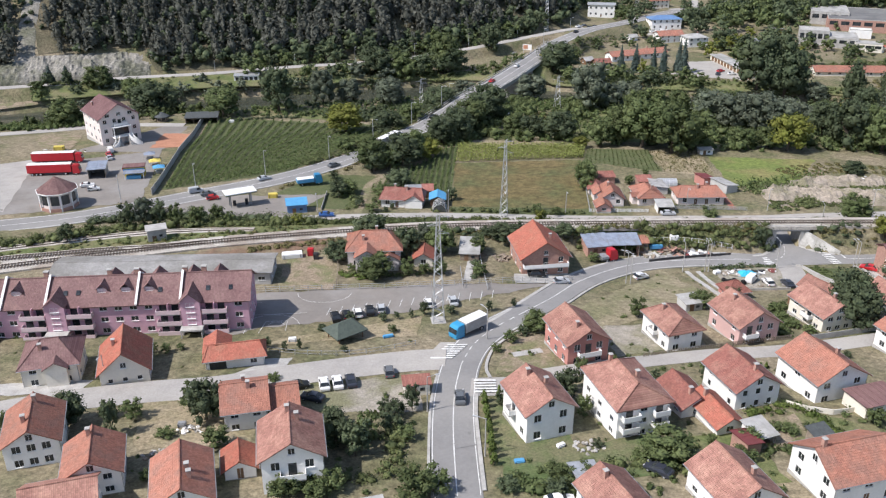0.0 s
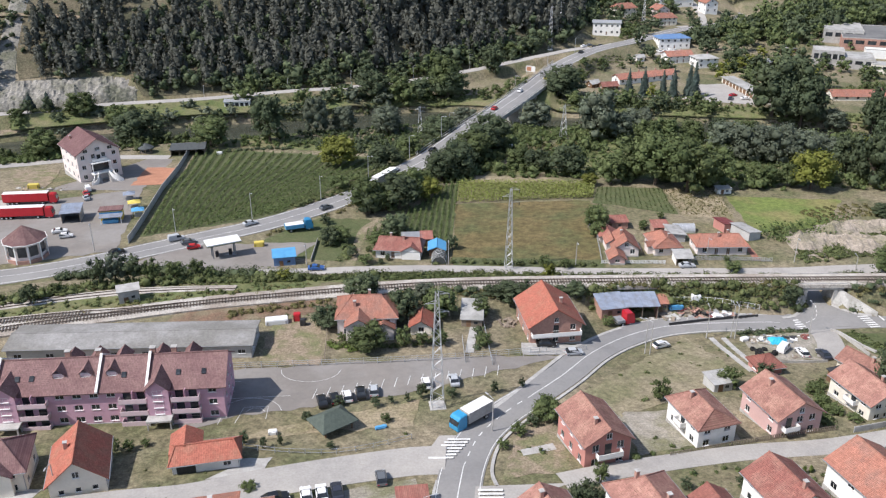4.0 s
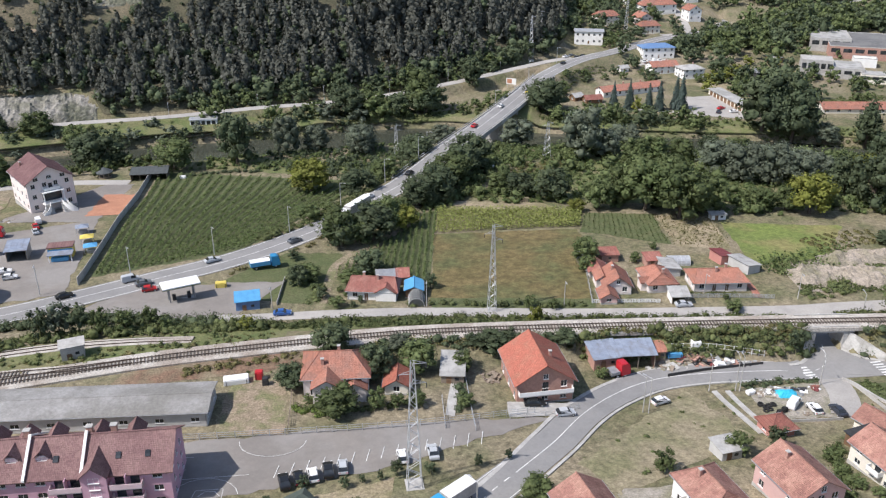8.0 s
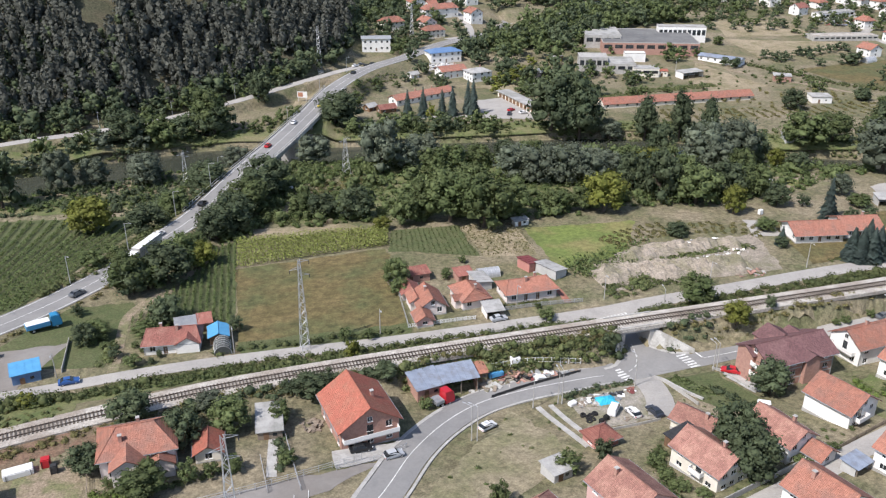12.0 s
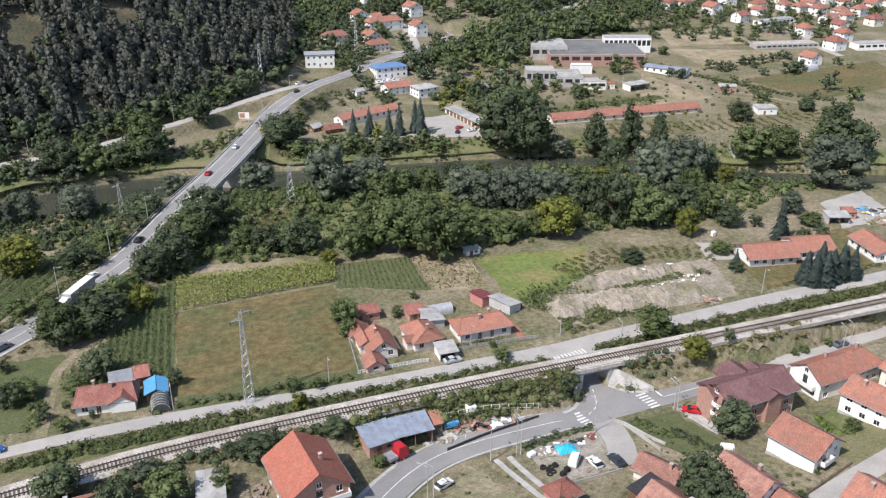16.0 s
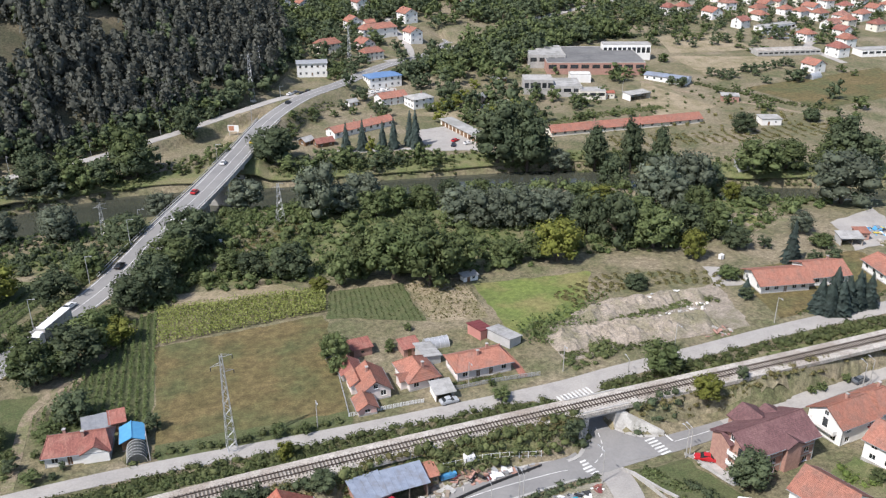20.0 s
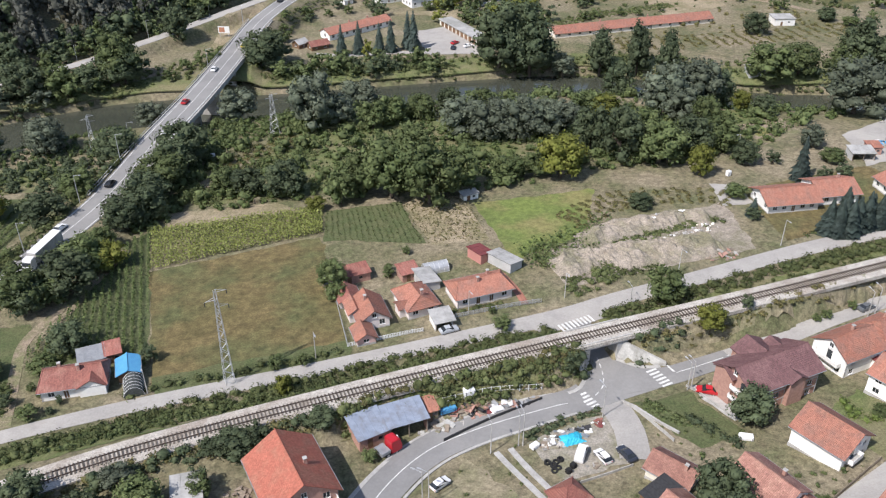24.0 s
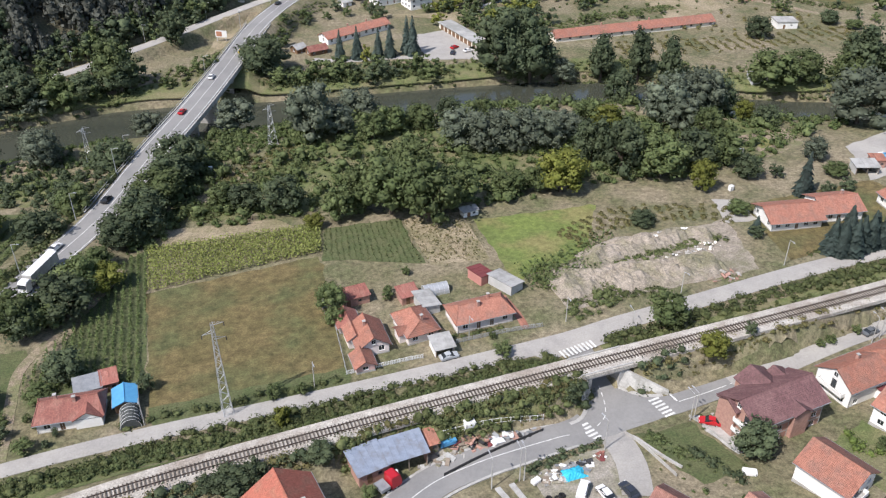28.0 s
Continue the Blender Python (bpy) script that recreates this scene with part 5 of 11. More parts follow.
house(23.6, 189.8, 98.5, 13.0, 11.4, 5.3, "brickwall", "tile_bright", nl=3, ng=3, pitch=0.66, over=0.7, label="unrendered red block house with bright orange roof", chimneys=((-0.1, -0.2),), balconies=((3, 0.5, 1, 11.0),), skip=((3, 1, 0),))
brick_villa = house(116.6, 186.4, 5.5, 16.8, 9.6, 6.8, "brickwall", "tile_plum", storeys=3, nl=4, ng=2, label="unfinished brick house with violet brown roof and balconies", pitch=0.52, over=0.8, wings=((0.9, 4.9, 7.0, 5.0, 6.7, "y", None), (5.6, 4.2, 4.6, 3.4, 6.6, "y", None), (2.0, -4.7, 3.8, 2.2, 6.7, "y", None), (-7.4, 2.2, 3.6, 4.8, 6.75, "x", None)), balconies=((3, 0.74, 1, 4.4), (3, 0.74, 2, 4.4)), chimneys=())
for floor_z in (2.15, 4.42, 6.45):
    part("floor_band", box(-8.43, 8.43, -4.84, -4.805, floor_z, floor_z + 0.28), "concrete", brick_villa, "pale concrete band between brick panels")
    part("floor_band", box(8.405, 8.44, -4.8, 4.8, floor_z, floor_z + 0.28), "concrete", brick_villa, "pale concrete band between brick panels")
for post_x in (-8.3, -4.1, 0.0, 4.0, 8.3):
    part("concrete_post", box(post_x - 0.14, post_x + 0.14, -4.83, -4.807, 0.35, 6.45), "concrete", brick_villa, "pale concrete post between brick panels")
house(115.3, 167.6, 108.0, 9.7, 9.0, 4.4, "white", "tile_orange", nl=0, ng=2, label="plain white house with orange tile roof", chimneys=(), balconies=((3, 0.35, 1, 3.4),))
house(96.2, 160.4, 105.0, 9.6, 7.2, 4.6, "white", "tile_old", nl=2, ng=2, label="white house with mottled red tile roof", chimneys=((-0.1, -0.3),), balconies=((2, 0.6, 1, 2.4),), skip=((2, 1, 1),))
house(100.2, 154.2, 108.0, 3.2, 4.6, 2.3, "white", "tile_orange", storeys=1, nl=1, ng=1, label="small annexe with orange roof", chimneys=(), attic=0)
house(85.7, 170.9, 120.0, 7.6, 5.6, 2.6, "cream", "tile_old", storeys=1, nl=1, ng=1, label="cottage with old orange roof beside the car yard", chimneys=((-0.3, 0.1),))
house(66.4, 172.2, 13.0, 5.0, 4.4, 2.4, "salmon", "tile_red", storeys=1, hip=0.95, nl=1, ng=1, label="small garage with red pyramid roof", name="garage", group="garages", chimneys=(), pitch=0.75)
house(138.7, 188.9, 6.0, 10.4, 8.6, 5.0, "white", "tile_orange", nl=2, ng=2, label="white house with stacked gable balconies", balconies=((3, 0.5, 1, 6.4),), chimneys=((0.1, 0.1),), skip=((3, 1),))
house(149.5, 191.0, 8.0, 8.0, 8.0, 4.4, "white", "tile_orange", hip=0.6, label="white house with hipped orange roof")
house(139.5, 175.0, 108.0, 10.0, 8.6, 4.8, "white", "tile_orange", label="white house with mottled orange roof")
house(156.0, 181.0, 108.0, 9.5, 8.6, 4.8, "cream", "tile_orange", label="cream house with orange roof")
house(131.0, 153.0, 108.0, 9.5, 8.6, 4.8, "white", "tile_old", label="white house with weathered roof")
house(112.5, 146.0, 108.0, 9.5, 8.6, 4.6, "white", "tile_orange", label="white house beside the lane")
house(153.0, 163.0, 108.0, 9.5, 8.6, 4.6, "blush", "tile_orange", label="blush house beside the lane")

# ---- the houses between railway and river ----
house(49.8, 237.2, 90.0, 8.6, 6.8, 2.7, "blush", "tile_orange", storeys=1, nl=2, ng=2, pitch=0.7, label="low blush house with orange gable roof", wings=((2.0, 3.0, 5.0, 3.4, 2.6, "x", None),), chimneys=((0.1, 0.1),))
house(46.6, 230.2, 90.0, 4.6, 4.0, 2.0, "pink", "tile_orange", storeys=1, nl=1, ng=1, pitch=0.6, label="small pink outhouse with orange roof", chimneys=(), attic=0)
house(46.8, 245.2, 90.0, 5.0, 4.6, 2.2, "blush", "tile_red", storeys=1, nl=1, ng=1, label="low back building with red roof", chimneys=(), attic=0)
house(61.0, 238.2, 95.0, 9.0, 7.2, 2.8, "blush", "tile_orange", storeys=1, hip=0.55, nl=2, ng=2, pitch=0.5, label="low blush house with hipped orange roof", chimneys=((-0.2, -0.1),), wings=((-1.5, 3.6, 3.0, 3.0, 2.6, "y", None),))
house(76.2, 237.6, 1.0, 13.6, 7.6, 3.0, "blush", "tile_orange", storeys=1, hip=0.5, nl=4, ng=2, pitch=0.5, label="long blush house with orange hipped roof", chimneys=((-0.05, -0.12), (0.2, 0.2)))
house(-11.7, 233.9, -6.0, 12.2, 7.0, 3.1, "white", "tile_red", storeys=1, hip=0.3, nl=4, ng=2, label="low white house with red tile roof and porch", chimneys=((0.1, -0.1), (-0.2, 0.1)), wings=((3.6, -2.6, 5.0, 3.0, 3.0, "y", None),))

# ---- the school by the river ----
house(172.4, 250.7, -10.5, 14.6, 10.2, 3.1, "white", "tile_orange", storeys=1, nl=5, ng=2, pitch=0.4, over=0.9, label="long white school building with orange roof", chimneys=(), group="school buildings")
house(187.2, 250.2, -10.5, 11.5, 10.5, 3.3, "white", "tile_orange", storeys=1, nl=4, ng=2, pitch=0.4, over=0.7, label="white school wing with orange roof", chimneys=((0.2, 0.1),), group="school buildings")
house(206.5, 243.0, 80.0, 14.0, 9.0, 3.1, "white", "tile_orange", storeys=1, nl=4, ng=2, pitch=0.4, label="white school hall with orange roof", chimneys=(), group="school buildings")

# ---- hotel ----
hotel = house(-125.4, 312.2, 129.0, 18.0, 14.5, 10.4, "blush", "tile_plum", storeys=3, nl=4, ng=4, pitch=0.62, over=0.7, name="hotel", group="", label="three-storey blush hotel with violet brown gable roof", chimneys=((0.3, 0.3),), balconies=((3, 0.5, 2, 5.0),), win=(1.3, 1.5), z=-3.5, skip=((3, 0, 1), (3, 0, 2), (3, 1, 1), (3, 1, 2)), doors=())
part("entrance", box(-9.05, -8.995, -3.0, 3.0, 3.3, 6.3), "glass", hotel)
part("porch_slab", box(-11.6, -9.01, -3.6, 3.6, 2.9, 3.2, bevel=0.05), "white", hotel)
part("canopy", box(-11.4, -9.01, -3.4, 3.4, 6.6, 6.85, bevel=0.05), "white", hotel)
for sy in (-1, 1):
    part("column", box(-11.3, -11.0, sy * 3.1 - 0.15, sy * 3.1 + 0.15, 0.0, 6.6), "white", hotel)
    for rr, hh in ((2.2, 1.0), (3.6, 1.0)):
        bm = bmesh.new()
        ring = []
        for i in range(9):
            a = math.pi * 0.5 * i / 8
            px_, py_ = -11.6 - rr * math.sin(a), sy * (3.6 + 0.6 - rr * math.cos(a) + 1.2)
            z0 = 3.2 * (1 - i / 8)
            ring.append([bm.verts.new((px_ + dx, py_, z)) for dx, z in ((0, -1.0), (0, z0 + hh), (-0.2, z0 + hh), (-0.2, -1.0))])
        for p, q in zip(ring[:-1], ring[1:]):
            for k in range(4):
                bm.faces.new((p[k], q[k], q[(k + 1) % 4], p[(k + 1) % 4]))
        part("stair_wall", bm, "white", hotel)
    for i in range(8):
        part("step", box(-12.2 - 0.4 * i, -11.6 - 0.4 * i, sy * 1.4 if sy > 0 else -3.4, 3.4 if sy > 0 else -1.4, -0.6, 2.9 - 0.36 * i), "concrete", hotel)
for yy in (-4.2, 0.0, 4.2):
    window_parts(hotel, pose(-9.17, yy, 10.5 - abs(yy) * 0.02, 0, 0, 270), 1.6, 1.2, "frame", False, False)

# ---- across the bridge ----
house(104.5, 461.8, 21.0, 34.0, 7.5, 3.0, "white", "tile_orange", storeys=1, nl=9, ng=1, pitch=0.5, label="long white row house with orange roof behind spruces", chimneys=((0.2, 0.05), (-0.1, 0.05)), far=True)
house(83.0, 444.5, 12.0, 8.0, 5.0, 2.3, "wood", "tile_red", storeys=1, nl=2, ng=1, label="low wooden shed with red roof", chimneys=(), far=True, name="shed", group="sheds")
house(76.0, 449.0, 30.0, 5.0, 4.5, 2.3, "wood", "sheet", storeys=1, nl=1, ng=1, label="small wooden shed with grey roof", chimneys=(), far=True, name="shed", group="sheds")
house(136.0, 534.5, 8.0, 19.0, 10.0, 6.2, "white", "steel_blue", hip=0.9, nl=5, ng=3, pitch=0.34, label="white two-storey building with steel blue metal roof", chimneys=(), far=True)
house(131.5, 502.5, 12.0, 15.0, 9.0, 4.0, "white", "tile_orange", nl=4, ng=2, pitch=0.45, label="white house with orange roof by the parking yard", far=True)
house(144.0, 493.0, 12.0, 12.0, 10.0, 5.0, "white", "sheet", nl=3, ng=3, pitch=0.3, hip=0.8, label="white building with grey sheet roof", far=True)
house(110.5, 503.5, 20.0, 5.0, 4.0, 2.4, "white", "sheet", storeys=1, nl=1, ng=1, label="small white hut with sheet roof", chimneys=(), far=True, name="hut", group="huts")
for hx, hy, hr, hl, hs, hh, hw, ht, hlab in (
    (113.0, 722, 100, 11, 10, 7.0, "white", "tile_orange", "white hillside house with deep balconies"), (128.0, 719, 98, 11, 9, 7.0, "white", "tile_orange", "white hillside house with orange gable"),
    (145.0, 736, 102, 10, 9, 6.5, "cream", "tile_red", "cream hillside house with red roof"), (167.0, 702, 100, 11, 10, 9.0, "white", "tile_red", "tall white house with red gable"),
    (149.5, 655, 100, 10, 10, 6.5, "white", "tile_orange", "white house with broad orange gable"), (162.5, 662, 10, 7, 6, 3.0, "cream", "tile_orange", "small cream outhouse with orange roof"),
    (192.0, 668, 104, 12, 10, 7.0, "white", "tile_orange", "white house with terraces and orange roof"), (160.5, 633, 12, 25, 9, 6.4, "white", "tile_orange", "long white house with orange hipped roof"),
    (180.0, 617, 104, 10, 9, 7.0, "white", "tile_orange", "white house with orange gable"), (121.0, 607, 14, 15, 9, 6.0, "cream", "tile_orange", "cream house with orange hipped roof"),
    (145.0, 607, 104, 11, 9, 5.0, "blush", "tile_orange", "blush house with orange gable"), (144.0, 587, 12, 13, 8, 5.0, "cream", "tile_orange", "cream roadside house with orange roof"),
    (98.0, 700, 100, 6, 6, 4.0, "brickwall", "tile_red", "small brick house with red roof"), (140.0, 770, 10, 18, 9, 6.0, "white", "tile_orange", "white house high on the slope"), (185.0, 745, 12, 20, 10, 8.0, "white", "tile_red", "large white house with red roof"), (220.0, 752, 12, 14, 10, 8.0, "white", "tile_orange", "white house with orange roof on the slope"), (250.0, 700, 100, 11, 9, 6.0, "white", "tile_orange", "white house with orange roof among trees")):
    house(hx, hy, hr, hl, hs, hh, hw, ht, hip=0.6 if hl > 12 else 0.0, nl=4 if hl > 12 else 2, ng=2, label=hlab, far=True, group="hillside village")

# ---- far village on the plain ----
far_rng = random.Random(9)
for k, (hx, hy) in enumerate(((399, 656), (412, 656), (424, 635), (456, 660), (427, 604), (456, 621), (488, 654), (489, 632), (497, 623), (502, 609), (490, 583), (506, 584), (535, 601), (447, 558), (540, 646), (546, 631), (560, 614), (491, 678), (529, 676), (461, 536), (437, 517), (516, 634), (524, 655), (470, 640), (505, 660), (515, 600), (550, 660), (570, 640), (585, 625), (565, 690), (510, 700), (470, 690), (545, 705), (440, 690), (590, 670), (610, 650), (480, 560), (520, 570), (600, 610), (395.5, 491))):
    turn = 10 + far_rng.choice((0, 90)) + far_rng.uniform(-6, 6)
    house(hx, hy, turn, far_rng.uniform(9.5, 12.5), far_rng.uniform(8.5, 10), far_rng.choice((4.8, 5.6, 6.2)), far_rng.choice(("white", "white", "cream")), far_rng.choice(("tile_orange", "tile_orange", "tile_red", "tile_old")), hip=far_rng.choice((0.0, 0.6, 0.8)), nl=2, ng=1, label="distant white house with orange tile roof", far=True, group="far village", chimneys=((0.2, 0.05),))

# ---- apartment block ----
def apartment_block(right_front, rot, length, depth, he):
    x0, y0 = right_front
    ca, sa = math.cos(radians(rot)), math.sin(radians(rot))
    cx, cy = x0 - ca * length / 2 - sa * depth / 2, y0 - sa * length / 2 + ca * depth / 2
    b = empty("apartment_block", pose(cx, cy, 6.1, 0, 0, rot), "long mauve pink apartment block with violet brown tiled roof", "apartment block")
    L, S = length, depth
    bays, balcs = (11.2, 37.4, 52.0), (6.6, 15.7, 33.0, 42.0, 57.0)
    body = bmesh.new()
    ops, wins = [], []
    sh = he / 3
    for u in np.arange(2.0, L - 1, 2.95):
        if any(abs(u - q) < 2.1 for q in bays) or any(abs(u - q) < 2.7 for q in balcs):
            continue
        for st in range(3):
            v0 = st * sh + 0.85
            a = L - u
            ops.append((a - 0.75, a + 0.75, v0, v0 + 1.05))
            wins.append((a - L / 2, -S / 2, v0, 0, 1.5, 1.05))
    facade(body, (-L / 2, -S / 2, 0), (1, 0, 0), (0, -1, 0), L, he, ops)
    side = []
    for u in (2.5, 5.5, 8.5):
        for st in range(3):
            v0 = st * sh + 0.85
            side.append((u - 0.5, u + 0.5, v0, v0 + 1.05))
            wins.append((L / 2, u - S / 2, v0, 90, 1.0, 1.05))
    facade(body, (L / 2, -S / 2, 0), (0, 1, 0), (1, 0, 0), S, he, side)
    facade(body, (L / 2, S / 2, 0), (-1, 0, 0), (0, 1, 0), L, he, [])
    facade(body, (-L / 2, S / 2, 0), (0, -1, 0), (-1, 0, 0), S, he, [])
    rise = 0.62 * S / 2
    for sx in (-1, 1):
        body.faces.new([body.verts.new(p) for p in ((sx * L / 2, -S / 2 * sx, he), (sx * L / 2, S / 2 * sx, he), (sx * L / 2, 0, he + rise - 0.16))])
    add_box(body, -L / 2 + 0.3, L / 2 - 0.3, -S / 2 + 0.3, S / 2 - 0.3, -1.5, he - 0.1)
    part("wall", body, "mauve", b)
    for x, y, z, deg, w, h in wins:
        window_parts(b, pose(x, y, z, 0, 0, deg), w, h)
    part("plinth", box(-L / 2 - 0.1, L / 2 + 0.1, -S / 2 - 0.1, -S / 2 - 0.005, -1.5, 0.45), "concrete", b)
    rb, ridge, eave = roof_mesh(L, S, 0.6, rise, 0, he)
    roof = part("roof", rb, "tile_mauve", b)
    cap = bmesh.new()
    tube(cap, ridge[0], ridge[1], 0.16, n=6)
    part("ridge_cap", cap, "tile_mauve", roof)
    for u in (13.3, 21.9, 39.5, 48.0):
        rib = bmesh.new()
        x = L / 2 - u
        p = [(-S / 2 - 0.7, he - 0.3), (0, he + rise + 0.35), (S / 2 + 0.7, he - 0.3)]
        for (ya, za), (yb, zb) in zip(p[:-1], p[1:]):
            q = [rib.verts.new((x + dx, yy, zz + dz)) for dx in (-0.22, 0.22) for yy, zz in ((ya, za), (yb, zb)) for dz in (0.0, 0.32)]
            for f in ((0, 1, 3, 2), (4, 6, 7, 5), (1, 5, 7, 3), (0, 2, 6, 4), (0, 4, 5, 1), (2, 3, 7, 6)):
                rib.faces.new([q[i] for i in f])
        part("fire_wall", rib, "white", roof)
    for u in (9.2, 13.0, 22.6, 28.0, 40.5):
        x = L / 2 - u
        ch = part("chimney", box(x - 0.45, x + 0.45, 0.3, 1.1, he + rise - 0.8, he + rise + 1.0), "brickwall", roof)
        part("chimney_cap", box(x - 0.55, x + 0.55, 0.2, 1.2, he + rise + 1.0, he + rise + 1.12), "concrete", ch)
    for u in balcs:
        x = L / 2 - u
        for st in range(3):
            z = st * sh + (0.25 if st == 0 else 0.0)
            bal = part("balcony", box(x - 2.45, x + 2.45, -S / 2 - 1.4, -S / 2 - 0.005, z - 0.08, z + 0.1), "concrete", b)
            pb = bmesh.new()
            add_box(pb, x - 2.45, x + 2.45, -S / 2 - 1.45, -S / 2 - 1.36, z + 0.1, z + 1.02)
            add_box(pb, x - 2.45, x - 2.36, -S / 2 - 1.36, -S / 2 - 0.005, z + 0.1, z + 1.02)
            add_box(pb, x + 2.36, x + 2.45, -S / 2 - 1.36, -S / 2 - 0.005, z + 0.1, z + 1.02)
            part("parapet", pb, "mauve_pale", bal)
            for dx in (-1.2, 1.2):
                part("balcony_door", box(x + dx - 0.7, x + dx + 0.7, -S / 2 - 0.03, -S / 2 - 0.005, z + 0.1, z + 2.05), "glass", bal)
        part("divider", box(x - 0.06, x + 0.06, -S / 2 - 1.3, -S / 2 - 0.005, sh * 2 + 0.1, sh * 3 - 0.2), "mauve", b)
    for u in bays:
        x = L / 2 - u
        bay = bmesh.new()
        add_box(bay, x - 1.9, x + 1.9, -S / 2 - 1.5, -S / 2 + 1.0, 2.3, he + 0.7)
        bay.faces.new([bay.verts.new(p) for p in ((x - 1.9, -S / 2 - 1.5, he + 0.7), (x + 1.9, -S / 2 - 1.5, he + 0.7), (x, -S / 2 - 1.5, he + 2.3))])
        bo = part("bay", bay, "mauve", b)
        for st, hh in ((0.0, 0.75), (1.35, 0.75), (2.7, 0.9), (4.0, 0.9)):
            window_parts(bo, pose(x, -S / 2 - 1.575, 2.75 + st, 0, 0, 0), 1.7, hh, "frame", False, True)
        rb, _, _ = roof_mesh(5.5, 3.8, 0.35, 1.7, 0, he + 0.7, 0.14)
        ro = part("bay_roof", rb, "tile_mauve", b)
        ro.matrix_basis = pose(x, -S / 2 + 1.1, 0, 0, 0, 90)
        po = part("porch", box(x - 2.2, x + 2.2, -S / 2 - 3.4, -S / 2 - 0.02, 2.15, 2.45), "concrete", b, "grey flat porch roof")
        for sx in (-1, 1):
            for yy in (-3.2, -1.7):
                part("post", box(x + sx * 2.0 - 0.12, x + sx * 2.0 + 0.12, -S / 2 + yy - 0.12, -S / 2 + yy + 0.12, -1.0, 2.15), "concrete", po)
    for u in (19.6, 24.2, 28.9, 45.5, 61.0):
        x = L / 2 - u
        zr = he + rise * 0.42
        dm = bmesh.new()
        add_box(dm, x - 0.95, x + 0.95, -S * 0.29, -0.6, zr - 0.7, zr + 0.75)
        do = part("dormer", dm, "mauve_pale", b)
        window_parts(do, pose(x, -S * 0.29 - 0.075, zr - 0.05, 0, 0, 0), 1.3, 0.7, "frame", False, True)
        rb, _, _ = roof_mesh(3.4, 2.1, 0.25, 1.0, 0, zr + 0.75, 0.12)
        ro = part("dormer_roof", rb, "tile_mauve", b)
        ro.matrix_basis = pose(x, -S * 0.29 + 1.6, 0, 0, 0, 90)
    for u in (12.0, 19.0, 23.5, 28.0, 6.5):
        x = L / 2 - u
        rb, _, _ = roof_mesh(3.6, 2.6, 0.25, 1.3, 0, he + rise * 0.55, 0.12)
        ro = part("dormer_roof", rb, "tile_mauve", b)
        ro.matrix_basis = pose(x, S * 0.22, 0, 0, 0, 90)
    for u in (3.5, 8.0, 17.5, 33.5, 36.0):
        x = L / 2 - u
        yy = -S * 0.30
        zz = he + rise * (1 - 0.60) + 0.03
        sl = part("roof_window", box(-0.4, 0.4, -0.55, 0.55, 0, 0.1), "glass", roof)
        sl.matrix_basis = pose(x, yy, zz + 0.05, math.degrees(math.atan(0.62)), 0, 0)
    return b


apartment_block((-39.4, 151.3), 5.0, 66.0, 11.2, 7.5)


# ---- halls, sheds and works ----
def shed(x, y, rot, w, d, h, wall, roof, label, slope=0.12, name="shed", group="sheds", open_side=False, z=None, over=0.35, category=""):
    """A shed under one sloping sheet, high at its back; open at the front or closed, with a door."""
    base = zed(x, y) if z is None else z
    s = empty(name, pose(x, y, base, 0, 0, rot), label, category or name.replace("_", " "), group)
    bm = bmesh.new()
    hb = h + slope * d
    back, t = d / 2, 0.15
    if open_side:
        add_box(bm, -w / 2, w / 2, back - t, back, -1.2, hb)
        for sx in (-1, 1):
            add_box(bm, sx * w / 2 - (t if sx > 0 else 0), sx * w / 2 + (0 if sx > 0 else t), -d / 2 + 0.3, back - t, -1.2, h)
    else:
        v = add_box(bm, -w / 2, w / 2, -d / 2, d / 2, -1.2, h)
        for i in (6, 7):
            v[i].co.z = hb
    part("wall", bm, wall, s)
    rb = bmesh.new()
    v = add_box(rb, -w / 2 - over, w / 2 + over, -d / 2 - over, d / 2 + over, h - slope * over, h - slope * over + 0.1)
    for i in (2, 3, 6, 7):
        v[i].co.z += slope * (d + 2 * over)
    rf = part("roof", rb, roof, s)
    n = max(2, int(w / 1.2))
    for i in range(n + 1):
        xx = -w / 2 - over + 0.06 + i * (w + 2 * over - 0.12) / n
        sb = bmesh.new()
        v = add_box(sb, xx - 0.03, xx + 0.03, -d / 2 - over, d / 2 + over, h - slope * over + 0.1, h - slope * over + 0.15)
        for k in (2, 3, 6, 7):
            v[k].co.z += slope * (d + 2 * over)
        part("seam", sb, roof, rf)
    if open_side:
        m = max(2, int(w / 3) + 1)
        for i in range(m):
            xx = -w / 2 + 0.15 + i * (w - 0.3) / (m - 1)
            part("post", box(xx - 0.08, xx + 0.08, -d / 2, -d / 2 + 0.16, -1.2, h), "old_wood", s)
    else:
        part("door", box(-w * 0.15 - 0.5, -w * 0.15 + 0.5, -d / 2 - 0.06, -d / 2 - 0.004, 0.02, min(2.0, h - 0.15)), "wood", s)
        part("window", box(w * 0.2 - 0.4, w * 0.2 + 0.4, -d / 2 - 0.05, -d / 2 - 0.004, h * 0.45, h * 0.45 + 0.6), "glass", s)
    return s


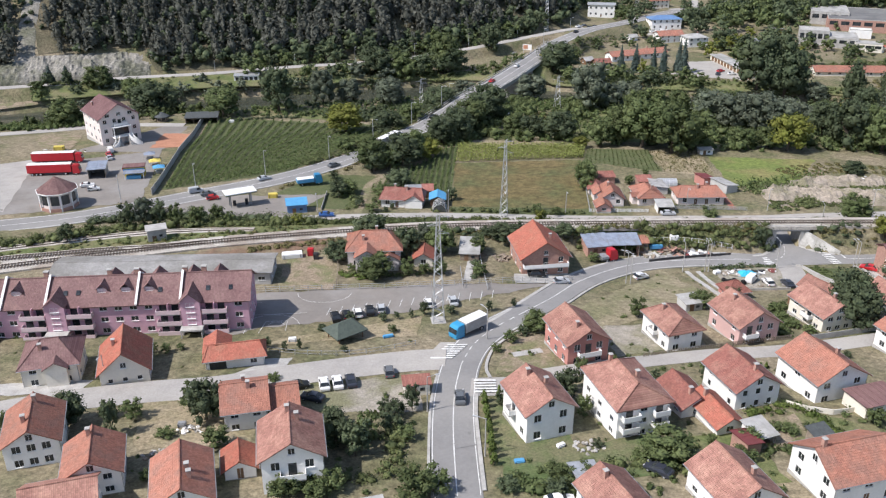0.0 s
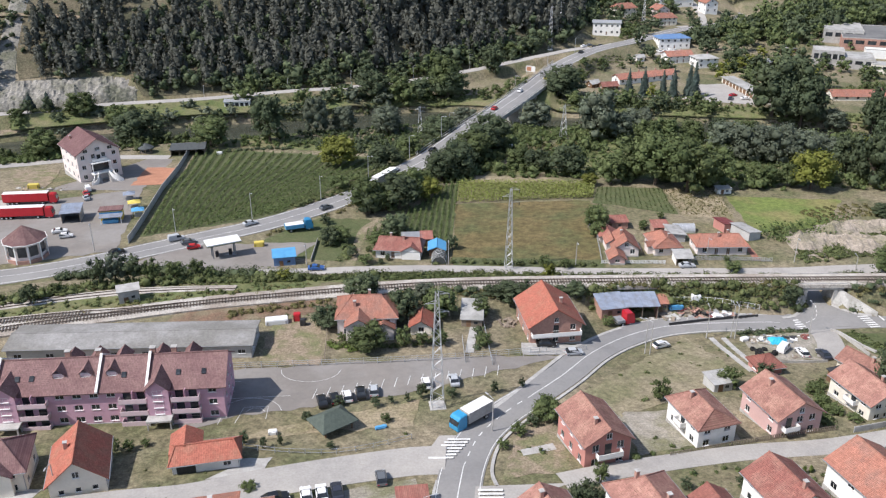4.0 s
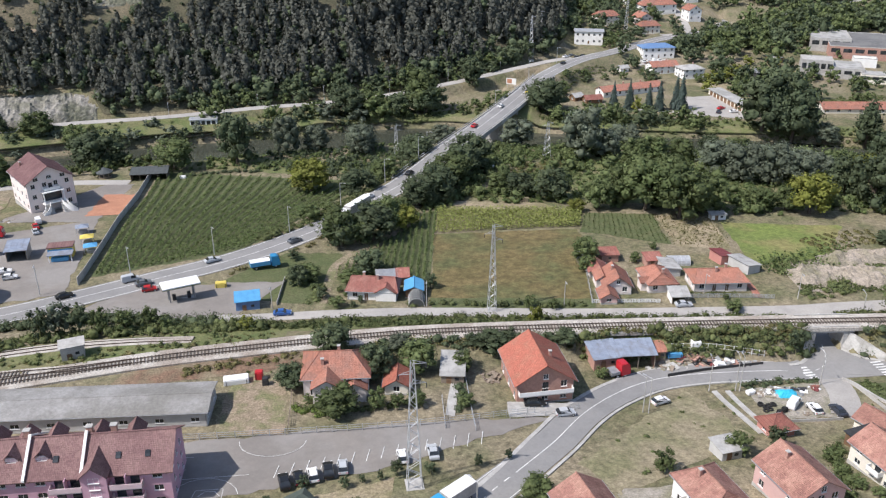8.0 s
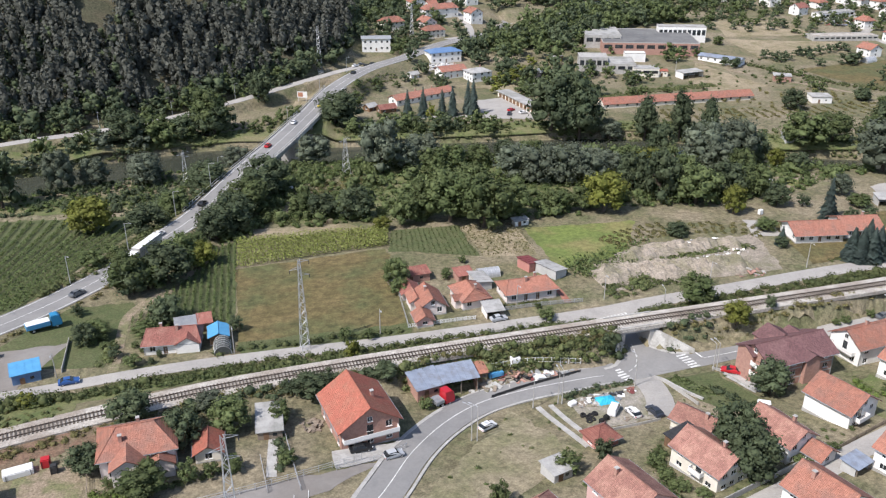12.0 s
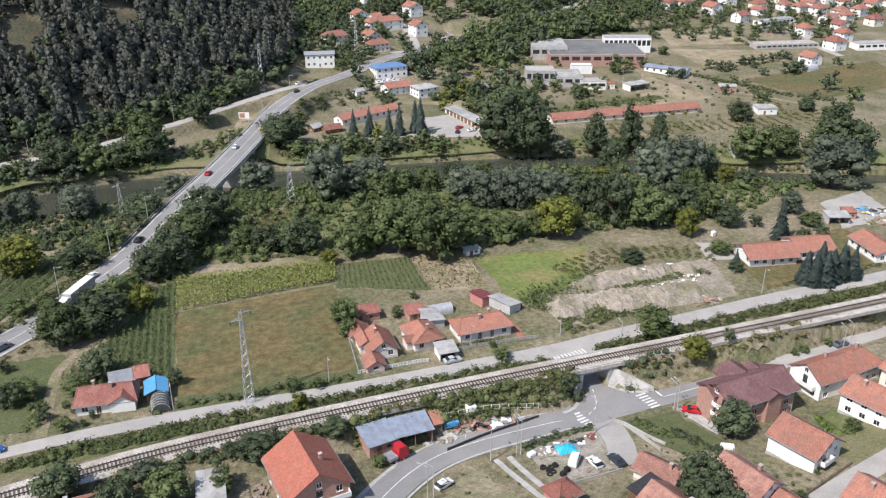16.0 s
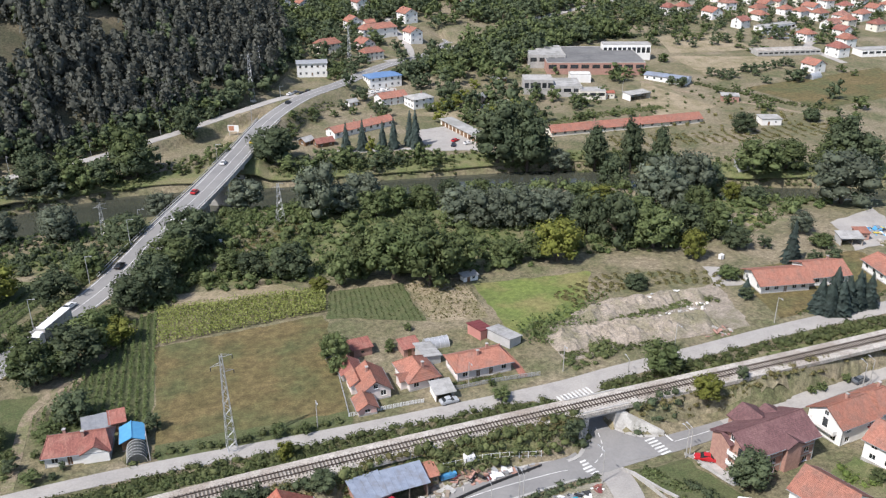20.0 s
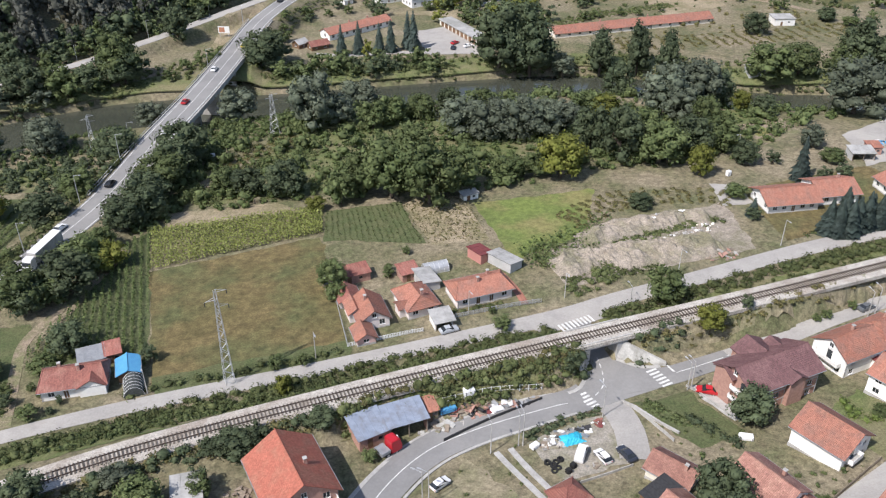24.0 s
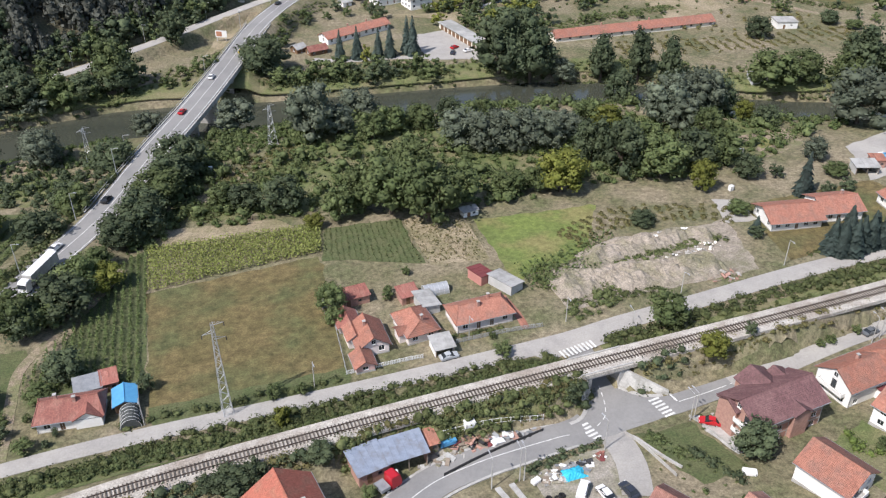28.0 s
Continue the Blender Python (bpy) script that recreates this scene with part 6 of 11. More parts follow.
house(-64.4, 177.4, 2.5, 49.6, 9.4, 3.5, "grey", "sheet_old", storeys=1, nl=8, ng=2, pitch=0.17, over=0.5, name="hall", group="", label="long low storage hall with grey sheet roof", chimneys=(), attic=0, win=(1.6, 0.9))
shed(39.6, 200.6, 10, 6.0, 5.6, 2.6, "brickwall", "pale_blue", "brick workshop with pale blue sheet roof", 0.18)
shed(46.8, 201.2, 3, 7.6, 5.2, 2.6, "brickwall", "pale_blue", "open workshop shed with pale blue sheet roof", 0.16, open_side=True)
shed(52.0, 202.4, 3, 2.6, 3.6, 2.2, "old_wood", "tile_orange", "small lean-to with orange roof", 0.12)
shed(6.7, 192.0, -4, 4.6, 8.0, 2.1, "old_wood", "sheet", "grey garden shed with sheet roof", 0.10)
house(-1.6, 234.2, 90, 5.2, 4.2, 2.6, "wood", "sky_blue", storeys=1, nl=1, ng=1, pitch=0.42, over=0.4, chimneys=(), attic=0, name="shed", group="sheds", label="shed under a bright blue gabled sheet roof", frame_mat="brown_frame")
shed(-8.8, 241.2, 4, 5.0, 4.0, 2.3, "brickwall", "steel", "brick shed with grey metal roof", 0.14)
shed(-4.6, 241.8, 4, 3.0, 4.0, 2.4, "brickwall", "tile_red", "small brick shed with red roof", 0.14)
shed(64.3, 229.6, 0, 4.4, 4.4, 2.1, "white", "sheet", "grey-roofed open garage beside the road", 0.12, open_side=True, name="garage", group="garages")
shed(66.2, 246.0, 95, 6.5, 4.2, 2.2, "grey", "sheet", "grey shed with sheet roof", 0.14)
shed(63.0, 250.5, 5, 4.4, 4.0, 2.2, "brickwall", "tile_red", "small brick shed with red roof", 0.14)
shed(87.0, 247.5, 115, 7.5, 4.2, 2.2, "grey", "sheet", "long grey shed with sheet roof", 0.14)
shed(82.5, 252.5, 110, 5.0, 4.0, 2.2, "salmon", "maroon", "garden shed with red metal roof", 0.16)
shed(50.0, 254.0, 4, 8.0, 4.0, 2.3, "brickwall", "tile_red", "brick barn with red roof", 0.12)
shed(44.6, 253.0, 4, 3.6, 3.6, 2.1, "old_wood", "steel", "wooden shed with metal roof", 0.12)
shed(91.8, 284.6, 5, 4.6, 2.6, 1.7, "white", "sheet", "small pale field shed", 0.08)
shed(-10.2, 89.0, 15, 4.4, 3.2, 2.2, "cream", "sheet", "small cream shed with flat roof", 0.06)
shed(20.4, 96.3, 107, 3.6, 3.6, 2.3, "steel", "galvanised", "metal garden shed with pale roof", 0.10)
shed(-4.6, 124.4, 8, 4.4, 2.6, 2.4, "cream", "tile_red", "small roadside kiosk with red roof", 0.06, name="kiosk", group="")
shed(76.2, 119.6, 107, 2.6, 2.6, 2.0, "wood", "maroon", "brown wooden garden hut", 0.15)
shed(58.0, 105.0, 20, 3.0, 4.4, 1.9, "old_wood", "dark_roof", "small garden shed with dark roof", 0.2)
shed(46.0, 104.6, 115, 3.4, 2.8, 2.2, "brickwall", "maroon", "garden shed with dark red roof", 0.2)
shed(49.0, 107.6, 20, 3.4, 4.0, 2.0, "white", "sheet", "lean-to with pale grey sheet roof", 0.12, open_side=True)
shed(54.2, 164.4, 15, 4.0, 4.0, 2.2, "grey", "sheet", "small grey flat-roofed shed behind the white house", 0.05, name="garage", group="garages")
shed(80.6, 166.6, 20, 6.2, 4.0, 2.3, "wood", "dark", "carport with black roof", 0.05, open_side=True, name="carport", group="")
shed(104.2, 149.8, 18, 4.2, 3.0, 2.0, "grey", "pale_blue", "carport with grey blue roof", 0.08, open_side=True, name="carport", group="")
shed(143.8, 184.0, 10, 4.2, 3.2, 2.2, "white", "maroon", "carport with dark red roof", 0.1, open_side=True, name="carport", group="")
an = shed(71.5, 117.5, 17, 7.6, 5.2, 2.6, "cream", "tile_mauve", "garage annexe with flat dark red roof", 0.0, name="garage", group="garages")
shed(-73.5, 199.6, 22, 4.6, 3.4, 3.6, "concrete", "concrete", "old concrete railway hut on stilts", 0.02, name="railway_hut", group="", z=4.4)
shed(-42.2, 227.8, 12, 5.6, 5.0, 3.0, "steel_blue", "sky_blue", "blue petrol station kiosk with bright roof", 0.04, name="kiosk", group="", z=0.75)
shed(-100.2, 344.0, 8, 13.0, 6.5, 2.7, "old_wood", "dark_roof", "open terrace shelter with dark grey roof", 0.1, open_side=True, name="shelter", group="")
hut = shed(-94.5, 406.6, 8, 11.5, 4.5, 3.4, "white", "galvanised", "white riverside hut with dark windows on stilts", 0.03, name="hut", group="huts", z=-5.4)
for i in range(5):
    part("window", box(-5.2 + 2.2 * i, -3.7 + 2.2 * i, -2.33, -2.256, 0.9, 2.8), "glass", hut)
for i in range(4):
    part("stilt", box(-5.4 + 3.5 * i, -5.0 + 3.5 * i, -2.1, -1.7, -4.5, -1.2), "concrete", hut)
shed(296.0, 407.0, -18, 9.5, 8.0, 3.2, "white", "sheet", "white flat-roofed hut in dry grass", 0.02, name="hut", group="huts")
shed(260.0, 470.0, 8, 13.5, 7.0, 3.4, "white", "sheet", "open white shelter with pale flat roof", 0.03, open_side=True, name="shelter", group="")
shed(305.0, 450.0, -30, 9.0, 6.0, 3.0, "brickwall", "sheet", "small red shed with grey roof", 0.06)
shed(240.0, 351.5, -10, 8.0, 5.0, 2.4, "grey", "sheet", "grey shed on the river bank", 0.06)
shed(214.0, 267.5, -20, 7.0, 5.0, 2.6, "grey", "sheet", "open depot shed with grey roof", 0.08, open_side=True)
shed(220.5, 269.5, -20, 4.0, 4.0, 2.6, "brickwall", "tile_orange", "depot shed with orange roof", 0.08)
shed(180.0, 491.0, 30, 7.0, 6.0, 3.0, "dark", "steel", "dark shed beside the path", 0.08)
shed(200.0, 520.0, 10, 8.0, 5.0, 3.0, "wood", "sheet", "small brown wooden garden shed", 0.08)
# garage row and long red-roofed stable
g = empty("garage_row", pose(150.2, 437.0, zed(150, 437), 0, 0, 99), "long row of garages with a grey flat roof", "garages")
part("wall", box(-22, 22, -3.0, 3.0, -1.0, 2.8), "cream", g)
part("roof", box(-22.5, 22.5, -3.6, 3.6, 2.8, 3.05), "sheet", g)
for i in range(12):
    part("door", box(-20.6 + i * 3.6 - 1.3, -20.6 + i * 3.6 + 1.3, 3.004, 3.08, 0, 2.3), "wood", g)
house(226.0, 424.5, -2.5, 80.0, 8.5, 2.4, "cream", "tile_orange", storeys=1, nl=16, ng=1, pitch=0.5, label="very long low building with orange roof", far=True, chimneys=((0.1, 0.05), (-0.2, 0.05)), name="stable", group="")
house(296.5, 496.5, -54, 25.0, 9.0, 3.2, "white", "pale_blue", storeys=1, nl=6, ng=1, pitch=0.2, label="long white works building with pale blue roof", far=True, chimneys=(), name="works_building", group="works buildings")
house(102.5, 565.0, -10, 17.0, 10.0, 7.6, "white", "galvanised", storeys=2, nl=5, ng=3, pitch=0.06, label="white cubic office building with flat metal roof", far=True, chimneys=(), name="office_building", group="", attic=0)


def flat_block(name, x, y, rot, w, d, h, wall, roof, label, bays=0, group="factory buildings"):
    b = empty(name, pose(x, y, zed(x, y), 0, 0, rot), label, name.replace("_", " "), group)
    part("wall", box(-w / 2, w / 2, -d / 2, d / 2, -2, h), wall, b)
    part("roof", box(-w / 2 + 0.3, w / 2 - 0.3, -d / 2 + 0.3, d / 2 - 0.3, h, h + 0.12), roof, b)
    rim = bmesh.new()
    for a in ((-w / 2, w / 2, -d / 2, -d / 2 + 0.3), (-w / 2, w / 2, d / 2 - 0.3, d / 2), (-w / 2, -w / 2 + 0.3, -d / 2 + 0.3, d / 2 - 0.3), (w / 2 - 0.3, w / 2, -d / 2 + 0.3, d / 2 - 0.3)):
        add_box(rim, *a, h, h + 0.45)
    part("parapet", rim, "concrete", b)
    for i in range(bays):
        xx = -w / 2 + (i + 0.5) * w / bays
        part("window", box(xx - w / bays * 0.36, xx + w / bays * 0.36, -d / 2 - 0.05, -d / 2 - 0.004, h * 0.45, h * 0.82), "glass", b)
    return b


flat_block("factory_hall", 270.5, 543.0, -19, 58, 48, 6.0, "brickwall", "bitumen", "large brick factory hall with flat dark roof", 9)
flat_block("factory_hall", 246.0, 556.0, -19, 22, 30, 6.6, "concrete", "sheet", "concrete factory wing with pale flat roof", 4)
flat_block("factory_office", 300.0, 551.0, -19, 30, 9, 9.0, "white", "sheet", "long white office range above the factory roof", 10)
flat_block("factory_shell", 214.5, 499.0, -19, 16, 13, 7.5, "concrete", "concrete", "bare concrete shell with open window bays", 5)
flat_block("factory_annexe", 229.0, 494.0, -19, 16, 20, 5.0, "concrete", "sheet", "low factory annexe with pale roof", 3)
flat_block("factory_annexe", 238.0, 480.0, -19, 14, 9, 4.4, "cream", "sheet", "cream factory annexe with pale roof", 3)
flat_block("factory_store", 247.0, 511.0, -19, 12, 7, 4.5, "white", "white", "white rendered store beside the factory", 0)
shed(247.0, 476.5, -19, 5, 4, 3.0, "cream", "tile_bright", "small annexe with orange roof", 0.1)
flat_block("depot", 446.0, 590.0, 12, 34, 9, 4.0, "white", "sheet", "long white depot with pale flat roof", 8, "far village")
flat_block("unfinished_building", 408.0, 532.0, -10, 44, 12, 2.6, "concrete", "gravel", "unfinished concrete ground floor", 12, "far village")
flat_block("workshop", 462.0, 512.0, -8, 24, 10, 4.0, "white", "sheet", "white workshop with flat roof", 5, "far village")

# ---- trees ----
def blob_points(rng, n):
    v = rng.normal(size=(n, 3))
    return v / np.linalg.norm(v, axis=1)[:, None]


ICO = bmesh.new()
bmesh.ops.create_icosphere(ICO, subdivisions=2, radius=1.0)
ICO_V = np.array([v.co[:] for v in ICO.verts])
ICO_F = [[v.index for v in f.verts] for f in ICO.faces]
ICO.free()
ICO = bmesh.new()
bmesh.ops.create_icosphere(ICO, subdivisions=1, radius=1.0)
ICO1_V = np.array([v.co[:] for v in ICO.verts])
ICO1_F = [[v.index for v in f.verts] for f in ICO.faces]
ICO.free()


def cards(rng, centres, outward, size, verts, faces, flat=0.5):
    """Small bent leaf clumps at the points, turned roughly outward."""
    n = len(centres)
    nrm = outward * (flat + 0.4) + rng.normal(size=(n, 3)) * 0.42
    nrm /= np.linalg.norm(nrm, axis=1)[:, None]
    nrm *= np.where((nrm * outward).sum(1, keepdims=True) < 0, -1.0, 1.0)
    a = np.cross(nrm, rng.normal(size=(n, 3)))
    a /= np.linalg.norm(a, axis=1)[:, None] + 1e-6
    b = np.cross(nrm, a)
    s = size * rng.uniform(0.6, 1.35, (n, 1))
    k = len(verts)
    q = np.stack([centres - a * s, centres - b * s * 0.75 - nrm * s * 0.2, centres + a * s, centres + b * s * 0.75 - nrm * s * 0.2], 1)
    verts.extend(q.reshape(-1, 3).tolist())
    faces.extend([(k + 4 * i, k + 4 * i + 1, k + 4 * i + 2, k + 4 * i + 3) for i in range(n)])
    if isinstance(verts, Soup):
        sn = outward * 0.6 + nrm * 1.1 + rng.normal(size=(n, 3)) * 0.28 + (0, 0, 0.2)
        sn /= np.linalg.norm(sn, axis=1)[:, None] + 1e-6
        verts.normals.extend(np.repeat(sn, 4, 0).tolist())


def lumpy(rng, c, r, verts, faces, rough=0.22, low=False):
    V, F = (ICO1_V, ICO1_F) if low else (ICO_V, ICO_F)
    k = len(verts)
    d = 1 + rng.uniform(-rough, rough, (len(V), 1))
    verts.extend((np.array(c) + V * d * np.array(r)).tolist())
    faces.extend([[i + k for i in f] for f in F])
    if isinstance(verts, Soup):
        sn = V + rng.normal(size=V.shape) * 0.25
        verts.normals.extend((sn / np.linalg.norm(sn, axis=1)[:, None]).tolist())


def crown_mesh(seed, mat, width=1.0, height=1.0, lobes=13, leaves=560, size=0.080, spire=0.0, lean=0.0, big=0.0):
    """A crown of unit size (radius about 1, from z 0.2 to about 2.15): many uneven boughs round a core, with leaf clumps all over them."""
    rng = np.random.default_rng(seed)
    verts, faces = soup(), []
    lobe = [(np.array((0, 0, 1.15)), np.array((0.52, 0.52, 0.68)))]
    for i in range(lobes):
        t = (i + 0.5) / lobes
        ang = i * 2.39996 + rng.uniform(-0.5, 0.5)
        zz = 0.42 + 1.38 * t + rng.uniform(-0.1, 0.1)
        prof = math.sqrt(max(0.02, 1 - ((t - 0.42) / 0.66) ** 2)) * (1 - spire * t)
        rad = 0.66 * prof * rng.uniform(0.72, 1.08)
        r = rng.uniform(0.25 + big, 0.42) * (0.75 + 0.25 * prof)
        lobe.append((np.array([math.cos(ang) * rad + lean * t, math.sin(ang) * rad, zz]), np.array((r, r, r * rng.uniform(0.72, 0.95)))))
    lobe = [(c * (width, width, height), r * (width, width, height)) for c, r in lobe]
    for c, r in lobe:
        lumpy(rng, c, r * 0.66, verts, faces, 0.25, True)
    share = np.array([r[0] ** 2 for _, r in lobe])
    share[0] *= 0.4
    for (c, r), per in zip(lobe, (leaves * share / share.sum()).astype(int)):
        d = blob_points(rng, per)
        d[:, 2] = np.where(d[:, 2] < -0.5, -d[:, 2], d[:, 2])
        cards(rng, c + d * r * rng.triangular(0.55, 0.95, 1.32, (per, 1)), d, size, verts, faces)
    return mesh_from("crown", verts, faces, mat)


def trunk_mesh(seed, height=0.8, r=0.07):
    rng = np.random.default_rng(seed)
    bm = bmesh.new()
    tube(bm, (0, 0, -0.15), (0.02, 0.01, height), r, r * 0.6, 7)
    for i in range(4):
        a = rng.uniform(0, 6.28)
        tube(bm, (0.02, 0.01, height * rng.uniform(0.55, 0.95)), (0.45 * math.cos(a), 0.45 * math.sin(a), height + rng.uniform(0.1, 0.5)), r * 0.5, r * 0.15, 5)
    me = bpy.data.meshes.new("trunk")
    bm.to_mesh(me)
    bm.free()
    me.materials.append(M["bark"])
    return me


def fill_normals(verts):
    """Gives the points that have no normal yet one that points away from the stem and up."""
    for x, y, z in verts[len(verts.normals):]:
        v = Vector((x, y, 0))
        v = (v.normalized() if v.length > 1e-4 else Vector((0, 0, 1))) + Vector((0, 0, 0.55))
        verts.normals.append(v.normalized()[:])


def conifer_mesh(seed, mat, tiers=13, arms=15, width=0.30, ragged=0.25, bare=0.08):
    """A conifer of unit height: drooping boughs in tiers round a cone."""
    rng = np.random.default_rng(seed)
    verts, faces = soup(), []
    for i in range(tiers):
        t = bare + (1 - bare) * i / tiers
        r = width * (1 - t) ** 0.85 * rng.uniform(1 - ragged, 1 + ragged * 0.5) + 0.012
        n = max(5, int(arms * (1 - 0.6 * t)))
        off = rng.uniform(0, 6)
        for j in range(n):
            a = off + j * 2 * np.pi / n + rng.uniform(-0.2, 0.2)
            rr = r * rng.uniform(0.75, 1.15)
            d, s = np.array((math.cos(a), math.sin(a), 0)), np.array((-math.sin(a), math.cos(a), 0))
            z1 = t + 0.02
            k = len(verts)
            wd = rr * 0.42
            verts += [(d * rr * 0.12 + (0, 0, z1 + 0.035)).tolist(), (d * rr * 0.6 - s * wd + (0, 0, z1 - 0.02)).tolist(), (d * rr + (0, 0, z1 - 0.055 - rr * 0.12)).tolist(), (d * rr * 0.6 + s * wd + (0, 0, z1 - 0.02)).tolist()]
            faces.append((k, k + 1, k + 2, k + 3))
    k = len(verts)
    m = 7
    verts += [(width * 0.5 * math.cos(i * 6.283 / m), width * 0.5 * math.sin(i * 6.283 / m), bare) for i in range(m)] + [(0, 0, 0.97)]
    faces += [(k + i, k + (i + 1) % m, k + m) for i in range(m)]
    fill_normals(verts)
    return mesh_from("crown", verts, faces, mat)


KINDS = {}
for kind, mat, kw in (("leaf", "leaf", {}), ("dark", "leaf_dark", {}), ("yellow", "leaf_yellow", {}), ("grey", "leaf_grey", {"lobes": 19, "size": 0.068, "leaves": 700}), ("poplar", "leaf_dark", {"width": 0.80, "height": 1.35, "spire": 0.45, "lobes": 18})):
    KINDS[kind] = [crown_mesh(11 + 7 * i + len(kind), mat, **kw) for i in range(3)]
FULL = {}
for kind, mat, kw in (("leaf", "leaf", {}), ("dark", "leaf_dark", {}), ("yellow", "leaf_yellow", {}), ("grey", "leaf_grey", {"size": 0.048, "leaves": 1700, "lobes": 30}), ("poplar", "leaf_dark", {"width": 0.80, "height": 1.35, "spire": 0.45, "lobes": 30})):
    FULL[kind] = [crown_mesh(511 + 7 * i + len(kind), mat, **{"lobes": 24, "leaves": 1550, "size": 0.056, "big": 0.05, **kw}) for i in range(4)]
KINDS["thuja"] = [crown_mesh(700 + i, "hedge", 0.78, 1.0, 12, 420, 0.085, 0.62) for i in range(3)]
KINDS["spruce"] = [conifer_mesh(60 + i, "leaf_blue", 16, 17, 0.25, 0.2, 0.04) for i in range(3)]
KINDS["pine"] = [conifer_mesh(80 + i, "needle", 11, 11, 0.25, 0.4, 0.22) for i in range(3)]
TRUNKS = [trunk_mesh(40 + i) for i in range(3)]
LABELS = {"thuja": "slim yellow green thuja", "leaf": "leafy green broadleaf tree with rounded crown", "dark": "dark green dense broadleaf tree", "yellow": "yellowish green broadleaf tree", "grey": "grey green willow with loose crown", "poplar": "tall dark poplar with uneven crown", "spruce": "dark blue green spruce", "pine": "dark pine with open crown"}
tree_rng = np.random.default_rng(5)


FAR_TREES = {}
near_count = [0]


def tree(x, y, r, h, kind="leaf", group="trees", z=None, exact=False):
    """A tree of crown radius r and height h: a thing this side of the river fields, beyond them part of the joined woods."""
    if y > 400 and not exact:
        r, h = r * 1.2, h * 1.38
    if not exact and (y > 335 or near_count[0] >= 300):
        FAR_TREES.setdefault(kind, []).append((x, y, r * 1.3, h * 1.12))
        return None
    near_count[0] += 1
    r *= 1.12
    base = zed(x, y) if z is None else z
    e = empty("tree", pose(x, y, base - 0.1, 0, 0, tree_rng.uniform(0, 360)), LABELS[kind], "tree", group)
    full = FULL.get(kind) if exact and r > 3.2 else None
    if exact and r > 4.5:
        h = max(h, 1.55 * r)
    crown = new("crown", full[tree_rng.integers(4)] if full else KINDS[kind][tree_rng.integers(3)])
    crown.parent = e
    trunk = new("trunk", TRUNKS[tree_rng.integers(3)])
    trunk.parent = e
    if kind in ("spruce", "pine"):
        h *= 1.3 if y < 400 else 1.0
        r *= 1.55 if y > 400 else 1.35
        crown.scale = (r / 0.28, r / 0.28, h)
        trunk.scale = (h * 0.2, h * 0.2, h * 0.5)
    else:
        top = 2.15 if kind != "poplar" else 2.9
        crown.scale = (r, r * tree_rng.uniform(0.9, 1.1), h / top)
        trunk.scale = (r, r, h / top)
    return e


def join_far_trees():
    """The woods beyond the fields, one mesh for each kind."""
    rng = np.random.default_rng(77)
    for kind, rows in FAR_TREES.items():
        mat = KINDS[kind][0].materials[0].name
        key = next(k for k, m in M.items() if m.name == mat)
        if kind == "spruce":
            meshes = [conifer_mesh(160 + i, key, 13, 13, 0.26, 0.2, 0.04) for i in range(2)]
        elif kind == "poplar":
            meshes = [crown_mesh(170 + i, key, 0.8, 1.35, 12, 300, 0.10, 0.4) for i in range(2)]
        else:
            meshes = [crown_mesh(180 + i + len(kind), key, lobes=8, leaves=150, size=0.120) for i in range(4)]
        data = []
        for me in meshes:
            v = np.empty(len(me.vertices) * 3)
            me.vertices.foreach_get("co", v)
            data.append((v.reshape(-1, 3), [tuple(p.vertices) for p in me.polygons], LEAF_NORMALS[me.name]))
        verts, faces, norms, k = [], [], [], 0
        zs = land(np.array([q[0] for q in rows]), np.array([q[1] for q in rows]))
        for (x, y, r, h), z in zip(rows, zs):
            v, f, nv = data[rng.integers(len(data))]
            a = rng.uniform(0, 6.28)
            ca, sa = math.cos(a), math.sin(a)
            sr = r / 0.28 if kind == "spruce" else r
            sz = h if kind == "spruce" else h / (2.9 if kind == "poplar" else 2.15)
            verts.append(np.stack([(v[:, 0] * ca - v[:, 1] * sa) * sr + x, (v[:, 0] * sa + v[:, 1] * ca) * sr + y, v[:, 2] * sz + z - 0.25 * sz * (kind != "spruce")], 1))
            norms.append(np.stack([nv[:, 0] * ca - nv[:, 1] * sa, nv[:, 0] * sa + nv[:, 1] * ca, nv[:, 2]], 1))
            faces.extend([tuple(i + k for i in q) for q in f])
            k += len(v)
        me = bpy.data.meshes.new("woods")
        me.from_pydata(np.concatenate(verts), [], faces)
        me.materials.append(M[key])
        set_normals(me, np.concatenate(norms))
        tagged(new("woods", me), {"spruce": "group of dark blue green spruces", "poplar": "tall poplars along the river", "grey": "grey green willows along the river", "yellow": "yellowish trees in the river wood", "dark": "dark green broadleaf woods along river and roads", "leaf": "green broadleaf woods along river and gardens"}[kind], "woods", "", "stuff")


def scatter(poly, gap, seed, keep=lambda x, y: True):
    """Points in a polygon about gap apart: a loose grid, each point shifted at random."""
    rng = np.random.default_rng(seed)
    xs, ys = [p[0] for p in poly], [p[1] for p in poly]
    out = []
    for j, y0 in enumerate(np.arange(min(ys), max(ys), gap * 0.95)):
        for x0 in np.arange(min(xs) + gap * 0.5 * (j % 2), max(xs), gap * 1.1):
            x, y = x0 + rng.uniform(-0.45, 0.45) * gap, y0 + rng.uniform(-0.45, 0.45) * gap
            if inside(x, y, poly) and keep(x, y):
                out.append((float(x), float(y)))
    return out


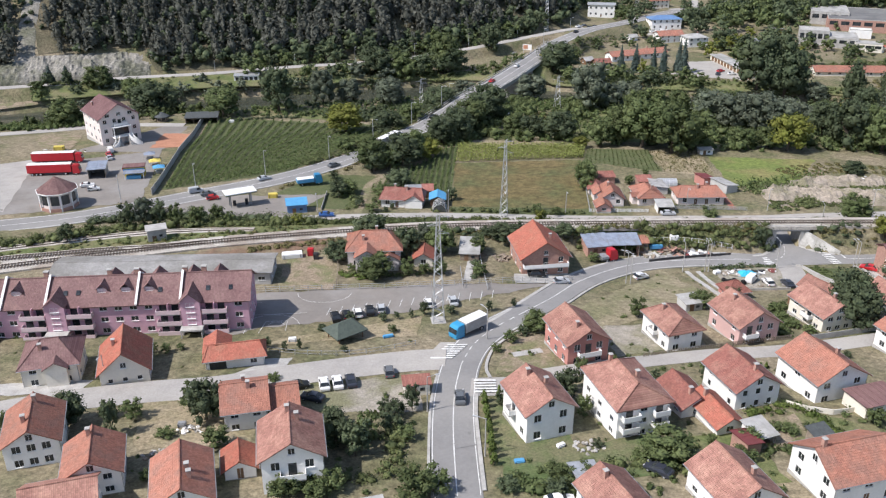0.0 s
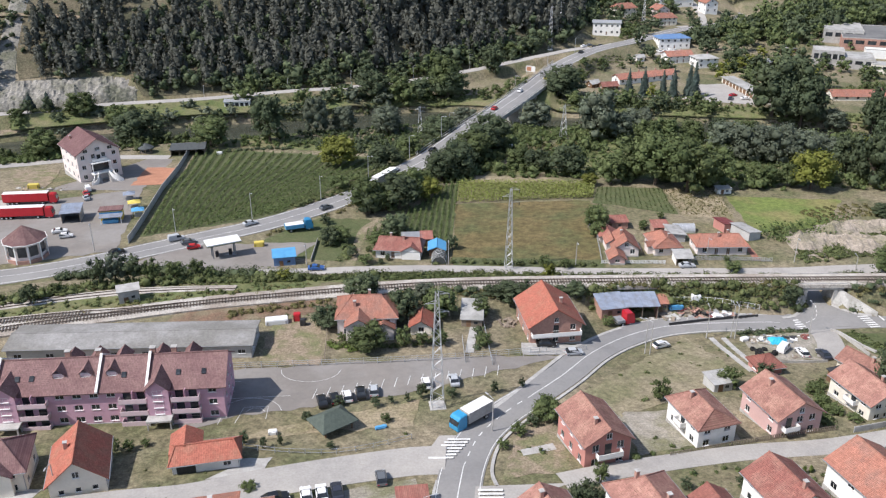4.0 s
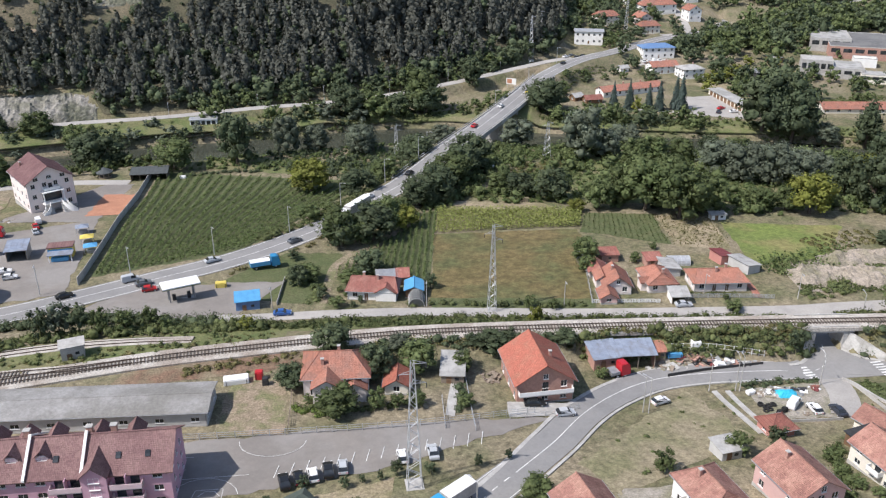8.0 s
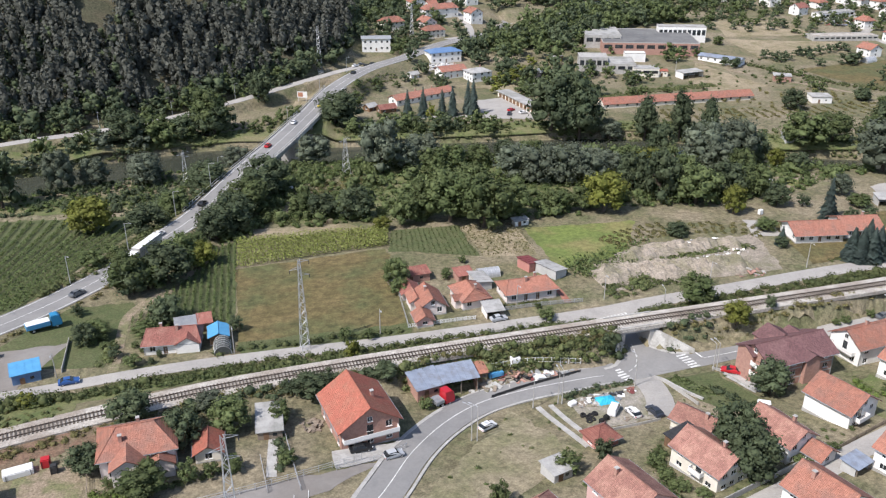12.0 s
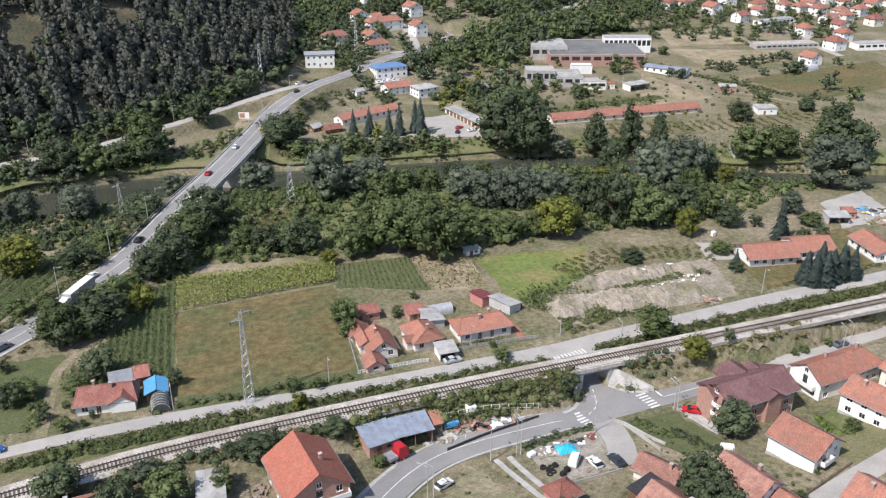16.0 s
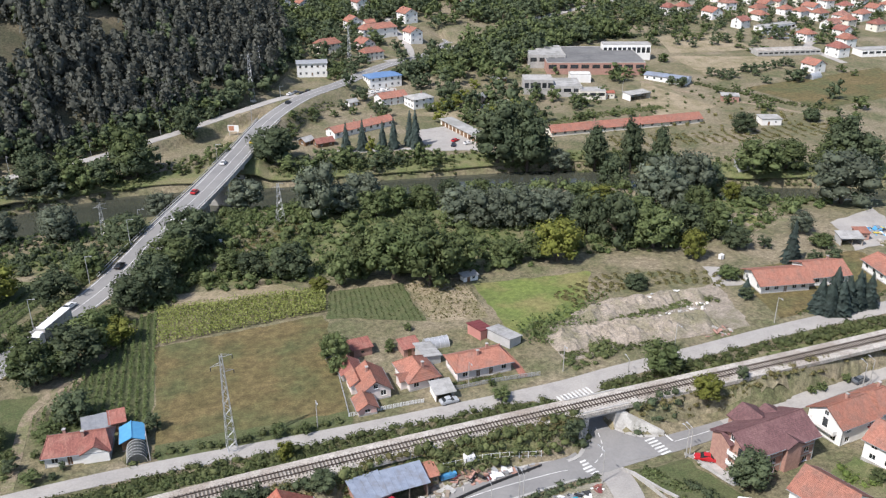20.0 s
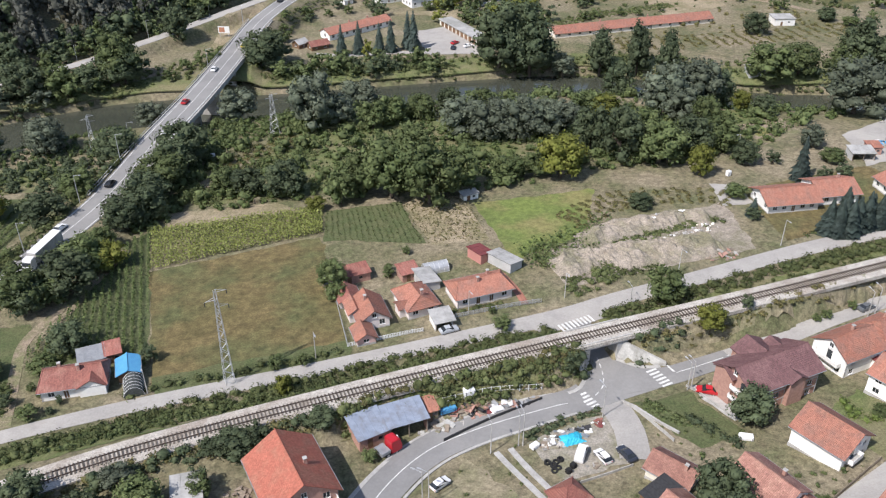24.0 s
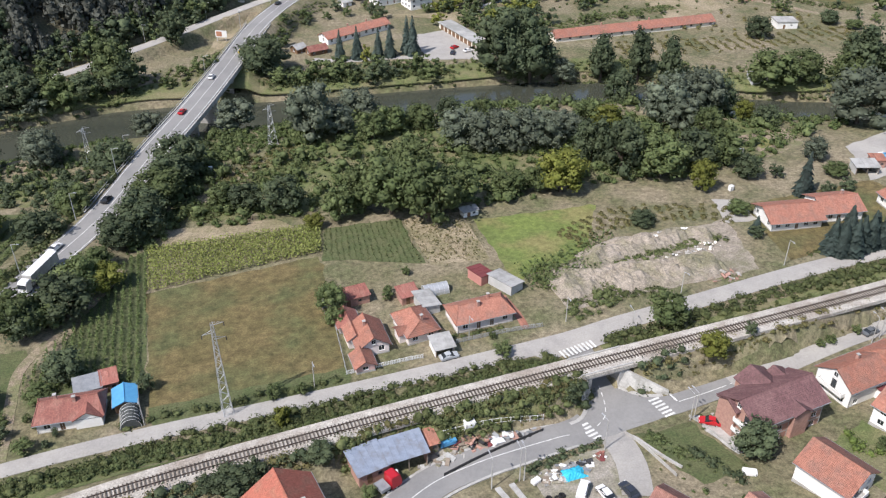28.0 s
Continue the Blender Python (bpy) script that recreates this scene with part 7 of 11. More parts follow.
def clear(x, y, d=7.0):
    """Away from roads, track and water."""
    a = np.array([x]), np.array([y])
    return (line_distance(*a, HIGHWAY)[0][0] > d and line_distance(*a, RAIL)[0][0] > d and line_distance(*a, RIVER)[0][0] > 11 and line_distance(*a, NORTH_ROAD)[0][0] > d - 2 and line_distance(*a, FAR_ROAD)[0][0] > 5)


def between_houses(x, y):
    """Away from houses and roads."""
    return clear(x, y) and all(math.hypot(x - a, y - b) > d for a, b, d in HOUSE_SPOTS)


def wood(poly, gap, seed, kinds, r=(2.5, 4.5), h=(7, 12), group="riverside wood", keep=clear):
    rng = random.Random(seed)
    for x, y in scatter(poly, gap, seed, keep):
        k = rng.uniform(0, 1)
        s = rng.random()
        tree(x, y, r[0] + (r[1] - r[0]) * s, (h[0] + (h[1] - h[0]) * s) * rng.uniform(0.85, 1.15), rng.choice(kinds), group)



# ---- crops ----
def leaf_rows(name, corners, gap, along, height, width, size, mat, label, seed, step=0.55, loose=0.25, within=None):
    """Rows of plants between four corners (first side to second side), as loose tufts of leaves; within: an outline that cuts them off."""
    rng = np.random.default_rng(seed)
    a, b, c, d = [np.array(p, float) for p in corners]
    verts, faces, cs, outs = soup(), [], [], []
    n = int(np.hypot(*(b - a)) / gap) if along == "v" else int(np.hypot(*(d - a)) / gap)
    for i in range(n + 1):
        f = i / n
        p, q = ((a * (1 - f) + b * f), (d * (1 - f) + c * f)) if along == "v" else ((a * (1 - f) + d * f), (b * (1 - f) + c * f))
        m = int(np.hypot(*(q - p)) / step)
        t = (np.arange(m) + rng.uniform(0, 1, m)) / m
        keep = rng.uniform(0, 1, m) > 0.06
        t = t[keep]
        xy = p + (q - p) * t[:, None] + rng.normal(size=(len(t), 2)) * width * loose
        if within:
            xy = xy[[inside(c[0], c[1], within) for c in xy]]
            t = t[:len(xy)]
        for layer in (0.35, 0.75):
            z = land(xy[:, 0], xy[:, 1]) + height * layer * rng.uniform(0.75, 1.25, len(t))
            cs.append(np.column_stack([xy + rng.normal(size=xy.shape) * width * 0.25, z]))
            outs.append(np.column_stack([rng.normal(size=(len(t), 2)) * 0.6, np.full(len(t), 0.8)]))
    cards(rng, np.concatenate(cs), np.concatenate(outs), size, verts, faces, 0.8)
    return tagged(new(name, mesh_from(name, verts, faces, mat)), label, "crop", "", "stuff")


patch("field_vineyard", [(-87, 247), (-49, 262), (-19.5, 337), (-98, 351)], "row_grass", "grassy soil between the cane rows", "field", 0.06)
leaf_rows("cane_rows", [(-86, 248), (-50, 263.5), (-21, 335), (-97, 349)], 1.9, "v", 1.5, 0.5, 0.27, "vine", "straight green rows of raspberry canes", 31, 0.16)
CANES = [(-22.0, 243.5), (-10, 243.0), (2.0, 240.5), (5.4, 298), (0.6, 296), (-6.6, 276), (-17.0, 260.5), (-21.8, 251)]
leaf_rows("cane_rows_east", [(-24, 240), (2.4, 240), (5.0, 299), (-21, 299)], 1.75, "v", 1.5, 0.5, 0.24, "vine", "straight green rows of canes beside the track", 32, 0.16, 0.3, CANES)
leaf_rows("maize", [(4.6, 276.5), (48.3, 279), (51, 292.5), (5.8, 298.5)], 0.80, "h", 2.0, 0.5, 0.26, "corn", "field of tall yellowing maize", 33, 0.24)
patch("field_canes_east", [(-22, 243), (2.4, 240.5), (5.4, 298.5), (0.6, 296.5)], "row_grass", "grassy soil between cane rows beside the track", "field", 0.06)
patch("field_beans", [(48, 275), (71.5, 264), (73, 289), (51.5, 291)], "row_grass", "vegetable field with weeds", "field", 0.07)
leaf_rows("bean_rows", [(48.5, 275), (71, 264.5), (72.5, 288.5), (52, 290.5)], 1.6, "v", 0.6, 0.5, 0.24, "shrub", "low rows of vegetables", 34, 0.6)
leaf_rows("dry_beans", [(73, 263.5), (88, 261), (90, 286), (73.5, 288.5)], 1.1, "v", 0.6, 1.2, 0.24, "weed", "withered brown plants in rows", 35, 0.6, 0.8)
leaf_rows("garden_rows", [(206, 292), (216, 296), (216, 304), (206, 303)], 1.6, "v", 1.2, 0.8, 0.4, "vine", "garden rows on the river bank", 36, 0.6)
leaf_rows("reeds", [(92, 243), (112, 246), (124, 262), (93, 252)], 0.9, "h", 1.5, 1.4, 0.34, "vine", "dense green reeds beside the waste ground", 37, 0.6, 0.8)

# ---- single trees ----
for tx, ty, tr, th in ((-18.2, 113.7, 2, 3.6), (-7.8, 116.1, 1.8, 3.6), (-9.8, 117.3, 1.4, 3), (-19.1, 140.8, 0.8, 1.6), (9.7, 119.5, 1, 3.2), (47.3, 129, 1.4, 2.2), (9.2, 95.2, 1.8, 2.6),):
    tree(tx, ty, tr, th, "dark")
for tx, ty, tr, th in ((16, 93.7, 2, 3), (77.4, 139.2, 1, 1.6), (23.8, 106.1, 1, 1.6), (-9.7, 194.4, 3.4, 5.5), ):
    tree(tx, ty, tr, th, "dark")
for tx, ty, tr, th in ((-14.7, 228.7, 0.7, 1.8), (-16.5, 226.4, 0.9, 1.8), (-138.6, 378.5, 3.5, 7), (-14.8, 229.5, 0.7, 2.2), (-16.3, 226.5, 0.6, 1.6), (62.5, 432.6, 4.6, 9), (-0.4, 433.2, 4.4, 12), (8.5, 438.5, 3.4, 7), (26.7, 468, 3.4, 9.5), (200.3, 259.2, 2.6, 4.4), (193.4, 259.2, 2.6, 4), (320.6, 403.8, 2.2, 3.2), (158.7, 246.1, 2.2, 4), (133.6, 260.8, 2.4, 3.4), (114.1, 523.4, 3.2, 8), (116.2, 507.4, 3.2, 7), (119.9, 486.6, 2.6, 6), (122, 479.6, 3, 5),):
    tree(tx, ty, tr, th, "dark")
for tx, ty, tr, th in ((104.6, 497.6, 2.4, 4), (152.8, 521.8, 4, 7), (150.2, 538.6, 4, 7.5), (156.6, 544.4, 4, 7), (148, 543, 3, 6), (159.2, 527.8, 3, 6), (158.1, 498.4, 3, 7), (167.2, 521.2, 3.6, 8.5), (187.1, 596, 4, 7), (186.4, 575.7, 4, 7), (177.9, 576.4, 3, 6), (163.3, 597.8, 3.6, 6), (161.9, 580.8, 3, 5), (126.6, 632.2, 4.4, 9), (135.1, 689.3, 4, 8), (130, 614.1, 3.4, 6), (180, 648.8, 4, 7), (206.2, 647.7, 3.6, 6), (164.3, 688, 3, 6), (188.2, 476.5, 5, 11), (296.3, 482.6, 2.6, 5), (218.8, 460.1, 2.2, 4),):
    tree(tx, ty, tr, th, "dark")
for tx, ty, tr, th in ((235.4, 469.9, 2, 3.6), (176.8, 447.8, 3.2, 5), (176.9, 434.5, 3.6, 6), (171.1, 482.1, 3.6, 8), (358.2, 431.7, 4, 8.5), (366.2, 473.4, 4.4, 6), (373.6, 475.7, 4, 6), (293.1, 487.9, 1.8, 4.6), (298.5, 484.4, 2.6, 4.6), (327.1, 498.4, 2.6, 4.6), (331.2, 492.9, 2.8, 4.6), (337.9, 491, 2.8, 4.4), (352.5, 499.5, 2.8, 4.6), (358.2, 497.9, 2.8, 4.6), (366.7, 499.8, 2.6, 4.4), (375.4, 501.8, 2.6, 4.6), (383, 504.1, 2.6, 4.4), (387.7, 502.7, 2.6, 4.4), (348.4, 474.8, 2.4, 3.6), (353.3, 490.7, 2, 3.6), (340.1, 422.1, 2.2, 3.6), (321.5, 406.4, 3, 4),):
    tree(tx, ty, tr, th, "dark")
for tx, ty, tr, th in ((336.7, 404.7, 1.6, 4), (473.6, 604.5, 2.6, 4.6), (331, 488.9, 2.2, 4), (391.9, 631.2, 3, 5), (399.9, 623.2, 3.4, 5), (412.1, 626.2, 3, 5), (411.3, 608.3, 2.6, 4), (-24.5, 232, 1.6, 3.4), (-83.4, 207.8, 2.6, 8.5), (-76.5, 211.1, 2.8, 8.5), (-95.7, 197.4, 2.2, 6),):
    tree(tx, ty, tr, th, "dark")
for tx, ty, tr, th in ((-55.3, 115.8, 1.6, 3.4), (-70.3, 111, 1.8, 4), (-22.9, 95.3, 2, 2.6), (-20.8, 96.2, 1.6, 2.4), (-24.4, 99.1, 1.2, 3.6), (-17.5, 94.4, 2.2, 3), (-43.3, 98.1, 1, 2), (-5.6, 109, 1.6, 3), (-15.5, 95.9, 2.2, 4), (-4, 94.2, 3.2, 5), (-1.3, 95, 2.6, 4.4), (-22.5, 94.2, 2.4, 4),):
    tree(tx, ty, tr, th, "leaf")
for tx, ty, tr, th in ((-20.8, 95, 2.2, 3.6), (-17.9, 93.8, 2, 3.2), (10.3, 141.1, 1.2, 2), (19.7, 96.7, 2.6, 3.4), (16.6, 98.2, 1.8, 2.6), (57.9, 109.9, 1.2, 2), (69.8, 112.2, 2, 3),):
    tree(tx, ty, tr, th, "leaf")
for tx, ty, tr, th in ((-8.4, 194.8, 2.4, 4.6), (-21.7, 181, 1.2, 2), (154.7, 204.2, 1.4, 2.4), (146.9, 203.4, 1.4, 2.2), (143.9, 203.1, 1.2, 2), (130.9, 171.4, 1.8, 3), (104.6, 155.9, 1.4, 2.2), (58.4, 252.2, 1.6, 3), (38.3, 194.5, 1.6, 2.8), (65.8, 260.7, 1.4, 2.4), (76.3, 229.7, 1, 1.6), ):
    tree(tx, ty, tr, th, "leaf")
for tx, ty, tr, th in ((26.8, 226.4, 1.8, 3.4), (32.5, 225.7, 1.6, 3), (59.3, 254.6, 1.2, 2.4), (-18.3, 233.1, 1.2, 2), (-156.2, 342.5, 2.6, 4.5), (-162.8, 342.5, 2.4, 4), (-156, 337.3, 2.2, 4), (-27.2, 237.6, 1.2, 2), (-20.4, 236, 1, 1.8), (0.8, 236.7, 1, 2), (32.4, 438.7, 2.6, 4.6), (36.5, 429.6, 2.4, 4.4), (26.1, 436.5, 2, 4), (19.4, 426.1, 2.4, 4), (296.9, 412.2, 1.6, 4), (340.5, 396.3, 1.4, 2.4),):
    tree(tx, ty, tr, th, "leaf")
for tx, ty, tr, th in ((173.7, 523.3, 5, 10), (183.4, 536.9, 5, 9), (173.8, 539.8, 4.6, 8), (186.7, 555.6, 4.6, 8), (147, 692.4, 3, 5), (173.4, 679.4, 3, 5), (180.4, 683.8, 3, 5), (213.2, 651.5, 4, 7), (223, 654.8, 4.4, 7), (117.2, 569.6, 2.6, 5), (146, 627.7, 2.6, 4), (87.6, 487.4, 2.6, 4), (97.2, 487.2, 2, 3), (154.5, 479.3, 2.6, 5), (146.1, 481.9, 2.4, 4), (159.2, 466.6, 3, 5), (196.5, 526, 6, 11), (200.2, 520.7, 5, 9), (219, 527.7, 3.6, 6), (215, 479, 3, 6.5), (221.4, 464.9, 3, 6), (225.1, 463.6, 2.4, 5),):
    tree(tx, ty, tr, th, "leaf")
for tx, ty, tr, th in ((245, 480.9, 3, 5), (266.6, 503.1, 4.4, 9), (278.8, 509.8, 2.6, 4), (295.2, 490.7, 1.6, 4), (288.7, 511.1, 2.4, 4.5), (210.8, 442.8, 2.6, 3.6), (217.8, 443.9, 2.4, 3.4), (230.4, 443.1, 2.4, 3.4), (241.1, 529.7, 3, 5), (318.1, 534.5, 2.4, 4.5), (196.2, 469.9, 2.6, 5), (205.2, 482.1, 2.4, 5), (156.4, 454.9, 2.6, 5), (159.9, 453.7, 2.2, 4), (238.6, 440.2, 2, 3), (252.4, 442.7, 2, 3), (317.6, 535.3, 2.4, 4.5), (309, 465.8, 1.8, 4), (299.3, 444.1, 2, 4.5), (309.4, 429, 2.4, 4), (310.7, 424.7, 2, 3.4), (357.3, 412.3, 3.4, 6),):
    tree(tx, ty, tr, th, "leaf")
for tx, ty, tr, th in ((342.2, 399, 2.4, 4), (434.2, 523.5, 2, 4), (409.8, 482.9, 2.4, 4), (465.6, 553.3, 2.4, 4.5), (410.6, 472.8, 2, 3), (322.5, 456.8, 2, 3), (316.2, 442.3, 2, 3), (321.4, 436.4, 1.6, 2.6), (388.4, 553, 3, 2.4), (389.4, 542.1, 3, 2.4), (400.3, 544.3, 3, 2.4), (321.7, 465.8, 1.6, 3), (-72, 211, 2.4, 7), (-66.3, 211.1, 2.6, 6.5), (-61.8, 214.4, 2.4, 6), (-58, 213.5, 1.8, 4), (-92, 203, 1.6, 3.4),):
    tree(tx, ty, tr, th, "leaf")
for tx, ty, tr, th in ((100.5, 426.1, 1.8, 6.5),):
    tree(tx, ty, tr, th, "yellow")
for tx, ty, tr, th in ((-80.3, 209.7, 2.8, 9),):
    tree(tx, ty, tr, th, "grey")
for tx, ty, tr, th in ((90.5, 432, 2.2, 9), (97.9, 431.8, 2.4, 9.5), (106.9, 431, 2.2, 8.5), (111.5, 429.4, 2.4, 9.5), (121.3, 428.3, 2.8, 11.5), (119.7, 431.4, 2.4, 11), (187.3, 261.5, 2.4, 6.5), (174.1, 235, 2.6, 7), (176.8, 233.2, 2.8, 8), (180.1, 232.1, 2.8, 8), (185.4, 233.1, 2.6, 7.5), (181.9, 238.3, 2.6, 7.5), (159.7, 247.5, 1.8, 4.5), (172, 233.2, 2.6, 8), (173.6, 231.5, 2.6, 8.5), (176.5, 230.5, 2.6, 8.5), (182.7, 231.7, 2.6, 9), (186.9, 231.4, 2.4, 8),):
    tree(tx, ty, tr, th, "spruce")
# garden trees and shrubs of the village, at their full size
for tx, ty, tr, th in ((-38.7, 114.7, 3.2, 8.4), (-60.7, 114, 2.9, 6.3), (-52.6, 110.3, 1.6, 7.5), (-16.7, 107.2, 3, 6.4), (-13.3, 104.3, 2.6, 7.1), (-8.5, 112.1, 2.4, 4.3), (-5.2, 118.3, 1.6, 5.6), (-34.3, 142.6, 1, 2.6), (-30.6, 141, 0.7, 2.6), (-27.9, 142, 0.6, 2.6), (-19.4, 155.4, 1.2, 2.2), (-12.5, 154.9, 1, 2.6), (-9.7, 156, 0.6, 2.1), (-6.7, 156.7, 0.6, 2.4), (-3.9, 157.7, 1.2, 4), (-24.8, 151, 1.1, 1.6), (16, 148.9, 1.3, 2.5), (21.7, 123.3, 2.8, 5.3), (49.3, 109.3, 1.3, 2.3),):
    tree(tx, ty, tr, th, "dark", "garden trees", exact=True)
for tx, ty, tr, th in ((85.7, 153.7, 4.9, 10.4), (15.4, 162.7, 0.7, 2.5), (10, 160.5, 0.8, 2.8), (1.6, 158.8, 1.2, 2.2), (38.1, 128.6, 1.1, 2.3), ):
    tree(tx, ty, tr, th, "dark", "garden trees", exact=True)
for tx, ty, tr, th in ((-41.8, 118.7, 2.3, 5.7), (-51.2, 115.7, 2.2, 3.8), (-11.8, 108.8, 2.2, 6.1), (-43.9, 109.7, 1.6, 1.8), (-10.3, 149.9, 1.1, 2), (-55.7, 140.5, 1, 2.4), (-53.4, 140.3, 1.1, 2.4), (-51, 141.7, 0.9, 1.7), (-35.2, 106.8, 2.4, 3.8), (-30.5, 128.8, 1.4, 1.5), (19, 151.5, 2.9, 4.6), (13.3, 145.5, 1.6, 3), (23, 115.4, 1.6, 4.5), (46.9, 105.7, 2.3, 3.5), (52.8, 110.2, 1, 2), (8.8, 179.7, 1.8, 3.6),):
    tree(tx, ty, tr, th, "leaf", "garden trees", exact=True)
for tx, ty, tr, th in ((32.4, 137.7, 0.9, 1.4), (54.5, 109.5, 1.6, 1.8), (8.9, 192.6, 2.3, 5.2), (44.8, 101.9, 2.1, 2.5), (41, 105.1, 0.9, 3.1), (29.6, 102, 1.8, 2), (52.8, 102.6, 1.5, 2.1), (25.2, 130.6, 1.4, 4.2),):
    tree(tx, ty, tr, th, "leaf", "garden trees", exact=True)
for tx, ty, tr, th in ((33.7, 102, 4.0, 5.6),):
    tree(tx, ty, tr, th, "leaf", "garden trees", exact=True)
for i in range(11):
    tree(7.0 + 0.06 * i, 120.5 - 1.9 * i, 1.0, 3.0 + 0.5 * math.sin(i * 2.3), "thuja", "row of thujas", exact=True)
for tx, ty, th in ((9.6, 122.0, 3.0), (54.6, 131.6, 1.8), (55.9, 132.1, 1.9), (57.2, 132.6, 1.8), (58.5, 133.1, 1.9), (59.8, 133.6, 1.7)):
    tree(tx, ty, 0.7, th, "thuja", "row of thujas", exact=True)
for tx, ty, tr, th, tk in ((115.9, 221.0, 4.6, 9.0, "leaf"), (116.7, 205.0, 3.4, 7.0, "yellow"), (108.1, 179.2, 4.4, 8.2, "dark"), (44.5, 251.2, 3.6, 9.0, "leaf"), (44.3, 246, 2.5, 5.6, "leaf"), (27, 217.8, 2.2, 5.2, "yellow"), (2.6, 237.6, 2, 4.6, "dark"), (83.1, 203.9, 2.2, 5.4, "dark")):
    tree(tx, ty, tr, th, tk, "trees", exact=True)
for tx, ty, tr, th in ((-18.7, 198.7, 4.1, 7.7), (-25.5, 186.2, 3.2, 6), (-9.2, 188.8, 3.7, 8.4), (8.9, 195.4, 1.8, 5), (15.3, 201.7, 4, 4.4), (11.6, 202.6, 2.4, 2.6), (19.8, 202.6, 2.4, 4), (31.7, 203.4, 2.9, 3.4), (-31.6, 240.7, 2.9, 5.9), (-35.1, 257, 1.8, 3.2), (-13.4, 247.4, 4.4, 4.8), (64.1, 166.5, 2, 5), (87.4, 160.7, 4.9, 11.2), (126.7, 206.4, 1.5, 4.4),):
    tree(tx, ty, tr, th, "dark", "garden trees", exact=True)
for tx, ty, tr, th in ((-15.5, 177, 3.9, 6.6), (-0.4, 192.3, 4.2, 5.9), (-8.2, 178.8, 2, 4.9), (-4.3, 179, 1.8, 3.4), (-0.6, 179.9, 2.2, 3.6), (-29.7, 243.6, 3.9, 4.9), (-20.3, 226.5, 2.3, 3), (-18.6, 242.5, 2.9, 3.4), (41.8, 158.9, 2.2, 5), (56.5, 164.7, 2.7, 4.6), (71.9, 161.8, 1.6, 2.6), (71.6, 157.2, 1.6, 2.3), (76.3, 223.5, 2.4, 3.4), (96.1, 153.4, 1.9, 2.1), (72.8, 153.7, 1.8, 2), (75, 150.8, 1.6, 1.8),):
    tree(tx, ty, tr, th, "leaf", "garden trees", exact=True)
for tx, ty, tr, th in ((-3.9, 199, 3.1, 5.3),):
    tree(tx, ty, tr, th, "grey", "garden trees", exact=True)
for tx, ty, tr, th in ((-39.5, 212.9, 2.2, 3.6),):
    tree(tx, ty, tr, th, "yellow", "garden trees", exact=True)
# trees on both river banks and along the highway, at their full size
for tx, ty, tr, th in ((-24, 373.3, 6.9, 11.7), (9.8, 387.8, 5.7, 7.1), (39.3, 376.2, 6.9, 9.4), (62.3, 355.7, 8.8, 22.1), (71.6, 357.6, 6.3, 12.5), (84.1, 378, 8.1, 11.3), (179.9, 324.2, 9.3, 19.5), (195.8, 326.6, 8.2, 20), (181.4, 316, 6.8, 14.6), (240.4, 299.4, 12, 15), (107.7, 332.6, 7.9, 14.5), (114.8, 326.8, 7.8, 15.3), (123.5, 323.2, 7.2, 16.4), (132.7, 322.4, 7, 14.2), (143.4, 328, 5.9, 10.4), (206.1, 280.2, 4.2, 7.6), (173.3, 389, 5.6, 7), (-53.1, 370, 5.9, 17.8), (-42, 374.6, 5.6, 11.9), (-23.6, 369.2, 5.9, 11.9),):
    tree(tx, ty, tr, th, "grey", "riverside trees", exact=True)
for tx, ty, tr, th in ((0.8, 429.5, 8.8, 21.4), (-12.3, 324.8, 5.8, 9.4), (-21.2, 424, 7.1, 11), (10.6, 323.9, 7.6, 12.6), (81.7, 350, 5.5, 10.6), (89.2, 352.6, 5.9, 10.6), (99.8, 353.2, 5.3, 9.6), (71.6, 293.3, 9, 20.3), (65.4, 299.6, 6, 14.1), (80, 285, 8.3, 19.9), (27.4, 316.8, 5.1, 6.4), (57.2, 294.6, 4.8, 10.9), (84.7, 315.8, 7, 14.6), (267.6, 335.3, 7.9, 15.7), (241.9, 346.5, 9.3, 11.6), (253.8, 343.7, 7.8, 10.5), (118.2, 344.6, 6, 12), (155.9, 296.8, 5.5, 15.4), (154.6, 286.3, 8, 14.4), (177.4, 288.2, 6.5, 11.8), (183.8, 305.8, 5.3, 13.6), (154, 334.2, 5.4, 10.3),):
    tree(tx, ty, tr, th, "leaf", "riverside trees", exact=True)
for tx, ty, tr, th in ((115.9, 291.7, 4.8, 8.4), (107.1, 292.3, 5, 7.6), (89.8, 290, 7, 14.7), (104.2, 332.2, 4.4, 6.2), (82.3, 292.2, 5.9, 14), (323.1, 392.5, 4, 5), (162.1, 258.3, 3.4, 4.5), (203.8, 268.2, 3.8, 4.8), (-93.6, 353.5, 7.7, 9.8), (-18.4, 269.7, 5.1, 8.6), (-34.1, 285, 3.7, 5.5), (-154.3, 338.4, 6.7, 8.4), (-6.5, 293, 3.7, 6.2), (-184.3, 381.1, 3.6, 4.5), (-29.1, 291.2, 2.5, 3.5),):
    tree(tx, ty, tr, th, "leaf", "riverside trees", exact=True)
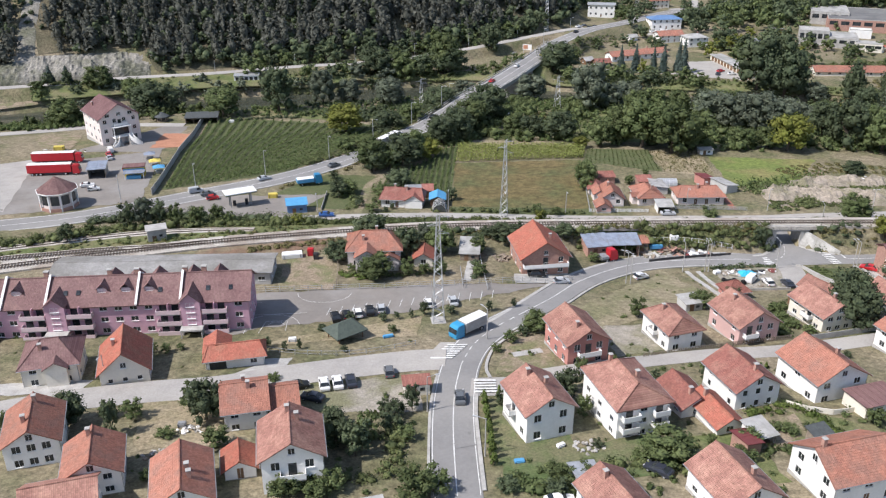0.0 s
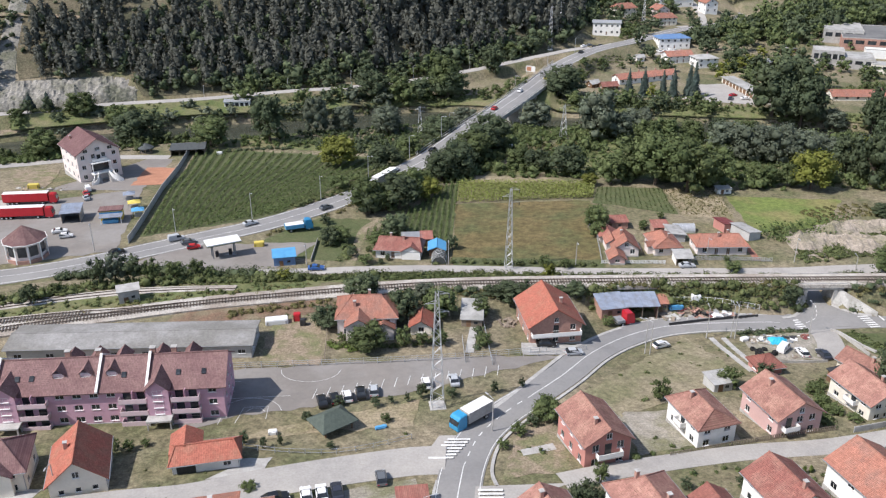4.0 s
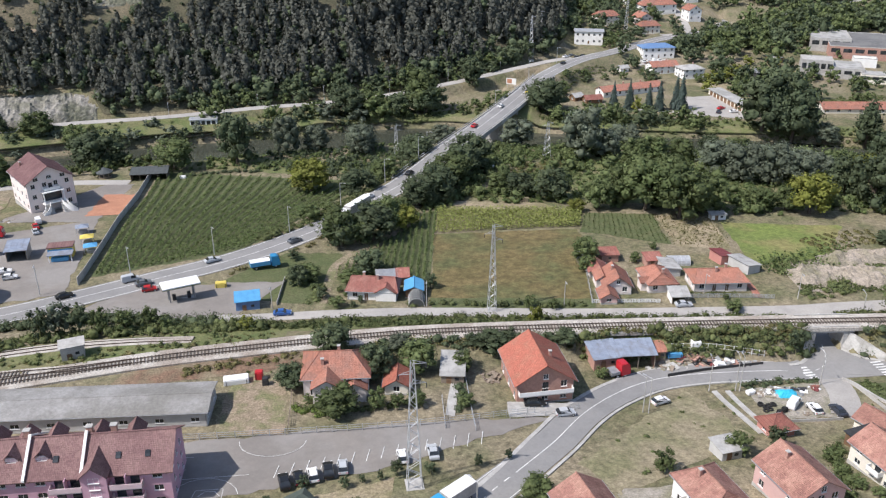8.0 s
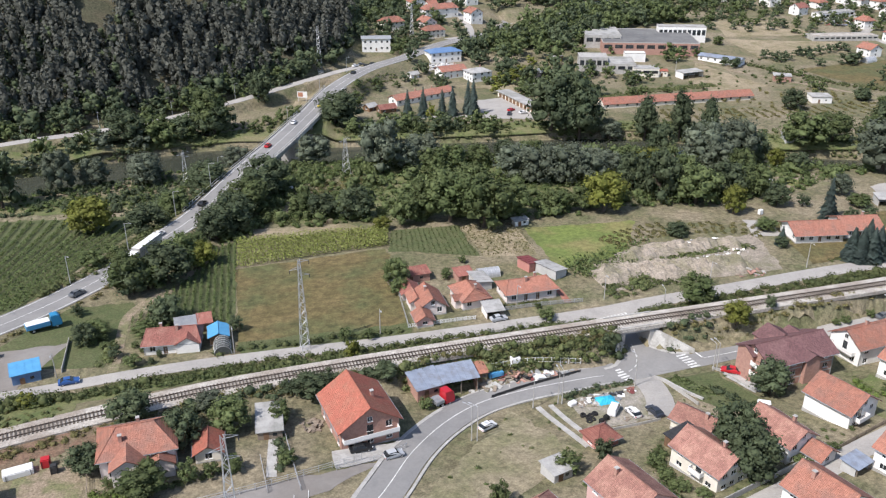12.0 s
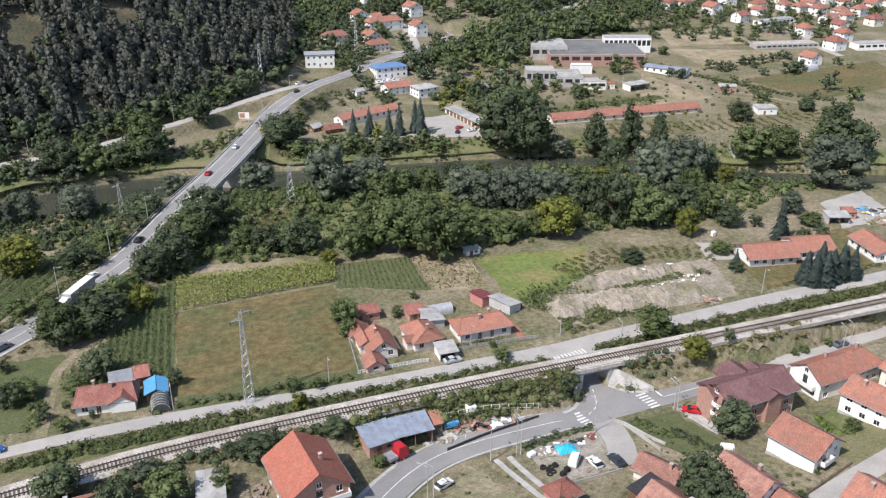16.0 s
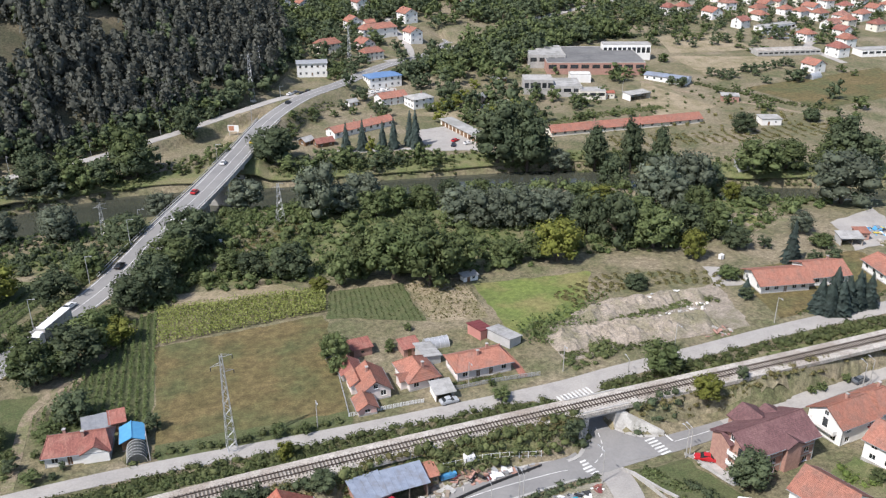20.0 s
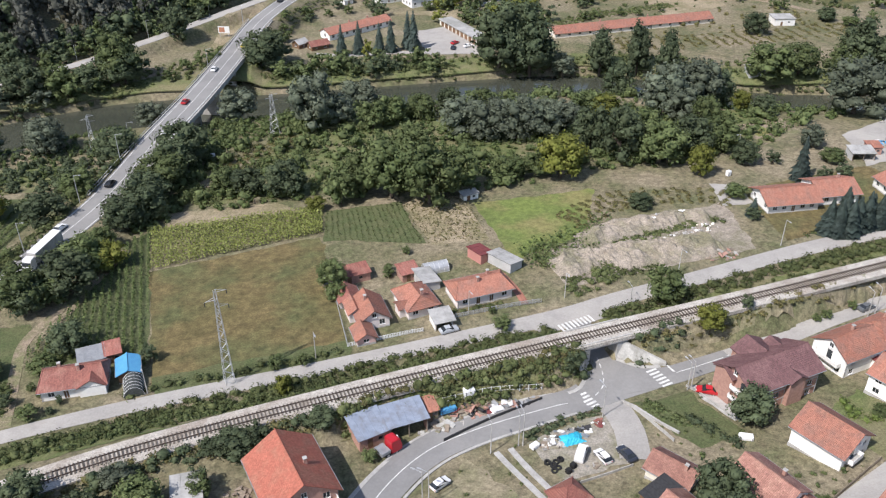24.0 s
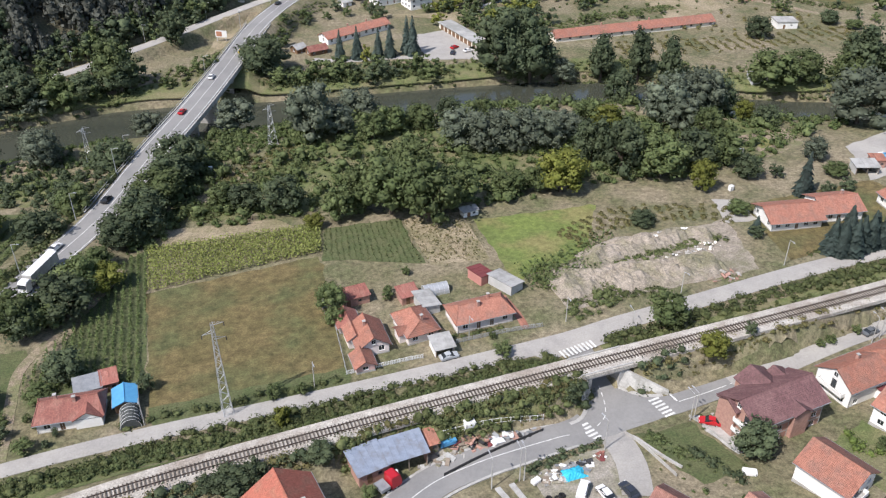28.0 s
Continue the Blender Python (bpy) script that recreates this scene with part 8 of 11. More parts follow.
for tx, ty, tr, th in ((26.4, 469.6, 5.7, 14), (-1.7, 351.9, 7, 8.8), (-14.7, 335.6, 5.5, 8.3), (2.6, 426.6, 7.9, 14.6), (-10.5, 425, 6.3, 10.1), (-32.9, 423.2, 8.7, 13), (57.1, 425, 9.1, 17.1), (55.2, 424.8, 6.3, 11.1), (18.6, 341.9, 8, 15.6), (4.3, 308, 7.1, 12.2), (14.2, 333.7, 6.6, 12.2), (-0.3, 302.6, 6.5, 9.7), (43.3, 306.8, 6.3, 11.7), (33.9, 312.2, 5.3, 7.5), (148.6, 398.2, 11.9, 26.7), (160.1, 393, 10.3, 26.6), (155.1, 397, 10.3, 29), (182.5, 359.3, 6, 16.7), (205.7, 329.7, 6.6, 16.2), (280.4, 331.8, 8.4, 17.6), (212.2, 310.9, 4.6, 6.3), (248.4, 345, 5.7, 7.1),):
    tree(tx, ty, tr, th, "dark", "riverside trees", exact=True)
for tx, ty, tr, th in ((110.8, 354.2, 4.7, 10.7), (140.4, 304.1, 6.4, 16.3), (144.4, 292.9, 7.4, 19.6), (167.6, 289.3, 7, 13.4), (178.7, 276.8, 4.6, 7.4), (186.7, 273.9, 2.6, 4.2), (273.8, 397.6, 6.1, 7.6), (317.6, 402.5, 4.2, 5.2), (133.7, 262.5, 3.7, 4.6), (292.5, 358.4, 5.4, 12.1), (-71.1, 359.2, 7.3, 21.7), (-126.3, 364.2, 10.6, 15.3), (-118.7, 363.6, 4.9, 7.3), (-22.6, 266.8, 5.3, 7.2), (-13.9, 272.4, 6.9, 8.7), (-21, 311, 6.2, 8), (6.2, 316.5, 6, 9.6), (-180.3, 383.6, 2.7, 7), (-173, 387.7, 2.7, 7.1), (-1.6, 301.8, 4.4, 7.4),):
    tree(tx, ty, tr, th, "dark", "riverside trees", exact=True)
for tx, ty, tr, th in ((49.5, 292.8, 2.9, 4.7), (208.6, 318.9, 3.4, 8.2), (159.7, 328.3, 5.4, 8.8), (122.1, 288, 7.6, 14.6), (160.9, 274, 4, 10.3), (-38.6, 326.2, 7.3, 12.6),):
    tree(tx, ty, tr, th, "yellow", "riverside trees", exact=True)
for tx, ty, tr, th in ((187.9, 383.8, 7.6, 21.1), (200.9, 376.8, 7.7, 24), (209.4, 367.3, 6.8, 24.1), (273.5, 334.4, 8.8, 25.5),):
    tree(tx, ty, tr, th, "poplar", "riverside trees", exact=True)
for tx, ty, tr, th in ((186.1, 261.3, 2.4, 11),):
    tree(tx, ty, tr, th, "spruce", "riverside trees", exact=True)
for tx, ty, tr, th, kind in (
    (-10.9, 281.5, 6.1, 7.9, "leaf"),
    (-23.4, 268.2, 5.8, 11.7, "leaf"),
    (-4.9, 281.8, 4.5, 6.6, "yellow"),
    (-182.2, 390.5, 2.6, 6.3, "spruce"),
    (-174.3, 390.8, 2.6, 6.5, "spruce"),
    (-159.4, 389.6, 6.4, 12.0, "leaf"),
    (-142.6, 387.4, 5.6, 11.0, "leaf"),
):
    tree(tx, ty, tr, th, kind, "riverside trees", exact=True)

# ---- woods and thickets ----
wood([(-200, 372), (-120, 384), (-40, 408), (0, 419), (6, 436), (-60, 421), (-120, 404), (-200, 382)], 7.5, 6, ["dark", "leaf", "grey"], (2.0, 4.2), (4, 8), "far bank trees")
wood([(60, 410), (85, 407), (125, 402), (125, 412), (80, 424), (62, 424)], 6.0, 8, ["leaf", "dark", "leaf"], (2.0, 3.6), (3.5, 6), "far bank trees")
wood([(180, 552), (215, 540), (235, 560), (330, 600), (330, 640), (260, 625), (205, 590)], 7.5, 12, ["dark", "leaf"], (3.4, 5.4), (7, 11), "roadside wood")
wood([(150, 545), (178, 545), (200, 575), (160, 560)], 7.0, 13, ["dark", "leaf"], (3, 5), (6, 10), "roadside wood")
wood([(92, 620), (120, 640), (160, 690), (150, 780), (110, 780), (100, 700)], 8.5, 14, ["dark", "leaf"], (3, 5), (6, 10), "village trees", between_houses)
wood([(170, 690), (260, 640), (340, 700), (330, 800), (200, 790)], 9.0, 15, ["dark", "leaf", "dark"], (3.4, 5.4), (7, 11), "village trees", between_houses)
wood([(330, 640), (390, 620), (395, 690), (340, 720)], 11.0, 16, ["dark", "leaf"], (3, 5), (6, 9), "village trees", between_houses)
wood([(-260, 420), (-204, 428), (-204, 520), (-260, 470)], 9.0, 18, ["dark", "leaf"], (1.4, 2.6), (2.2, 4), "hillside bushes", lambda x, y: True)
wood([(45, 445), (62, 440), (80, 470), (92, 492), (84, 496), (68, 470)], 7.0, 19, ["leaf", "dark"], (1.4, 2.6), (2, 4), "roadside bushes")
wood([(-100, 418), (-20, 450), (30, 484), (62, 512), (58, 520), (20, 496), (-40, 452), (-105, 430)], 6.0, 20, ["dark", "leaf", "dark"], (2.6, 4.0), (5, 8.5), "hill foot trees", lambda x, y: True)
wood([(150, 458), (196, 430), (200, 470), (178, 500), (155, 486)], 10.0, 21, ["leaf", "dark"], (2, 3.6), (3.5, 7), "garden trees")

wood([(92, 560), (120, 548), (150, 590), (200, 690), (195, 770), (115, 770), (104, 640)], 9.5, 61, ["dark", "leaf", "dark"], (2.4, 4.0), (4.5, 7.5), "village trees", between_houses)
wood([(110, 470), (130, 478), (128, 520), (100, 505)], 10.0, 62, ["leaf", "dark"], (1.6, 3.0), (3, 6), "garden trees", between_houses)
wood([(330, 560), (480, 540), (600, 620), (600, 760), (380, 760)], 12.5, 63, ["dark", "leaf"], (2.0, 3.4), (3.6, 6), "far village trees", between_houses)
wood([(140, 455), (200, 440), (230, 470), (215, 520), (160, 520)], 15.0, 64, ["dark", "leaf", "yellow"], (2.4, 4.4), (4, 7.5), "trees round the works", between_houses)

join_far_trees()

def thicket(name, pts, half, height, mat, label, seed, gap=1.5, lift=0.0):
    """A ragged strip of bushes along a line, joined."""
    rng = np.random.default_rng(seed)
    line = dense(pts, gap)
    nr = normals(line)
    verts, faces = soup(), []
    cs, ds = [], []
    rows = max(1, round(half * 2 / 1.35))
    spots = []
    for p, q in zip(line, nr):
        for k in range(rows):
            if rng.uniform() >= 0.10:
                off = (k + 0.5) / rows * 2 * half - half + rng.uniform(-0.6, 0.6)
                spots.append(p[:2] + q * off + rng.normal(size=2) * 0.4)
    heights = land(np.array([c[0] for c in spots]), np.array([c[1] for c in spots])) + lift
    for c, z in zip(spots, heights):
        s = rng.uniform(0.55, 1.25) * (0.55 + 0.96 * abs(noise.noise((c[0] * 0.09, c[1] * 0.09, seed))))
        h = height * s
        r = min(1.7, 0.7 + 0.45 * h) * rng.uniform(0.85, 1.25)
        lumpy(rng, (c[0], c[1], z + h * 0.36), (r * 0.62, r * 0.62, h * 0.38), verts, faces, 0.3, True)
        d = blob_points(rng, 38)
        d[:, 2] = np.abs(d[:, 2])
        cs.append(np.array((c[0], c[1], z + h * 0.38)) + d * (r, r, h * 0.62) * rng.triangular(0.5, 0.95, 1.35, (38, 1)))
        ds.append(d)
    cards(rng, np.concatenate(cs), np.concatenate(ds), 0.20, verts, faces)
    return tagged(new(name, mesh_from(name, verts, faces, mat)), label, "bushes", "", "stuff")


thicket("hedgerow", [(-60, 214), (-40, 213.8), (-10, 217.2), (30, 218), (60, 218.2), (86, 218.6)], 1.7, 1.7, "shrub", "ragged hedgerow between track and road", 1)
thicket("hedgerow_east", [(100, 219.4), (120, 221), (150, 222.5), (200, 223.6), (280, 226)], 1.8, 2.0, "shrub", "green hedgerow east of the underpass", 2)
thicket("bank_bushes", [(36, 203.2), (50, 203.6), (66, 203.8), (78, 204.2), (84, 205.2), (87.6, 206.4)], 2.2, 2.4, "shrub", "dense green bushes on the railway bank", 3)
thicket("bank_weeds", [(36, 205), (60, 205.4), (86, 206)], 1.2, 1.3, "weed", "dry weeds on the railway bank", 4)
thicket("bank_weeds_east", [(99, 205.0), (112, 205.4), (130, 206.4), (160, 207.0), (210, 211)], 1.2, 0.9, "weed", "dry weeds on the bank east of the bridge", 5, 2.4)
thicket("bank_bushes_east", [(99.5, 204.2), (104, 205), (109, 205.4)], 1.6, 1.8, "leaf_dark", "dark bushes beside the wing wall", 6)
thicket("track_bushes", [(-125, 191), (-100, 200), (-84, 207), (-66, 211), (-50, 213.5), (-36, 214.5)], 2.2, 2.6, "shrub", "tall bushes between track and petrol station", 7)
thicket("track_bushes_dark", [(-96, 214), (-84, 218.5), (-72, 220), (-60, 217.5), (-48, 216.2)], 1.8, 3.4, "leaf_dark", "dark trees behind the petrol station", 8)
thicket("track_weeds", [(-120, 178), (-90, 190), (-70, 196), (-62, 198.5), (-40, 203)], 1.0, 0.8, "weed", "dry weeds along the siding", 9, 2.2)
thicket("rail_weeds", [(-48, 192), (-36, 196), (-22, 199), (-5, 202), (15, 203.6), (33, 204)], 1.3, 1.1, "weed", "rust-coloured dry weeds along the track", 10, 1.8)
thicket("rail_bushes", [(-8, 200.5), (5, 202), (18, 203), (32, 204)], 1.5, 2.2, "leaf_dark", "dark bushes behind the gardens", 11)
thicket("meadow_edge", [(-3, 226.8), (8, 226.8), (20, 227), (40, 227.4)], 0.9, 1.6, "shrub", "bushes along the meadow's edge", 12, 2.0)
thicket("verge_east", [(97, 231), (110, 236), (97, 246), (101, 252)], 2.6, 1.4, "shrub", "scrub beside the waste ground", 13, 1.8)
thicket("waste_scrub", [(104, 249), (110, 245.4), (120, 247), (128, 246.6), (136, 249), (152, 248)], 1.6, 0.9, "shrub", "scrub on the waste ground", 14, 2.4)
thicket("waste_weeds", [(112, 262), (130, 268), (150, 264), (160, 258)], 5.0, 0.45, "weed", "dry weeds behind the waste ground", 15, 2.6)
thicket("scrub_river", [(20, 312), (30, 322), (42, 332), (56, 340)], 6.0, 1.5, "shrub", "scrub between maize and river", 16, 2.2)
thicket("scrub_river_north", [(32, 352), (45, 366), (60, 372), (80, 378)], 7.0, 1.6, "vine", "green reeds and scrub on the river bank", 17, 2.2)
thicket("scrub_river_weeds", [(30, 335), (42, 345), (55, 350)], 4.0, 1.0, "weed", "brown dry weeds by the river", 18, 2.2)
thicket("scrub_bank_west", [(-177.2, 332.9), (-166.0, 332.9), (-155.8, 335.6), (-148.2, 339.5)], 4.5, 3.2, "vine", "rank green scrub on the near river bank", 61, 1.8)
thicket("bank_left", [(-150, 362), (-110, 372), (-80, 377), (-50, 384), (-20, 392)], 3.0, 1.4, "vine", "green reeds along the river", 19, 2.0)
thicket("bank_far_left", [(-180, 388), (-118, 399), (-60, 408), (-20, 420), (8, 424)], 2.6, 1.6, "shrub", "green scrub on the far river bank", 20, 2.2)
thicket("bank_far", [(30, 422), (60, 414), (95, 408), (130, 402)], 3.4, 1.6, "shrub", "green scrub along the far bank", 21, 2.2)
thicket("bank_far_east", [(150, 398), (180, 388), (205, 372), (230, 352), (262, 338)], 2.6, 1.6, "shrub", "green scrub on the east bank", 22, 2.2)
thicket("verge_highway", [(-50, 248), (-36, 261), (-24, 276)], 0.9, 1.0, "weed", "dry weeds on the highway verge", 23, 2.2)
thicket("verge_highway_west", [(-46, 270), (-32, 285), (-22, 302), (-12, 322), (-2, 342)], 2.4, 1.8, "shrub", "bushes on the highway's west bank", 24, 2.2)
thicket("garden_hedge_white", [(50.5, 114.6), (58.2, 118.0), (61.6, 111.5), (62.2, 107)], 0.55, 1.2, "hedge", "clipped green garden hedge", 28, 0.8)
thicket("garden_hedge_purple", [(128, 178), (126.6, 172.6), (130, 171)], 0.8, 1.4, "hedge", "clipped green hedge round a garden", 29, 0.9)
thicket("orchard_bushes", [(-17, 108), (-8, 110), (-8, 101), (-15, 97)], 1.2, 1.8, "shrub", "green garden bushes among the plots", 30, 1.6)
thicket("garden_hedge_front", [(-23.4, 179.0), (-20, 177.6), (-17.0, 176.6)], 0.5, 1.3, "hedge", "clipped pale green hedge before the blush house", 64, 0.7)
thicket("garden_hedge_shed", [(8.2, 188.0), (7.9, 183), (7.6, 178.6)], 0.4, 1.3, "leaf_dark", "dark clipped hedge along the garden path", 65, 0.7)
thicket("garden_bushes", [(-22, 179.6), (-14, 178.6), (-8, 179), (0, 180)], 0.9, 1.3, "shrub", "green garden hedge before the houses", 31, 1.1)
thicket("garden_shrubs_white", [(10, 98), (13, 95.5), (18, 95), (22, 97)], 1.4, 1.5, "leaf", "dense garden shrubs behind the white house", 66, 1.1)
thicket("garden_shrubs_wall", [(48.6, 103.5), (52, 104.4), (55, 101.5), (58, 99.8)], 1.0, 1.3, "leaf", "vegetables and shrubs beside the small sheds", 67, 1.1)
thicket("garden_shrubs_pink", [(68.5, 150), (71, 154), (72.5, 160), (74, 165)], 1.1, 1.6, "leaf", "shrubs between the pink and cream houses", 68, 1.1)
thicket("garden_shrubs_low", [(22.8, 119), (21.6, 124), (20.4, 128)], 0.9, 2.0, "leaf_dark", "dark shrubs between two white houses", 69, 1.0)
thicket("plot_grass", [(93, 191), (95, 187), (97.5, 182.5)], 1.8, 0.32, "leaf", "lush weeds on the plot below the junction", 70, 1.1)
thicket("plot_hedge", [(98.6, 184.5), (99.6, 180), (101.9, 174)], 0.6, 1.1, "leaf_dark", "clipped dark hedge at the edge of the plot", 71, 1.0)
thicket("waste_green", [(98, 236), (106, 234.5), (114, 234), (122, 233)], 1.6, 0.8, "shrub", "weeds at the foot of the tipped earth", 74, 1.3)
thicket("waste_tops", [(112, 251), (120, 249.5), (130, 250), (138, 249), (146, 252)], 2.2, 0.7, "shrub", "green weeds growing over the tipped earth", 75, 1.6)
thicket("garden_bushes_south", [(24, 99), (33, 101), (38, 97)], 1.4, 1.4, "shrub", "garden bushes below the houses", 32, 1.5)
thicket("garden_north", [(64, 232.4), (72, 232.6), (80, 232.8)], 0.7, 0.9, "shrub", "garden shrubs before the long house", 34, 1.3)
thicket("school_hedge", [(166, 233.6), (185, 234.4), (210, 237)], 0.6, 0.8, "shrub", "low hedge before the school", 35, 1.4)
thicket("factory_scrub", [(196, 440), (216, 446), (240, 448), (262, 450)], 4.0, 1.3, "shrub", "scrub before the factory", 36, 3.0)
thicket("field_hedge", [(300, 512), (312, 480), (322, 455), (332, 430), (345, 415)], 2.0, 2.2, "shrub", "overgrown hedge along a dry field", 37, 2.6)
thicket("far_hedge", [(258, 590), (300, 600), (345, 600), (380, 605)], 3.0, 2.4, "leaf_dark", "dark hedge before the far village", 38, 3.0)
thicket("scrub_plain", [(210, 405), (240, 398), (280, 392), (320, 388)], 9.0, 0.8, "weed", "dry scrub above the river", 39, 4.5)
thicket("scrub_bank", [(64, 448), (76, 474), (90, 494), (100, 505)], 2.0, 1.2, "shrub", "scrub on the highway bank", 40, 2.2)
thicket("yard_hedge", [(67.5, 190.4), (76, 192), (84.6, 193.2)], 0.5, 0.9, "leaf_dark", "low dark hedge above the car yard", 41, 1.0)
thicket("wall_ivy", [(-88, 345), (-75, 349), (-60, 350)], 0.8, 1.4, "leaf_dark", "dark bushes at the end of the cane field", 42, 1.2)
thicket("underpass_bushes", [(86.2, 203.4), (87.2, 205.2), (87.4, 206.8)], 0.9, 3.0, "leaf_dark", "dark bushes overhanging the underpass wall", 61, 0.8)
thicket("lane_bushes", [(-4, 219.4), (10, 220.2), (30, 220.6), (52, 220.8), (78, 220.2)], 1.0, 1.9, "shrub", "tall bushes along the narrow lane", 62, 1.2)
thicket("house_bushes", [(-26.5, 229), (-26, 234), (-25.4, 239)], 0.8, 1.6, "shrub", "garden bushes beside the dirt track", 63, 1.2)

# ---- the pine wood on the hill ----
def forest(name, pts, meshes, height, label, seed):
    rng = np.random.default_rng(seed)
    data = []
    for me in meshes:
        v = np.empty(len(me.vertices) * 3)
        me.vertices.foreach_get("co", v)
        data.append((v.reshape(-1, 3), [tuple(p.vertices) for p in me.polygons], LEAF_NORMALS[me.name]))
    verts, faces, norms, k = [], [], [], 0
    zs = land(np.array([p[0] for p in pts]), np.array([p[1] for p in pts]))
    for (x, y), z in zip(pts, zs):
        v, f, nv = data[rng.integers(len(data))]
        s = height * rng.uniform(0.55, 1.25) * (float(np.interp(x, (-120, -30), (0.82, 1.0))) if name.startswith(("pine", "hill")) else 1.0)
        a = rng.uniform(0, 6.28)
        w = s * rng.uniform(0.85, 1.25)
        ca, sa = math.cos(a), math.sin(a)
        verts.append(np.stack([(v[:, 0] * ca - v[:, 1] * sa) * w + x, (v[:, 0] * sa + v[:, 1] * ca) * w + y, v[:, 2] * s + z - 0.3], 1))
        norms.append(np.stack([nv[:, 0] * ca - nv[:, 1] * sa, nv[:, 0] * sa + nv[:, 1] * ca, nv[:, 2]], 1))
        faces.extend([tuple(i + k for i in q) for q in f])
        k += len(v)
    me = bpy.data.meshes.new(name)
    me.from_pydata(np.concatenate(verts), [], faces)
    me.materials.append(meshes[0].materials[0])
    set_normals(me, np.concatenate(norms))
    return tagged(new(name, me), label, "forest", "", "stuff")


def pine_clump(seed, mat):
    """A pine of unit height: a feathery, uneven crown that narrows upward round a thin stem."""
    rng = np.random.default_rng(seed)
    verts, faces = soup(), []
    n = 88
    t = rng.uniform(0.22, 1.0, n) ** 0.8
    ang = rng.uniform(0, 2 * np.pi, n)
    lop = 1 + 0.35 * np.sin(ang * 2 + rng.uniform(0, 6)) * np.sin(t * 14 + rng.uniform(0, 6))
    r = (0.30 * (1.06 - t) ** 0.7 + 0.012) * lop * np.sqrt(rng.uniform(0.35, 1.15, n))
    d = np.stack([np.cos(ang), np.sin(ang), np.full(n, 0.35)], 1)
    cards(rng, np.stack([np.cos(ang) * r, np.sin(ang) * r, t - 0.25 * r], 1), d / np.linalg.norm(d[0]), 0.060, verts, faces)
    lumpy(rng, (0, 0, 0.50), (0.13, 0.13, 0.30), verts, faces, 0.3, True)
    k = len(verts)
    verts += [(0.02 * math.cos(i * 2.1), 0.02 * math.sin(i * 2.1), 0.0) for i in range(3)] + [(0, 0, 0.9)]
    faces += [(k + i, k + (i + 1) % 3, k + 3) for i in range(3)]
    fill_normals(verts)
    return mesh_from("pine", verts, faces, mat)


def small_crown(seed, mat):
    rng = np.random.default_rng(seed)
    verts, faces = soup(), []
    for i in range(4):
        a = rng.uniform(0, 6.28)
        c = np.array((math.cos(a) * 0.16, math.sin(a) * 0.16, 0.35 + 0.13 * i))
        lumpy(rng, c, (0.19, 0.19, 0.18), verts, faces, 0.25, True)
        d = blob_points(rng, 18)
        cards(rng, c + d * (0.27, 0.27, 0.25) * rng.triangular(0.6, 1.0, 1.3, (18, 1)), d, 0.064, verts, faces)
    return mesh_from("crown", verts, faces, mat)


far_pine = [pine_clump(120 + i, "needle") for i in range(7)]


def bush(seed, mat):
    """A low bush of unit height: two or three loose masses of small leaves."""
    rng = np.random.default_rng(seed)
    verts, faces = soup(), []
    for i in range(3):
        a = rng.uniform(0, 6.28)
        c = np.array((math.cos(a) * 0.26, math.sin(a) * 0.26, 0.30 + 0.12 * i))
        lumpy(rng, c, (0.27, 0.27, 0.24), verts, faces, 0.35, True)
        d = blob_points(rng, 19)
        d[:, 2] = np.where(d[:, 2] < -0.3, -d[:, 2], d[:, 2])
        cards(rng, c + d * (0.46, 0.46, 0.40) * rng.triangular(0.5, 0.9, 1.4, (19, 1)), d, 0.090, verts, faces)
    return mesh_from("bush", verts, faces, mat)


def uphill(x, y):
    d, _, s = line_distance(np.array([x]), np.array([y]), HILL_FOOT)
    return d[0] * s[0]


def on_hill(x, y):
    up = uphill(x, y)
    if up < 4 or (-235 < x < -140 and up < 9) or (-203 < x < -146 and up < 19):
        return False
    if up > np.interp(x, (-200, -160, -120, -95, -60), (50, 52, 55, 70, 120)) and noise.noise((x * 0.05, y * 0.05, 8.0)) < 0.15:
        return False
    if x > -90 and noise.noise((x * 0.045, y * 0.045, 2.5)) < -0.40:
        return False
    return not -207 < x + (y - 420) * 0.25 < -193


hill_poly = [(-300, 380), (-190, 402), (-110, 415), (-60, 435), (0, 465), (60, 512), (90, 560), (106, 610), (112, 700), (60, 800), (-60, 700), (-160, 620), (-330, 520)]
forest("pine_forest", scatter(hill_poly, 4.5, 21, lambda x, y: on_hill(x, y) and uphill(x, y) > 9), far_pine, 14.5, "dense dark pine wood covering the hillside", 22)
forest("hill_broadleaf", scatter(hill_poly, 6.5, 23, lambda x, y: (on_hill(x, y) and noise.noise((x * 0.04, y * 0.04, 1.0)) > 0.0) or (3 < uphill(x, y) < 16 and not -235 < x < -138)), [small_crown(140 + i, "leaf_dark") for i in range(3)], 10.0, "broadleaf trees scattered through the pine wood", 24)
forest("hill_thicket", scatter([(-148, 414), (-110, 420), (-60, 440), (-40, 455), (-60, 482), (-110, 462), (-140, 458), (-192, 446), (-190, 420)], 4.8, 27, lambda x, y: 8 < uphill(x, y) < 44 and not (-203 < x < -146 and uphill(x, y) < 20)), [small_crown(160 + i, "leaf_dark") for i in range(3)], 8.5, "dark broadleaf trees and young pines on the lower slope", 28)
